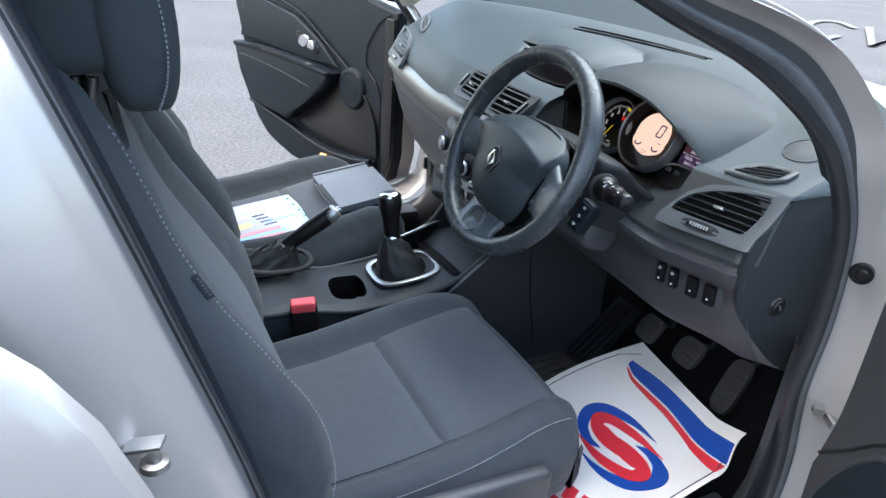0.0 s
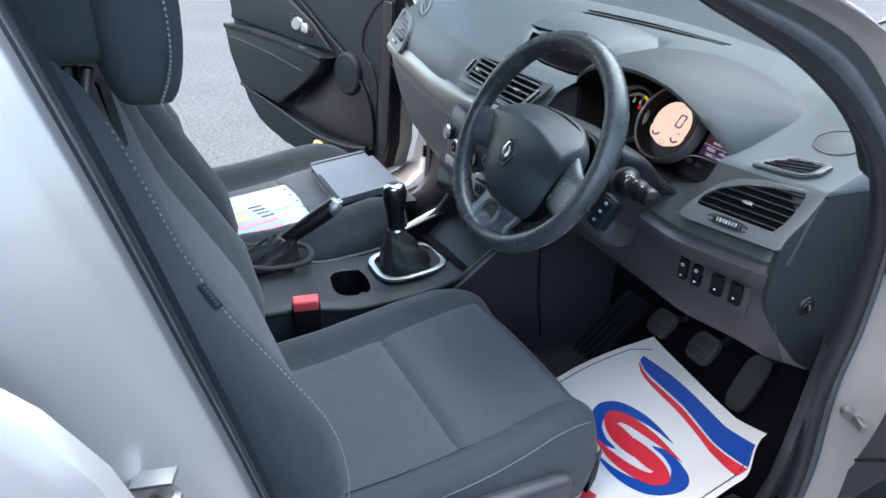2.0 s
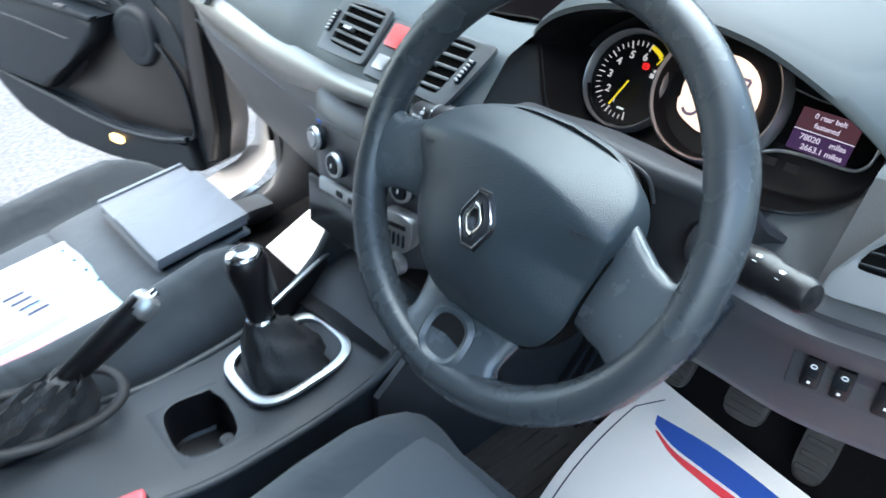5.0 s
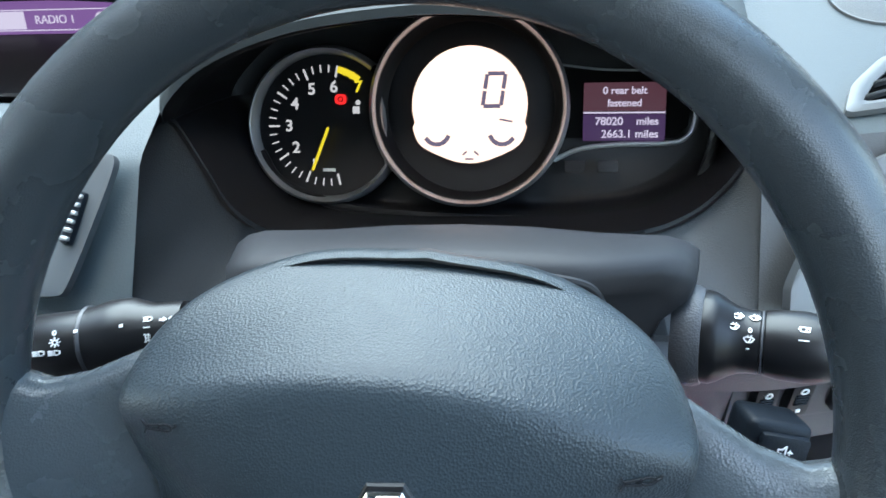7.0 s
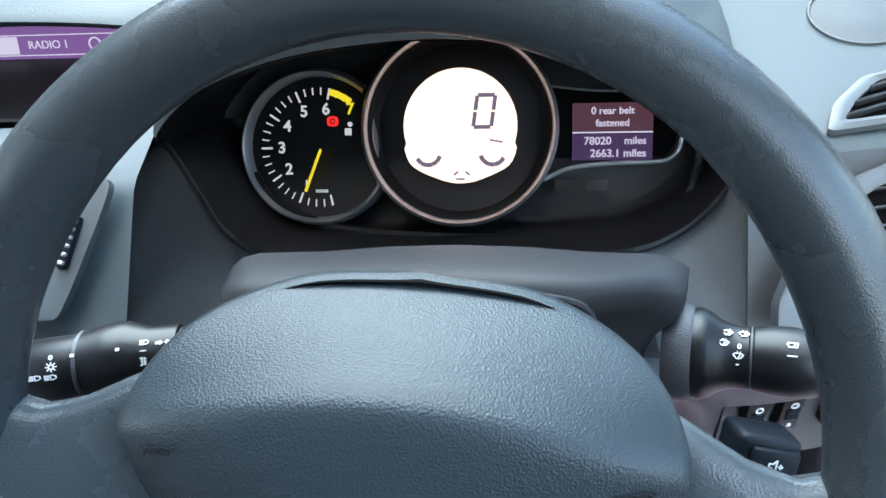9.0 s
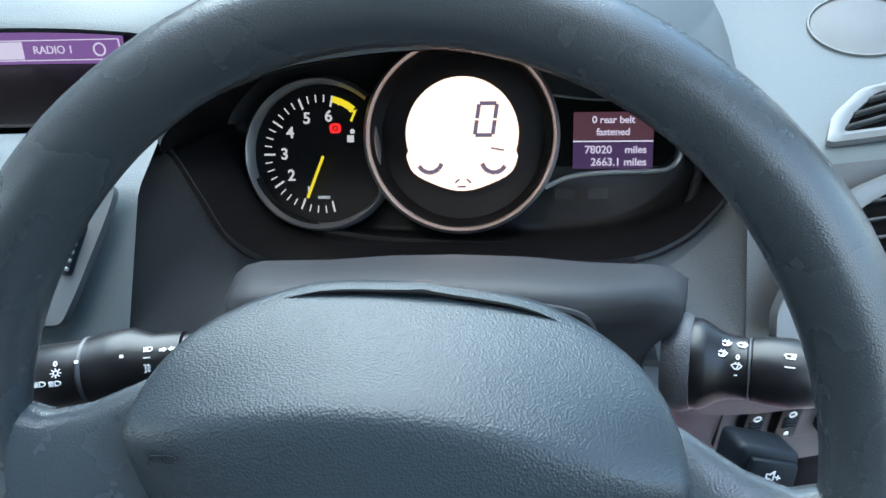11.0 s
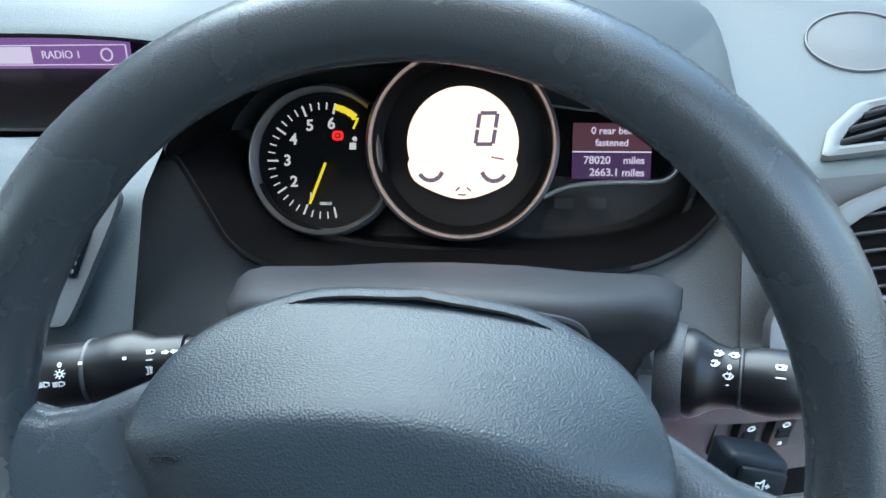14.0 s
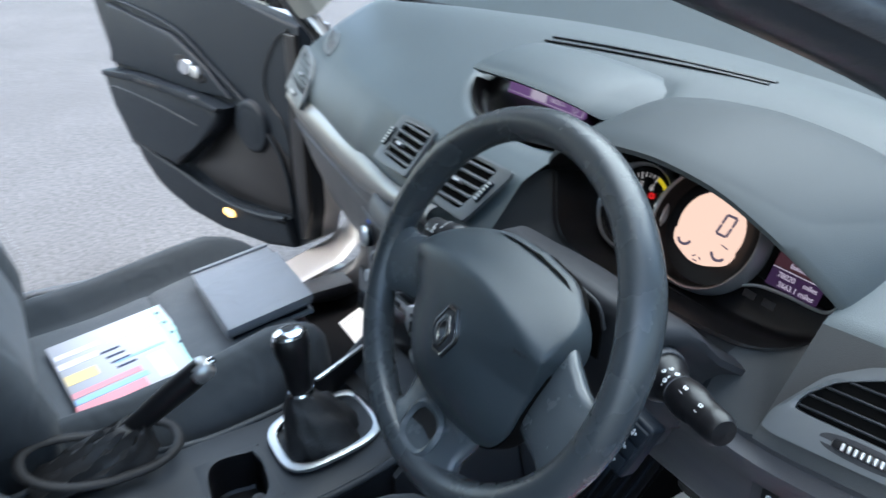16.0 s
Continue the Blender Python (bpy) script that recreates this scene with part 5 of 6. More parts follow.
def build_wheel():
    w = thing("steering_wheel", (0.346, 0, 0.93), "black leather-grained three-spoke steering wheel with airbag", "steering wheel")
    P = lambda x, y, z=0.0: WH @ Vector((x, y, z))
    # rim, a little flattened and thicker at ten to two
    rings = []
    for i in range(96):
        a = 2 * math.pi * i / 96
        fat = 1 + 0.10 * math.exp(-((abs(((math.degrees(a) + 180) % 360) - 180 - 90) - 60) / 18) ** 2)
        R = 0.1705
        ring = []
        for j in range(20):
            b = 2 * math.pi * j / 20
            ring.append(P((R + 0.0158 * fat * math.cos(b)) * math.cos(a), (R + 0.0158 * fat * math.cos(b)) * math.sin(a), 0.0175 * fat * math.sin(b)))
        rings.append(ring)
    rings.append(rings[0])
    bm = loft(rings, True, False)
    bmesh.ops.remove_doubles(bm, verts=bm.verts, dist=1e-6)
    part("rim", bm, RIM, w, "worn leather-grained rim", 80)
    # airbag cover
    half = [(0.0, 0.062), (0.05, 0.057), (0.088, 0.040), (0.1025, 0.016), (0.0995, -0.012), (0.091, -0.052), (0.081, -0.084), (0.062, -0.108), (0.034, -0.120), (0.0, -0.123)]
    ol = smoothed([(x, y, 0) for x, y in half], 7)
    ol = [(p.x, p.y) for p in ol] + [(-p.x, p.y) for p in ol[-2:0:-1]]
    # the chin leans a little to one side
    lean = lambda y: radians(6) * min(max((-y - 0.02) / 0.06, 0), 1)
    ol = [(x * math.cos(lean(y)) - y * math.sin(lean(y)), x * math.sin(lean(y)) + y * math.cos(lean(y))) for x, y in ol]
    cy = -0.025
    rings = []
    def height(x, y, r):
        up = min(max((y + 0.03) / 0.06, 0), 1)
        z = 0.029 * (1 - (r * (1 - 0.5 * up)) ** 2.4) + 0.003
        brow = 0.029 - 2.0 * x * x
        e = y - brow
        e = 0.5 * (e + math.sqrt(e * e + 0.00002))
        chin = min(max((-y - 0.04) / 0.08, 0), 1)
        return z - e * (1.76 + 9 * e - 55 * x * x) - 0.018 * chin * chin * r * r
    for k in range(29):
        r = k / 28
        rr = max(r, 0.001)
        rings.append([P(x * rr, cy + (y - cy) * rr, height(x * rr, cy + (y - cy) * rr, r)) for x, y in ol])
    edge = [(x, y, height(x, y, 1)) for x, y in ol]
    rings.append([P(x * 1.01, cy + (y - cy) * 1.01, z - 0.004) for x, y, z in edge])
    rings.append([P(x * 0.99, cy + (y - cy) * 0.99, min(-0.035, z - 0.008)) for x, y, z in edge])
    part("airbag_cover", loft(rings, True, False), HUB, w, "grained domed airbag cover", 50)
    # dark joint between the cover and the spokes
    wide = lambda y: min(max((0.012 - y) / 0.02, 0), 1)
    joint = [(x * (1 - 0.02 + k * wide(y)), cy + (y - cy) * (1 - 0.02 + k * wide(y)), zz) for k, zz in ((0.02, None), (0.044, None), (0.046, -0.03)) for x, y in ol]
    n_ = len(ol)
    jr = []
    for j in range(3):
        jr.append([P(x, y, (min(edge[i][2] - 0.004, -0.001) - 0.012 * (1 - wide(edge[i][1])) if z is None else z)) for i, (x, y, z) in enumerate(joint[j * n_:(j + 1) * n_])])
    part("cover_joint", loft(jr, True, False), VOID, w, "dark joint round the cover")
    part("hub_back", turned([(0.0, -0.035), (0.05, -0.035), (0.06, -0.05), (0.045, -0.07)], 32, WH @ pose(0, -0.03, 0)), BLACK, w)
    # plain diamond badge
    bz = 0.030
    dia = [(-0.006, 0.0225), (0.006, 0.0225), (0.0165, 0.004), (0.0165, -0.004), (0.006, -0.0225), (-0.006, -0.0225), (-0.0165, -0.004), (-0.0165, 0.004)]
    inn = [(x * 0.36, y * 0.46) for x, y in dia]
    bm_ = WH @ pose(0.002, -0.029, bz, 0, 0, 6)
    bd = part("badge_plate", prism([(x * 1.10, y * 1.08) for x, y in dia], 0.0025, 0.0008, 1, bm_), BLACK, w, "black badge recess")
    part("badge", ring_plate(dia, [(x * 0.88, y * 0.90) for x, y in dia], 0.0046, bm_, 0.0006), CHROME, bd, "plain chrome hexagon badge", 30)
    face = loft([[(x * 0.88, y * 0.90, 0.0034) for x, y in dia], [(x * 0.42, y * 0.52, 0.0062) for x, y in dia]], True, False)
    face.transform(bm_)
    part("badge_face", face, SHROUD, bd, "", 10)
    part("badge_core", ring_plate([(x * 0.64, y * 0.66) for x, y in dia], [(x * 0.30, y * 0.38) for x, y in dia], 0.0066, bm_, 0.0006), CHROME, bd, "", 30)
    # horn marks pressed in the cover
    for s in (-1, 1):
        z = height(0.082 * s, 0.002, 0.83)
        glyph("horn", 0.014, 0.008, 0.0007, WH @ pose(0.084 * s, 0.002, z + 0.0012, 8, 12 * s, 8), SHROUD, w, "horn_mark")

    def spoke(name, secs, material=SPOKE):
        """Sections: centre x, y, z, half width, half thickness, direction of the width in degrees."""
        rr = []
        for x, y, z, hw, ht, ang in secs:
            a = radians(ang)
            ring = []
            for u, v in oval(hw, ht, 20, 2.8):
                ring.append(P(x + u * math.cos(a), y + u * math.sin(a), z + v))
            rr.append(ring)
        return part(name, loft(rr), material, w, "", 70)
    for s in (-1, 1):
        secs = [(0.075, -0.024, -0.024, 0.048, 0.012, 90), (0.096, -0.023, -0.017, 0.047, 0.013, 90), (0.112, -0.028, -0.012, 0.043, 0.013, 88), (0.128, -0.033, -0.009, 0.039, 0.013, 86), (0.143, -0.038, -0.006, 0.040, 0.013, 83), (0.156, -0.041, -0.003, 0.050, 0.0135, 79), (0.166, -0.043, 0.0, 0.062, 0.012, 76)]
        spoke("side_spoke", [(s * x, y + (0.007 if s < 0 else 0), z, hw * (0.86 if s < 0 else 1), ht, a if s > 0 else 180 - a) for x, y, z, hw, ht, a in secs])
    # single lower spoke with an oval thumb recess
    sp = spoke("lower_spoke", [(0, -0.080, -0.022, 0.062, 0.010, 0), (0, -0.108, -0.018, 0.059, 0.012, 0), (0, -0.124, -0.014, 0.055, 0.012, 0), (0, -0.138, -0.009, 0.053, 0.012, 0), (0, -0.152, -0.004, 0.060, 0.0125, 0), (0, -0.166, 0.0, 0.074, 0.011, 0)])
    tr = WH @ pose(0.0, -0.140, 0.0, -15)
    part("thumb_recess", prism(oval(0.0195, 0.0195, 32, 2.6), 0.0024, 0.0005, 1, tr @ pose(0, 0, 0.001)), BLACK, sp, "dark oval recess")
    part("recess_ring", ring_plate(oval(0.027, 0.0275, 32, 2.6), oval(0.0185, 0.0185, 32, 2.6), 0.0055, tr @ pose(0, 0, -0.001), 0.003), SPOKE, sp)


build_wheel()


def build_column():
    c = thing("steering_column", (0.346, 0.15, 0.85), "grey plastic steering column shroud with two control stalks", "steering column")
    half = [(0.0, 1.030), (0.28, 1.022), (0.55, 1.0), (0.84, 0.992), (0.92, 0.972), (0.98, 0.93), (0.985, 0.86), (0.88, 0.76), (0.83, 0.62), (0.83, 0.45), (0.84, 0.20), (0.78, 0.03), (0.5, 0.0)]
    sec = half + [(-x, z) for x, z in half[::-1] if x > 0]
    rings = []
    for y, zt, zb, hw in ((0.0795, 0.937, 0.838, 0.099), (0.0805, 0.945, 0.830, 0.107), (0.085, 0.9485, 0.825, 0.1105), (0.094, 0.9482, 0.820, 0.114), (0.122, 0.9435, 0.812, 0.119), (0.136, 0.934, 0.806, 0.124), (0.155, 0.912, 0.80, 0.130), (0.20, 0.880, 0.79, 0.136), (0.26, 0.85, 0.77, 0.13)):
        rings.append([(0.361 + hw * x, y + (0.018 * ramp(0.50, 0.95, x) if y < 0.1 else 0.012 * ramp(0.50, 0.95, x)), zb + (zt - zb) * z - 0.008 * ramp(0.50, 0.95, x)) for x, z in sec])
    sh = part("shroud", loft(rings), SHROUD, c, "", 50)
    # black plate painted as the shaded gap over the hub, under a thin raised crest
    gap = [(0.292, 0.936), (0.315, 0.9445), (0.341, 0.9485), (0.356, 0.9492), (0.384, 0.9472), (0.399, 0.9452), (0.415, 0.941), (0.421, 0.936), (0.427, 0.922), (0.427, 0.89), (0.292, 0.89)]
    part("hub_gap_shade", prism([(x, z) for x, z in gap], 0.002, 0, m=frame_of((0, 0.0795, 0), (1, 0, 0), (0, 0, 1))), VOID, sh, "black plate for the shaded gap behind the wheel hub")
    crest = smoothed([(0.280, 0.0795, 0.940), (0.292, 0.0785, 0.9440), (0.313, 0.078, 0.9492), (0.340, 0.078, 0.9522), (0.356, 0.078, 0.9528), (0.384, 0.078, 0.9510), (0.399, 0.078, 0.9490), (0.4165, 0.0785, 0.9447), (0.424, 0.079, 0.937), (0.429, 0.0795, 0.923)], 4)
    part("crest", tube(crest, 0.0020, 8), SHROUD, sh, "thin raised crest")
    # left stalk
    ax = frame_of((0.265, 0.086, 0.9135), (-0.965, -0.20, -0.02), (0, 0, 1))
    ax = ax @ pose(0, 0, 0, 0, 90, 0)
    sl = part("light_stalk", turned([(0.0, 0.0), (0.010, 0.0), (0.011, 0.02), (0.0125, 0.035), (0.0140, 0.036), (0.0145, 0.050), (0.0185, 0.060), (0.0185, 0.070), (0.0165, 0.078), (0.0165, 0.083), (0.0155, 0.0835), (0.0155, 0.1045), (0.0145, 0.1065), (0.0, 0.1065)], 28, ax), BLACK, c, "black light switch stalk")
    part("stalk_ring", turned([(0.0166, 0), (0.0170, 0.0006), (0.0170, 0.0016), (0.0166, 0.002)], 28, ax @ pose(0, 0, 0.0805), False), TRIM, sl)
    facing = Vector((0, -0.71, 0.70))
    def printed(parent, o, d, right, rows):
        """Symbols on a stalk: kind, distance along it, height round it, radius there, width and height."""
        d = Vector(d).normalized()
        nn = (facing - d * facing.dot(d)).normalized()
        rt = d * right
        up = nn.cross(rt)
        for kind, along, v, rad, w_, h_ in rows:
            a_ = v / rad
            n2 = nn * math.cos(a_) + up * math.sin(a_)
            p = Vector(o) + d * along + n2 * (rad + 0.0003)
            glyph(kind, w_, h_, 0.0005, frame_of(p, rt, n2.cross(rt)), MARK, parent)
    printed(sl, (0.265, 0.086, 0.9135), (-0.965, -0.20, -0.02), -1, (
        ("zero", 0.092, 0.0036, 0.0155, 0.0028, 0.0026), ("sun", 0.0917, -0.0008, 0.0155, 0.0050, 0.0044), ("lamp", 0.0994, -0.0050, 0.0155, 0.0054, 0.0034), ("lamp", 0.0924, -0.0055, 0.0155, 0.0054, 0.0034),
        ("dot", 0.0818, 0.0031, 0.0166, 0.0024, 0.0024), ("dot", 0.0604, 0.0028, 0.0185, 0.0024, 0.0024), ("lamp", 0.0500, 0.0052, 0.0146, 0.0048, 0.0034), ("bar", 0.0505, 0.0012, 0.0146, 0.0034, 0.001), ("fog", 0.0510, -0.0036, 0.0146, 0.0044, 0.0046), ("arrows", 0.0408, 0.0042, 0.0142, 0.0072, 0.0052)))
    # right stalk
    ax = frame_of((0.470, 0.108, 0.8935), (0.950, -0.285, 0.125), (0, 0, 1)) @ pose(0, 0, 0, 0, 90, 0)
    part("stalk_collar", turned([(0.0, -0.004), (0.0235, -0.004), (0.0250, 0.0), (0.0250, 0.006), (0.0235, 0.0095), (0.0, 0.0095)], 36, ax), TRIM, c)
    sr = part("wiper_stalk", turned([(0.0, 0.009), (0.0225, 0.009), (0.0228, 0.013), (0.0210, 0.017), (0.0180, 0.0215), (0.0160, 0.026), (0.0153, 0.030), (0.0152, 0.0345), (0.0146, 0.035), (0.0146, 0.0365), (0.0155, 0.037), (0.0166, 0.043), (0.0168, 0.054), (0.0158, 0.060), (0.0150, 0.064), (0.0138, 0.066), (0.0142, 0.082), (0.0135, 0.092), (0.0110, 0.096), (0.0, 0.098)], 36, ax), BLACK, c, "black wiper stalk with white symbols")
    part("stalk_ring", turned([(0.0148, 0), (0.0153, 0.0003), (0.0153, 0.0009), (0.0148, 0.0012)], 28, ax @ pose(0, 0, 0.0351), False), TRIM, sr)
    part("stalk_cap", turned([(0.0136, 0), (0.0140, 0.0008), (0.0140, 0.0024), (0.0136, 0.003)], 28, ax @ pose(0, 0, 0.080), False), TRIM, sr)
    printed(sr, (0.470, 0.108, 0.8935), (0.950, -0.285, 0.125), 1, (
        ("wiper", 0.0250, 0.0100, 0.0166, 0.0050, 0.0044), ("wiper", 0.0322, 0.0102, 0.0153, 0.0050, 0.0044), ("wiper", 0.0236, 0.0042, 0.0172, 0.0048, 0.0040), ("zero", 0.0305, 0.0035, 0.0153, 0.0026, 0.0026), ("wiper", 0.0302, -0.0010, 0.0153, 0.0048, 0.0042), ("bar", 0.0300, -0.0050, 0.0153, 0.0010, 0.001), ("rear", 0.0530, 0.0064, 0.0168, 0.0050, 0.0042), ("bar", 0.0528, 0.0012, 0.0168, 0.0040, 0.001), ("rear", 0.074, 0.0040, 0.0137, 0.0050, 0.0040), ("bar", 0.074, -0.002, 0.0137, 0.0030, 0.001)))
    # audio remote below the right stalk
    am = frame_of((0.498, 0.056, 0.860), (0.96, 0.05, -0.22), (0.1, 0.35, 0.93))
    ar = part("audio_remote", rbox(0.029, 0.054, 0.022, 0.004, 3, am), DARK, c, "black audio remote pod")
    for i, (dx, dy) in enumerate(((0.002, 0.0155), (0.001, 0.0), (0.0, -0.0155))):
        part("remote_key", rbox(0.022, 0.0138, 0.005, 0.002, 2, am @ pose(dx, dy, 0.0115)), DARK, ar)
        glyph("speaker", 0.0066, 0.0066, 0.0006, am @ pose(dx, dy, 0.0142), MARK, ar, "key_mark")
    part("lower_shroud", rbox(0.20, 0.09, 0.10, 0.03, 3, pose(0.345, 0.16, 0.80, -20)), TRIM, c)


build_column()


# ---- radio remote and card slot left of the column ----
def build_card_slot():
    m = frame_of((0.100, 0.086, 0.738), (1, 0.2, 0), (0, 0.1, 1))
    t = thing("card_reader", (0.100, 0.095, 0.71), "chrome-edged key card slot and start button on the centre stack", "card reader")
    pl = part("slot_plate", prism(eased([(-0.027, 0.025), (0.027, 0.025), (0.027, -0.012), (0.014, -0.027), (-0.014, -0.027), (-0.027, -0.012)], 0.2), 0.018, 0.003, 2, m @ pose(0, 0, -0.009)), SATIN, t)
    part("slot", rbox(0.036, 0.007, 0.004, 0.001, 1, m @ pose(0, 0.010, 0.0085)), BLACK, pl)
    for i in range(5):
        part("grip_rib", rbox(0.0032, 0.017, 0.003, 0.001, 1, m @ pose(-0.015 + 0.0075 * i, -0.008, 0.0095)), DARK, pl)
    part("start_button", turned([(0.0, 0.010), (0.0075, 0.007), (0.009, 0.012), (0.013, 0.012), (0.0155, 0)], 24, m @ pose(0.002, -0.046, 0.0)), SATIN, t, "round satin start button")


build_card_slot()


# ---- seats ----
def build_seat(cx, dy, side, label):
    """A front seat; side is the door's side, +1 or -1."""
    s = thing("front_seat", (cx, -0.25 + dy, 0.30), label, "car seat", "front seats")
    # cushion
    rings = []
    prof = [(-0.46, 0.500, 0.235), (-0.40, 0.505, 0.248), (-0.30, 0.512, 0.254), (-0.20, 0.528, 0.258), (-0.13, 0.543, 0.255), (-0.06, 0.558, 0.246), (-0.02, 0.564, 0.238), (0.01, 0.562, 0.230), (0.030, 0.551, 0.222), (0.044, 0.530, 0.214), (0.050, 0.49, 0.208), (0.042, 0.45, 0.204)]
    n = 40
    for y, zt, hw in prof:
        bot = zt - 0.16 if y < 0.02 else max(0.40, zt - 0.09)
        ring = []
        for i in range(n + 1):
            u = -1 + 2 * i / n
            x = hw * u
            b = (0.030 if side > 0 else 0.056) * ramp(0.58, 0.80, abs(u)) * (1 - 0.6 * ramp(-0.08, 0.04, y)) - 0.075 * ramp(0.80, 1.0, abs(u)) ** 1.6
            crown = -0.006 * (1 - min(1, abs(u) / 0.6) ** 2) * -1
            ring.append((cx + x, y + dy, zt + b + crown - 0.012))
        ring += [(cx + hw * 1.0, y + dy, bot + 0.04), (cx + hw * 0.95, y + dy, bot), (cx, y + dy, bot - 0.005), (cx - hw * 0.95, y + dy, bot), (cx - hw * 1.0, y + dy, bot + 0.04)]
        rings.append(ring)
    part("cushion", loft(rings), FABRIC2, s, "dark bolstered cushion", 60)
    # centre panels of the cushion
    def panel(y0, y1, name="cushion_panel"):
        rr = []
        m = 20
        for k in range(m + 1):
            t = k / m
            y = y0 + (y1 - y0) * t
            zt = lerp([(p[0], p[1]) for p in prof], y)[0]
            e = min(1.0, min(t, 1 - t) * 16)
            lift = -0.009 + 0.009 * math.sin(e * math.pi / 2)
            hw = (0.150 + 0.012 * ramp(-0.4, 0.0, y)) * (0.975 + 0.025 * e)
            row = []
            for i in range(19):
                u = -1 + i / 9
                f = min(1.0, (1 - abs(u)) * 10)
                row.append((cx + hw * u, y + dy, zt - 0.0045 + lift * (0.2 + 0.8 * f) + 0.004 * (1 - u * u) - 0.004 * (1 - f)))
            rr.append(row)
        part(name, sheet(rr, 0.01), FABRIC, s, "grey fabric centre panel", 60)
    panel(-0.43, -0.1945)
    panel(-0.1935, 0.014)
    # backrest: bolstered section, swept up and back
    back = [(0.47, -0.43, 0.215, 0.02), (0.52, -0.425, 0.232, 0.035), (0.60, -0.432, 0.244, 0.048), (0.70, -0.462, 0.248, 0.055), (0.80, -0.518, 0.247, 0.052), (0.88, -0.564, 0.243, 0.047), (0.95, -0.592, 0.232, 0.040), (1.02, -0.610, 0.222, 0.032), (1.07, -0.622, 0.208, 0.024), (1.105, -0.634, 0.180, 0.014), (1.125, -0.652, 0.135, 0.006)]
    mid = lambda z: cx - side * 0.014 * ramp(0.55, 0.85, z)   # the back leans a little away from the door
    inn = lambda u, z: 1.13 + 0.09 * math.exp(-((z - 0.68) / 0.10) ** 2) if u * side < 0 else 1.0
    def front(u, y, b):
        b += 0.014 if u * side < 0 else 0
        return y - 0.016 + b * ramp(0.52, 0.86, abs(u)) - 0.055 * ramp(0.90, 1.0, abs(u)) ** 1.6
    rings = []
    for z, y, hw, b in back:
        th = 0.125 if z < 1.0 else 0.125 * (1 - (z - 1.0) / 0.125 * 0.62)
        ring = [(mid(z) + hw * inn(-1 + 2 * i / n, z) * (-1 + 2 * i / n), front(-1 + 2 * i / n, y, b) + dy, z) for i in range(n + 1)]
        ring += [(mid(z) + hw * inn(1, z) * q, y - th * r + e + dy, z) if q >= 0 else (mid(z) + hw * inn(-1, z) * q, y - th * r + e + dy, z) for q, r, e in ((1.0, 0.7, 0), (0.93, 1, 0), (0, 1, -0.008), (-0.93, 1, 0), (-1.0, 0.7, 0))]
        rings.append(ring)
    part("backrest", loft(rings), FABRIC2, s, "dark bolstered backrest", 60)
    rr = []
    for k in range(17):
        z = 0.53 + 0.50 * k / 16
        y, hw, b = lerp(back, z)
        e = min(1, min(k, 16 - k) / 2)
        rr.append([(mid(z) + (hw * 0.56 + 0.01) * u, y + dy + 0.004 + 0.008 * e * min(1, (1 - abs(u)) * 10) - 0.006 * (1 - min(1, (1 - abs(u)) * 10)), z) for u in [-1 + i / 9 for i in range(19)]])
    part("backrest_panel", sheet(rr, 0.01), FABRIC, s, "grey fabric centre panel", 60)
    # contrast stitching along the outer bolster and across the front
    dashes = []
    path = []
    for k in range(60):
        z = 0.50 + 0.58 * k / 59
        y, hw, b = lerp(back, z)
        u = 0.925
        path.append(Vector((mid(z) + side * (hw * u + 0.002), front(u, y, b) + dy + 0.0015, z)))
    path = smoothed(path, 3)
    for a, bb in list(zip(path, path[1:]))[::2]:
        d = bb - a
        dashes.append(rbox(0.0014, 0.0014, d.length * 0.9, 0, m=Matrix.Translation((a + bb) / 2) @ d.to_track_quat("Z", "Y").to_matrix().to_4x4()))
    cp = []
    for k in range(60):
        y = -0.36 + 0.375 * k / 59
        zt, hw = lerp(prof, y)
        u = 0.89
        cp.append(Vector((cx + side * hw * u, y + dy, zt + (0.030 if side > 0 else 0.056) * ramp(0.58, 0.80, u) * (1 - 0.6 * ramp(-0.08, 0.04, y)) - 0.075 * ramp(0.80, 1, u) ** 1.6 - 0.0112)))
    cp = smoothed(cp, 2)
    for a, bb in list(zip(cp, cp[1:])):
        d = bb - a
        dashes.append(rbox(0.0011, 0.0011, d.length * 0.75, 0, m=Matrix.Translation((a + bb) / 2) @ d.to_track_quat("Z", "Y").to_matrix().to_4x4()))
    st = part("stitching", join(*dashes), STITCH, s, "pale contrast stitching")
    st["kind"] = "stuff"
    # side airbag tag on the outer bolster seam
    y, hw, b = lerp(back, 0.90)
    ta, tb = (Vector((mid(zz) + side * (q[1] * 0.935), front(0.935, q[0], q[2]) + dy + 0.004, zz)) for q, zz in ((lerp(back, 0.890), 0.890), (lerp(back, 0.916), 0.916)))
    tm = Matrix.Translation((ta + tb) / 2) @ (tb - ta).to_track_quat("Z", "Y").to_matrix().to_4x4()
    tg = part("fabric_tag", rbox(0.0025, 0.010, 0.034, 0.001, 1, tm), TRIM, s, "small grey sewn tag")
    for q in range(6):
        part("tag_print", rbox(0.0004, 0.0026, 0.0024, 0, m=tm @ pose(side * 0.0014, 0.001, -0.0115 + 0.0046 * q)), WALLET, tg)
    # grey tag low on the flank of the back
    part("flank_tag", rbox(0.0025, 0.022, 0.020, 0.001, 1, pose(mid(0.82) + side * 0.247, -0.600 + dy, 0.822, 20)), TRIM, s, "small grey sewn tag")
    # head restraint on two posts
    hr = []
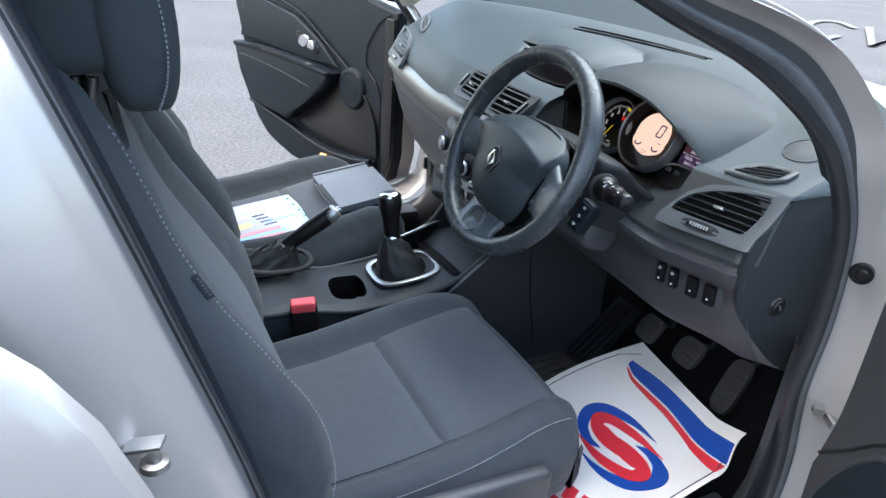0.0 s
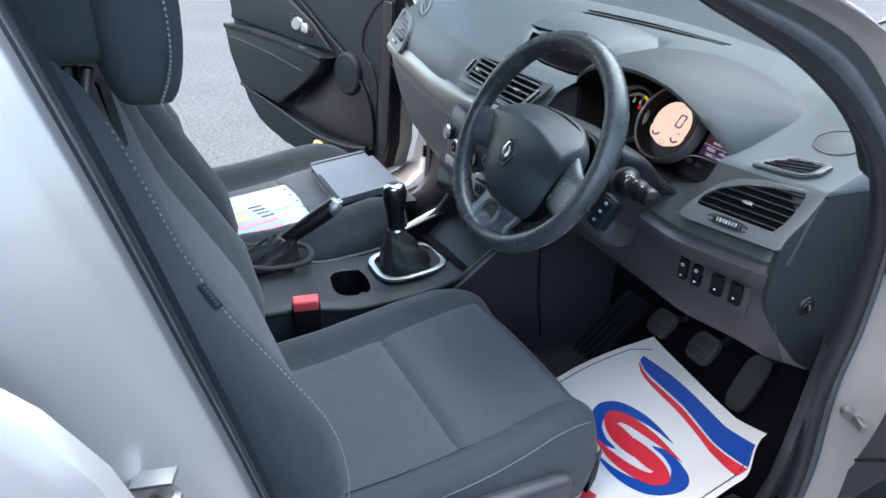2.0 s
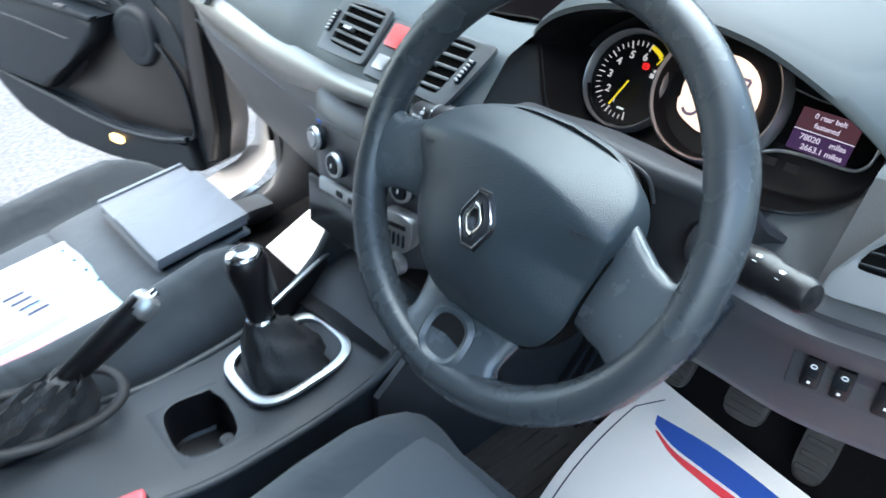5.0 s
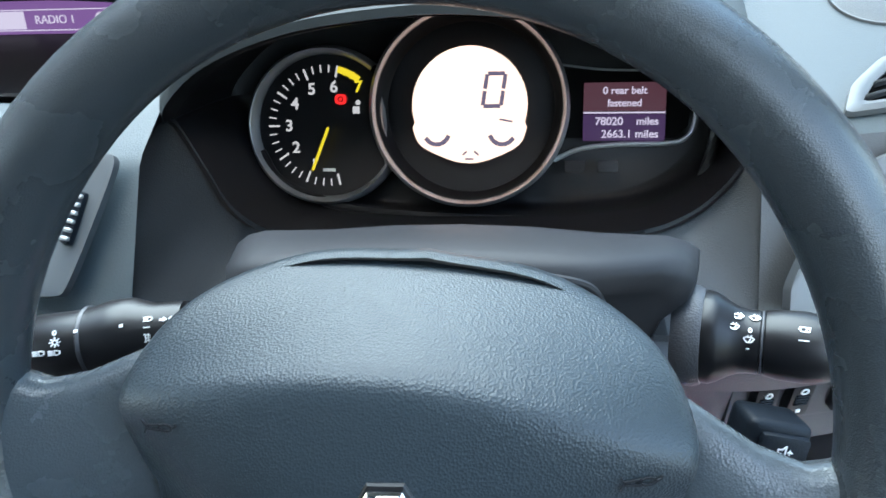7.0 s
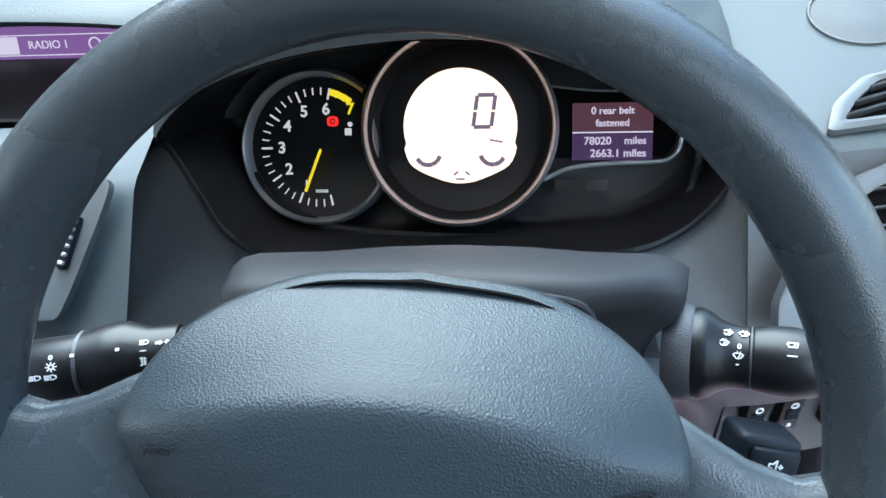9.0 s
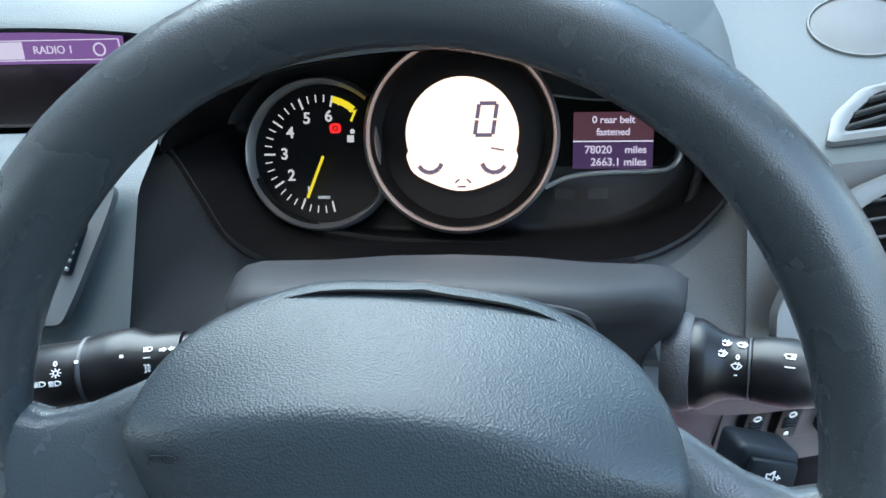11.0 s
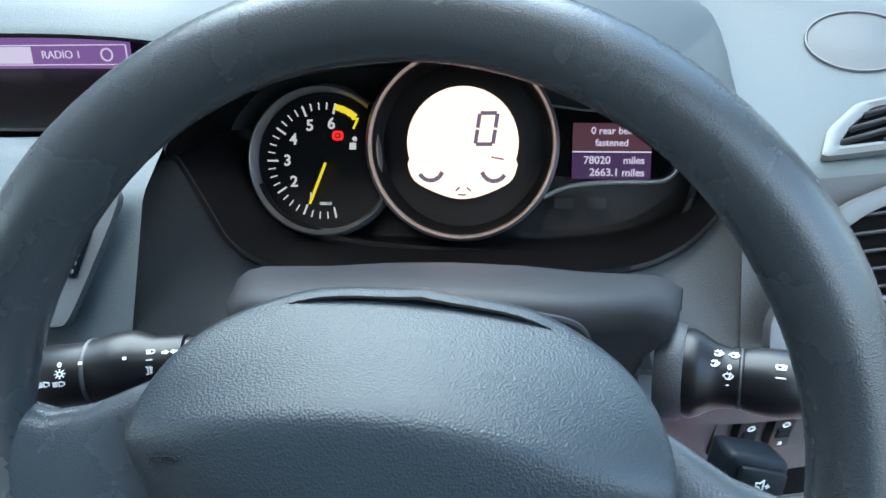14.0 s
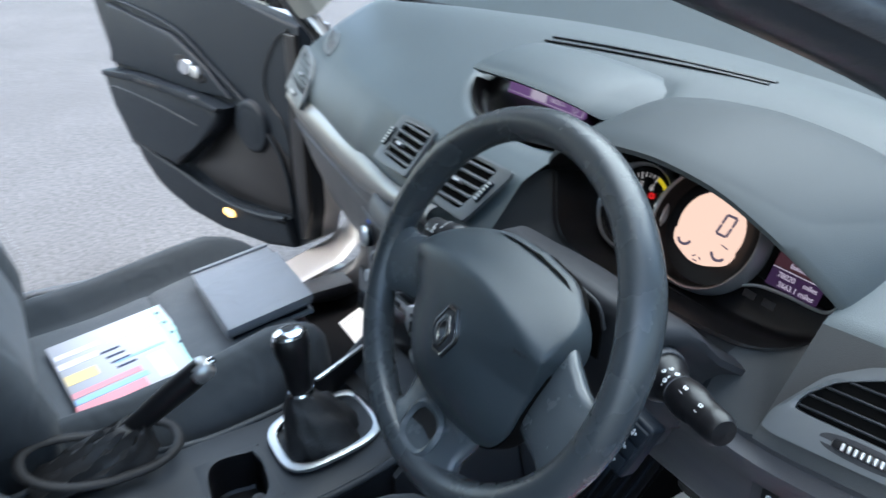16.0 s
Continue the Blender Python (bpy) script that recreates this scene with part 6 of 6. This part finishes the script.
    for k in range(13):
        a = math.pi * k / 12
        z = 1.164 - 0.095 * math.cos(a)
        w_ = 0.125 * (0.80 + 0.20 * math.sin(a)) if 0 < k < 12 else 0.085
        t_ = 0.048 * (0.55 + 0.45 * math.sin(a)) if 0 < k < 12 else 0.020
        yc = -0.5715 - 0.05 * (z - 1.08)
        hr.append([(cx + x, yc + v + dy - 0.012 * (1 - (x / 0.14) ** 2) * (1 if v > 0 else 0), z) for x, v in oval(w_, t_, 44, 5.0)])
    h = part("headrest", loft(hr), FABRIC2, s, "dark upholstered head restraint", 60)
    part("headrest_back", rbox(0.225, 0.10, 0.175, 0.03, 3, pose(cx, -0.646 + dy, 1.197, 4)), FABRIC2, h, "", 60)
    seam = smoothed([(cx + side * 0.1235, -0.5715 - 0.05 * (z - 1.08) + 0.022 + dy - 0.006 * ((z - 1.165) / 0.09) ** 2 - e, z - 0.008) for z, e in ((1.085, 0.012), (1.11, 0.004), (1.14, 0.0), (1.18, 0.0), (1.22, 0.003), (1.245, 0.010))], 14)
    ds = []
    for a, bb in list(zip(seam, seam[1:]))[::2]:
        d = bb - a
        ds.append(rbox(0.006, 0.0018, d.length, 0, m=Matrix.Translation((a + bb) / 2) @ d.to_track_quat("Z", "Y").to_matrix().to_4x4()))
    hs = part("headrest_stitching", join(*ds), STITCH, h)
    hs["kind"] = "stuff"
    for q in (-0.06, 0.06):
        part("post", tube([(cx + q, -0.635 + dy, 1.06), (cx + q, -0.625 + dy, 1.10)], 0.006, 10), METAL, h, "steel post")
        part("guide", turned([(0.0, 0.016), (0.012, 0.016), (0.014, 0.010), (0.014, -0.004)], 16, pose(cx + q, -0.645 + dy, 1.088)), BLACK, h)
    # plastic valance and slide rail
    part("side_valance", rbox(0.028, 0.42, 0.16, 0.013, 3, pose(cx + side * 0.262, -0.275 + dy, 0.448, -2)), TRIM, s, "dark plastic seat valance")
    part("height_lever", rbox(0.016, 0.12, 0.022, 0.007, 2, pose(cx + side * 0.282, -0.20 + dy, 0.43, 6)), DARK, s)
    for q in (-0.18, 0.18):
        part("slide_rail", rbox(0.04, 0.50, 0.04, 0.006, 2, pose(cx + q, -0.18 + dy, 0.315)), METAL, s)
        part("frame_side", rbox(0.02, 0.42, 0.10, 0.006, 2, pose(cx + q, -0.20 + dy, 0.37)), DARK, s)
    bar = smoothed([(cx - 0.145, -0.02 + dy, 0.40), (cx - 0.165, 0.055 + dy, 0.425), (cx - 0.14, 0.07 + dy, 0.33), (cx, 0.075 + dy, 0.32), (cx + 0.14, 0.07 + dy, 0.33), (cx + 0.165, 0.055 + dy, 0.425), (cx + 0.145, -0.02 + dy, 0.40)], 6)
    part("slide_bar", tube(bar, 0.006, 8), BLACK, s, "black bent slide bar")
    return s


build_seat(0.400, 0.0, 1, "dark grey fabric driver's seat with pale stitching")
build_seat(-0.400, 0.022, -1, "dark grey fabric passenger seat with papers lying on it")


def build_buckle():
    b = thing("belt_buckle", (0.118, -0.29, 0.45), "black seat belt buckle with red release button", "seat belt buckle", "seat belt buckles")
    m = pose(0.112, -0.292, 0.500, 0, -6, 74)
    part("housing", rbox(0.054, 0.028, 0.10, 0.007, 3, m), BLACK, b)
    part("release_button", rbox(0.050, 0.0295, 0.022, 0.005, 3, m @ pose(0, 0, 0.044)), REDBUT, b, "red release button")
    part("stem", rbox(0.04, 0.014, 0.14, 0.004, 2, m @ pose(0, 0, -0.10)), BLACK, b)


build_buckle()


# ---- centre console ----
def build_console():
    c = thing("centre_console", (0, -0.15, 0.30), "dark grey plastic centre console with cup holder and handbrake", "centre console")
    rings = []
    for y, zt, hw in ((-0.62, 0.50, 0.085), (-0.50, 0.525, 0.092), (-0.40, 0.530, 0.098), (-0.30, 0.528, 0.102), (-0.24, 0.514, 0.104), (-0.216, 0.509, 0.105), (-0.120, 0.508, 0.107), (-0.10, 0.508, 0.108), (-0.02, 0.515, 0.112), (0.05, 0.535, 0.118), (0.10, 0.56, 0.122), (0.16, 0.575, 0.125)):
        ring = []
        for u, f in ((-1, 0.30), (-1.0, 0.42), (-1, 0.55), (-0.99, 0.9), (-0.93, 0.985), (-0.7, 1), (-0.42, 1), (0.65, 1), (0.8, 1), (0.93, 0.985), (0.99, 0.9), (1, 0.55), (1, 0.42), (1, 0.30)):
            z = 0.25 + (zt - 0.25) * f
            ring.append((hw * u, y, z))
        rings.append(ring)
    body = loft(rings, False, False)
    hole = [f for f in body.faces if -0.19 < f.calc_center_median().y < -0.14 and abs(f.calc_center_median().x - 0.012) < 0.03 and f.calc_center_median().z > 0.50]
    bmesh.ops.delete(body, geom=hole, context="FACES")
    part("console_body", body, CONSOLE, c, "", 50)
    # side of the tunnel in the footwells
    for s in (-1, 1):
        part("side_panel", sheet([[(s * (0.125 + 0.012 * (z < 0.4)), y, z) for z in (0.27, 0.45, zt)] for y, zt in ((0.02, 0.52), (0.12, 0.60), (0.26, 0.72), (0.46, 0.75))], 0.01), FOOTWELL, c, "dark footwell side panel")
        part("panel_seam", tube([(s * 0.1335, 0.225, 0.60), (s * 0.136, 0.240, 0.47), (s * 0.143, 0.262, 0.35)], 0.0022, 6), BLACK, c)
        rail = smoothed([(s * 0.090, -0.60, 0.488), (s * 0.094, -0.45, 0.522), (s * 0.0985, -0.30, 0.520), (s * 0.101, -0.20, 0.502), (s * 0.103, -0.13, 0.502), (s * 0.107, -0.04, 0.511), (s * 0.114, 0.04, 0.536), (s * 0.12, 0.10, 0.580), (s * 0.128, 0.15, 0.64)], 6)
        part("edge_rail", tube(rail, 0.0065, 10), CONSOLE, c)
        if s < 0:
            part("storage_wall", rbox(0.010, 0.20, 0.085, 0.003, 2, frame_of((-0.104, 0.077, 0.533), (0.914, 0.405, 0), (-0.405, 0.914, 0))), BLACK, c)
            part("storage_bin", loft([[(x, y, z) for x, y, z in ((-0.100, 0.035 + k, 0.5415), (-0.02, 0.045 + k, 0.5445), (0.095, 0.055 + k, 0.546))] for k in (0.0, 0.04, 0.09, 0.16)], False, False), BLACK, c, "black open tray before the gear lever")
            part("satin_edge", rbox(0.006, 0.20, 0.006, 0.002, 2, frame_of((-0.100, 0.077, 0.577), (0.914, 0.405, 0), (-0.405, 0.914, 0))), SATIN, c, "satin metal edge")
    # gear lever surround
    gm = pose(-0.006, -0.026, 0.5225, 6.5)
    part("gear_surround", ring_plate(oval(0.067, 0.081, 40, 3.4), oval(0.056, 0.070, 40, 3.4), 0.006, gm, 0.0015), SATIN, c, "satin silver gear lever surround")
    # cup holder
    cm = pose(0.012, -0.168, 0.5095, 0, 0, -8)
    mouth = [cm @ Vector((x, y, 0)) for x, y in oval(0.052, 0.040, 40, 3.0)]
    for i, p in enumerate(mouth):
        # tongue-shaped notch at one corner
        a_ = 2 * math.pi * i / 40
        k_ = math.exp(-((a_ - 2.55) / 0.16) ** 2)
        mouth[i] = Vector((p.x - 0.006 * k_, p.y + 0.003 * k_, 0.5090))
    plate = [(0.012 + x, -0.168 + y, 0.5082) for x, y in oval(0.0585, 0.0495, 40, 14)]
    part("cup_plate", loft([plate, [Vector(q).lerp(p, 0.55) + Vector((0, 0, 0.0008)) for q, p in zip(plate, mouth)], [p + Vector((0, 0, -0.0004)) for p in mouth]], True, False), CONSOLE, c, "flat plate round the cup holder", 50)
    mid_ = Vector((0.012, -0.168, 0.0))
    ring_at = lambda f, z: [Vector((mid_.x + (p.x - mid_.x) * f, mid_.y + (p.y - mid_.y) * f, z)) for p in mouth]
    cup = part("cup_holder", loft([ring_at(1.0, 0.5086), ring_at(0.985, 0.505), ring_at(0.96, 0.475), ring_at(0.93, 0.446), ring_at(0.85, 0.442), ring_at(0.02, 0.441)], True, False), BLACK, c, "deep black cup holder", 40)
    part("cup_insert", loft([[(0.012 + 0.034 + x, -0.150 + y, z) for x, y in oval(r, r * 0.8, 20, 2.6)] for r, z in ((0.013, 0.446), (0.0125, 0.492), (0.011, 0.494), (0.001, 0.494))], True, False), SHROUD, cup)
    part("cup_ridge", tube([(-0.015, -0.185, 0.444), (0.01, -0.19, 0.444), (0.035, -0.185, 0.444)], 0.003, 8), SHROUD, cup)


build_console()


def build_gear_lever():
    g = thing("gear_lever", (-0.004, -0.05, 0.51), "black gear lever with chrome-capped knob and leather gaiter", "gear lever")
    rings = []
    for k in range(12):
        t = k / 11
        r = 0.036 * (1 - t ** 1.5) ** 1.1 + 0.0175
        cxx, cyy = -0.006 - 0.002 * t, -0.028 - 0.030 * t
        ring = []
        for i in range(32):
            a = 2 * math.pi * i / 32
            f = 1 + 0.10 * math.sin(4 * a + 0.7) * (1 - t) * 1.0 + 0.05 * math.sin(9 * a + 5 * t)
            x, y = oval(r * f, r * f * 1.05, 32, 2.0 + 1.4 * (1 - t))[i]
            ring.append((cxx + x, cyy + y, 0.518 + 0.092 * t + 0.004 * math.sin(14 * t + 3 * a)))
        rings.append(ring)
    part("gaiter", loft(rings), BOOT, g, "creased black leather gaiter", 50)
    kx = frame_of((-0.006, -0.057, 0.606), (1, 0, 0.10), (0, 1, 0.06))
    part("collar", turned([(0.0, 0.008), (0.018, 0.008), (0.0195, 0.004), (0.018, 0.0), (0.0, 0.0)], 24, kx), CHROME, g, "chrome collar")
    part("knob", turned([(0.0155, 0.006), (0.0165, 0.02), (0.0175, 0.045), (0.0205, 0.062), (0.0235, 0.078), (0.0238, 0.090), (0.0215, 0.099), (0.017, 0.104), (0.0, 0.105)], 28, kx @ Matrix.Diagonal((1, 1.12, 1, 1))), BLACK, g, "black knob")
    part("knob_cap", turned([(0.0, 0.1088), (0.011, 0.1083), (0.0175, 0.1062), (0.0208, 0.1030), (0.0214, 0.0995)], 28, kx @ Matrix.Diagonal((1, 1.12, 1, 1))), CHROME, g, "chrome knob cap")
    part("knob_inlay", turned([(0.0, 0.1096), (0.006, 0.1094), (0.0085, 0.1084)], 24, kx @ Matrix.Diagonal((1, 1.12, 1, 1))), SHROUD, g)


build_gear_lever()


def build_handbrake():
    h = thing("handbrake", (-0.085, -0.28, 0.52), "raised black handbrake lever with chrome button and leather gaiter", "handbrake")
    a, b = Vector((-0.092, -0.315, 0.555)), Vector((-0.070, -0.172, 0.656))
    d = (b - a).normalized()
    path = [a, a.lerp(b, 0.2), a.lerp(b, 0.5), a.lerp(b, 0.8), b]
    part("grip", tube(path, [0.012, 0.0135, 0.0155, 0.0175, 0.0165], 16, 1.15), BLACK, h, "black moulded grip")
    q = Matrix.Translation(b) @ d.to_track_quat("Z", "Y").to_matrix().to_4x4()
    part("end_cap", turned([(0.0168, -0.018), (0.0182, -0.016), (0.0185, 0.0), (0.015, 0.007), (0.008, 0.010), (0.0, 0.010)], 20, q), SATIN, h, "satin silver end cap")
    part("button", turned([(0.0, 0.018), (0.006, 0.017), (0.007, 0.012), (0.007, 0.004)], 16, q), CHROME, h)
    rings = []
    for k in range(9):
        t = k / 8
        w_ = 0.046 * (1 - t) + 0.016 * t
        l_ = 0.085 * (1 - t) + 0.020 * t
        cyy = -0.335 + 0.055 * t
        rings.append([(-0.088 + 0.006 * t + x * (1 + 0.10 * math.sin(5 * i + 7 * t)), cyy + y * (1 + 0.05 * math.sin(3 * i)), 0.535 + 0.055 * t ** 0.8 + 0.006 * math.sin(4 * i + 9 * t)) for i, (x, y) in enumerate(oval(w_, l_, 28, 2.4))])
    part("gaiter", loft(rings), BOOT, h, "crumpled black leather gaiter", 50)
    lip = [(-0.088 + x, -0.322 + y, 0.546 + 0.03 * max(0, -y) / 0.1 + 0.002 * math.sin(5 * y / 0.1 + 20 * x)) for x, y in oval(0.056, 0.100, 40, 2.5)]
    part("gaiter_frame", tube(lip, 0.0075, 10, 0.7, closed=True), VINYL, h, "raised rim round the gaiter")


build_handbrake()


# ---- floor: pedals, mats ----
def build_pedals():
    for i, (x, y, z, w_, l_, lab) in enumerate(((0.315, 0.455, 0.449, 0.056, 0.062, "worn rubber clutch pedal"), (0.431, 0.462, 0.457, 0.060, 0.066, "worn rubber brake pedal"), (0.531, 0.495, 0.428, 0.048, 0.125, "worn metal and rubber accelerator pedal"))):
        p = thing("pedal", (x, y, z), lab, "pedal", "pedals")
        m = frame_of((x, y, z), (1, 0.05 * i, 0.0), (0, 0.62 if i < 2 else 0.5, 0.78 if i < 2 else 0.87))
        part("pad", prism(oval(w_ * 0.5, l_ * 0.5, 28, 3.6), 0.016, 0.005, 3, m @ pose(0, 0, -0.008)), RUBBER, p)
        for k in range(5):
            part("rib", rbox(w_ * 0.80, l_ * 0.07, 0.004, 0.0015, 1, m @ pose(0, l_ * (-0.34 + 0.17 * k), 0.0085)), RUBBER, p)
        part("arm", tube([m @ Vector((0, l_ * 0.3, -0.01)), m @ Vector((0.0, l_ * 0.6, -0.06)), (x + 0.01, y + 0.17, z + 0.20)], 0.008, 8), DARK, p)
    f = thing("foot_rest", (0.19, 0.44, 0.30), "ribbed black plastic foot rest", "foot rest")
    m = frame_of((0.185, 0.43, 0.345), (1, 0.1, 0), (0, 0.80, 0.60))
    part("plate", rbox(0.085, 0.24, 0.016, 0.005, 2, m), BLACK, f)
    for k in range(4):
        part("rib", rbox(0.008, 0.22, 0.006, 0.002, 1, m @ pose(-0.027 + 0.018 * k, 0, 0.010)), DARK, f)
    r = thing("rubber_mat", (0.22, 0.25, 0.28), "ribbed black rubber mat on the carpet", "floor mat")
    part("base", rbox(0.24, 0.30, 0.008, 0.003, 1, pose(0.25, 0.24, 0.298)), RUBBER, r)
    for k in range(8):
        part("rib", rbox(0.012, 0.20, 0.006, 0.002, 1, pose(0.16 + 0.024 * k, 0.22, 0.304)), RUBBER, r)


build_pedals()


def build_paper_mat(name, corner, label, letters=True):
    """A printed paper mat: corner(u, v) gives the place for u across and v towards the seat."""
    t = thing(name, corner(0.5, 0.5), label, "paper mat", "paper floor mats")
    def patch(poly_fn, material, pname, lift, nu=10, nv=10, parent=t, lab=""):
        rows = [[corner(*poly_fn(i / nu, j / nv)) + Vector((0, 0, lift)) for i in range(nu + 1)] for j in range(nv + 1)]
        return part(pname, sheet(rows, 0.0006), material, parent, lab, 60)
    sh = patch(lambda a, b: (a, b), PAPER, "sheet", 0.0, 24, 24)
    # blue wedge and red sweep along the top
    top = [(0.0, 0.13), (0.3, 0.085), (0.6, 0.075), (1.0, 0.09)]
    bot = [(0.0, 0.165), (0.12, 0.185), (0.3, 0.175), (0.5, 0.165), (0.75, 0.19), (1.0, 0.235)]
    patch(lambda a, b: (0.13 + 0.86 * a + 0.02 * b * (1 - a), lerp(top, a)[0] * (1 - b) + lerp(bot, a)[0] * b), BLUE, "blue_band", 0.0012, 24, 4, sh)
    patch(lambda a, b: (0.17 + 0.82 * a - 0.02 * b * a, lerp(bot, a)[0] + 0.012 + b * (0.008 + 0.020 * math.sin(math.pi * min(1, a * 1.4)) + 0.065 * a ** 3)), REDP, "red_band", 0.0012, 24, 3, sh)
    # round swirl emblem
    def ribbon(path, widths, sign, material, pname, lift):
        c = smoothed([(x, y, 0) for x, y in path], 8)
        wd = [lerp([(i, v) for i, v in enumerate(widths)], k / 8)[0] for k in range(len(c))]
        rows = []
        for k, p in enumerate(c):
            d = (c[min(k + 1, len(c) - 1)] - c[max(k - 1, 0)]).normalized()
            row = []
            for b in (-0.5, -0.17, 0.17, 0.5):
                q = (p + Vector((-d.y, d.x, 0)) * wd[k] * b) * sign
                row.append(corner(0.595 + 0.238 * q.x - 0.137 * q.y, 0.51 - 0.063 * q.x - 0.15 * q.y) + Vector((0, 0, lift)))
            rows.append(row)
        part(pname, sheet(rows, 0.0006), material, sh, "", 60)
    for n_, sg in enumerate((1, -1)):
        ribbon([(0.05, -0.02), (-0.25, 0.02), (-0.50, 0.10), (-0.60, 0.28), (-0.45, 0.48), (-0.1, 0.58), (0.45, 0.56), (0.96, 0.38)], [0.42, 0.48, 0.44, 0.32, 0.25, 0.27, 0.21, 0.02], sg, REDP, "emblem_curve", 0.0016 + 0.0003 * n_)
        ribbon([(-0.37, -0.33), (-0.70, -0.32), (-0.92, -0.06), (-0.86, 0.36), (-0.5, 0.72), (0.0, 0.87), (0.4, 0.86), (0.78, 0.74)], [0.02, 0.24, 0.30, 0.30, 0.28, 0.24, 0.15, 0.01], sg, BLUE, "emblem_arc", 0.0014)
    # thin printed frame line and plain bars in place of the lettering
    for a0, b0, a1, b1 in ((0.04, 0.16, 0.04, 0.98), (0.965, 0.16, 0.965, 0.98), (0.04, 0.16, 0.10, 0.06)):
        patch(lambda a, b, A=a0, B=b0, C=a1, D=b1: (A + (C - A) * b + 0.005 * a, B + (D - B) * b), INK, "frame_line", 0.0012, 1, 12, sh)
    if letters:
        for i in range(6):
            patch(lambda a, b, k=i: (0.45 + k * 0.088 + 0.060 * a + 0.03 * b, 0.845 - 0.020 * k - 0.014 * a + 0.065 * b), REDP, "word_bar", 0.0013, 2, 2, sh)
        patch(lambda a, b: (0.56 + 0.38 * a + 0.01 * b, 0.905 - 0.085 * a + 0.022 * b), REDP, "word_bar", 0.0013, 3, 1, sh)
    return t


def driver_mat(u, v):
    # back edge runs left to right, then falls towards the seat
    T, R, Lc = Vector((0.279, 0.481, 0.347)), Vector((0.667, 0.386, 0.434)), Vector((0.345, 0.02, 0.318))
    p = T + (R - T) * u + (Lc - T) * v
    p.z += 0.035 * (1 - u) ** 3 * (1 - v) + 0.03 * max(0, u - 0.8) / 0.2 * 0.6 + 0.006 * math.sin(5 * u + 2 * v)
    p.x += 0.055 * u ** 2 * ramp(0.0, 0.35, v) - 0.03 * (1 - u) * math.sin(math.pi * v)
    p.z += 0.03 * u ** 6 * ramp(0.1, 0.4, v)
    return p


def passenger_mat(u, v):
    T, R, Lc = Vector((-0.57, 0.52, 0.42)), Vector((-0.22, 0.52, 0.42)), Vector((-0.53, 0.22, 0.335))
    return T + (R - T) * u + (Lc - T) * v + Vector((0, 0, 0.006 * math.sin(4 * u + 3 * v)))


build_paper_mat("paper_mat", driver_mat, "white paper floor mat with blue and red swirl emblem")
build_paper_mat("paper_mat", passenger_mat, "white paper floor mat in the passenger footwell")


# ---- things on the passenger seat ----
def build_wallet():
    m = frame_of((-0.378, -0.014, 0.572), (0.93, 0.02, -0.06), (0.20, 0.95, 0.12)) @ Matrix.Diagonal((0.94, 0.90, 1, 1))
    w = thing("document_wallet", (-0.385, -0.012, 0.555), "closed grey vinyl document wallet lying on the seat", "wallet")
    part("cover", rbox(0.235, 0.175, 0.010, 0.004, 3, m @ pose(0, 0, 0.0075)), WALLET, w)
    part("back_cover", rbox(0.235, 0.175, 0.008, 0.003, 2, m @ pose(0, 0, -0.014)), WALLET, w)
    part("page_block", rbox(0.222, 0.160, 0.022, 0.003, 2, m @ pose(-0.002, 0, 0)), DARK, w, "dark page block")
    part("flap", prism([(-0.040, -0.089), (0.118, -0.089), (0.118, 0.089), (-0.062, 0.089), (-0.060, 0.05), (-0.050, 0.015), (-0.052, -0.02), (-0.040, -0.05)], 0.0125, 0.003, 2, m @ pose(0.0, 0.002, 0.0120, 0, 0.6, 0.8)), WALLET, w, "overlapping cover flap")
    part("spine", rbox(0.010, 0.172, 0.034, 0.004, 2, m @ pose(-0.117, 0, 0)), WALLET, w)


build_wallet()


def build_leaflet():
    m = frame_of((-0.350, -0.250, 0.523), (0.975, 0.13, -0.01), (-0.25, 0.95, 0.07)) @ Matrix.Diagonal((1.22, 1.24, 1, 1))
    p = thing("leaflet", (-0.375, -0.238, 0.515), "white printed leaflet with coloured blocks lying on the seat", "leaflet")
    sh = part("sheet", rbox(0.205, 0.165, 0.0016, 0.0005, 1, m), LEAF, p)
    def blk(x, y, w_, h_, material, z=0.0012):
        part("print_block", rbox(w_, h_, 0.0005, 0, m=m @ pose(x + (0.010 if y < 0.02 else 0), y - (0.004 if y < 0.02 else 0), z)), material, sh)
    blk(0.082, -0.030, 0.018, 0.085, CYAN)
    blk(0.060, -0.035, 0.020, 0.090, PINK)
    blk(0.042, -0.030, 0.011, 0.095, CYAN)
    blk(0.026, -0.032, 0.012, 0.090, PINK)
    blk(-0.012, -0.055, 0.024, 0.042, YELLOWP)
    blk(-0.050, -0.050, 0.014, 0.055, LILAC)
    blk(-0.075, -0.045, 0.012, 0.060, LILAC)
    for i in range(4):
        blk(-0.045 + 0.016 * i, -0.008 + 0.003 * i, 0.005, 0.026, INK)
    blk(0.0, 0.020, 0.005, 0.07, CYAN)
    blk(0.045, 0.035, 0.06, 0.022, LILAC)
    blk(0.0, 0.072, 0.20, 0.016, MINT)
    for i in range(6):
        blk(-0.08 + 0.032 * i, 0.072, 0.007, 0.005, INK, 0.0015)
    blk(-0.055, 0.030, 0.004, 0.075, LILAC)


build_leaflet()
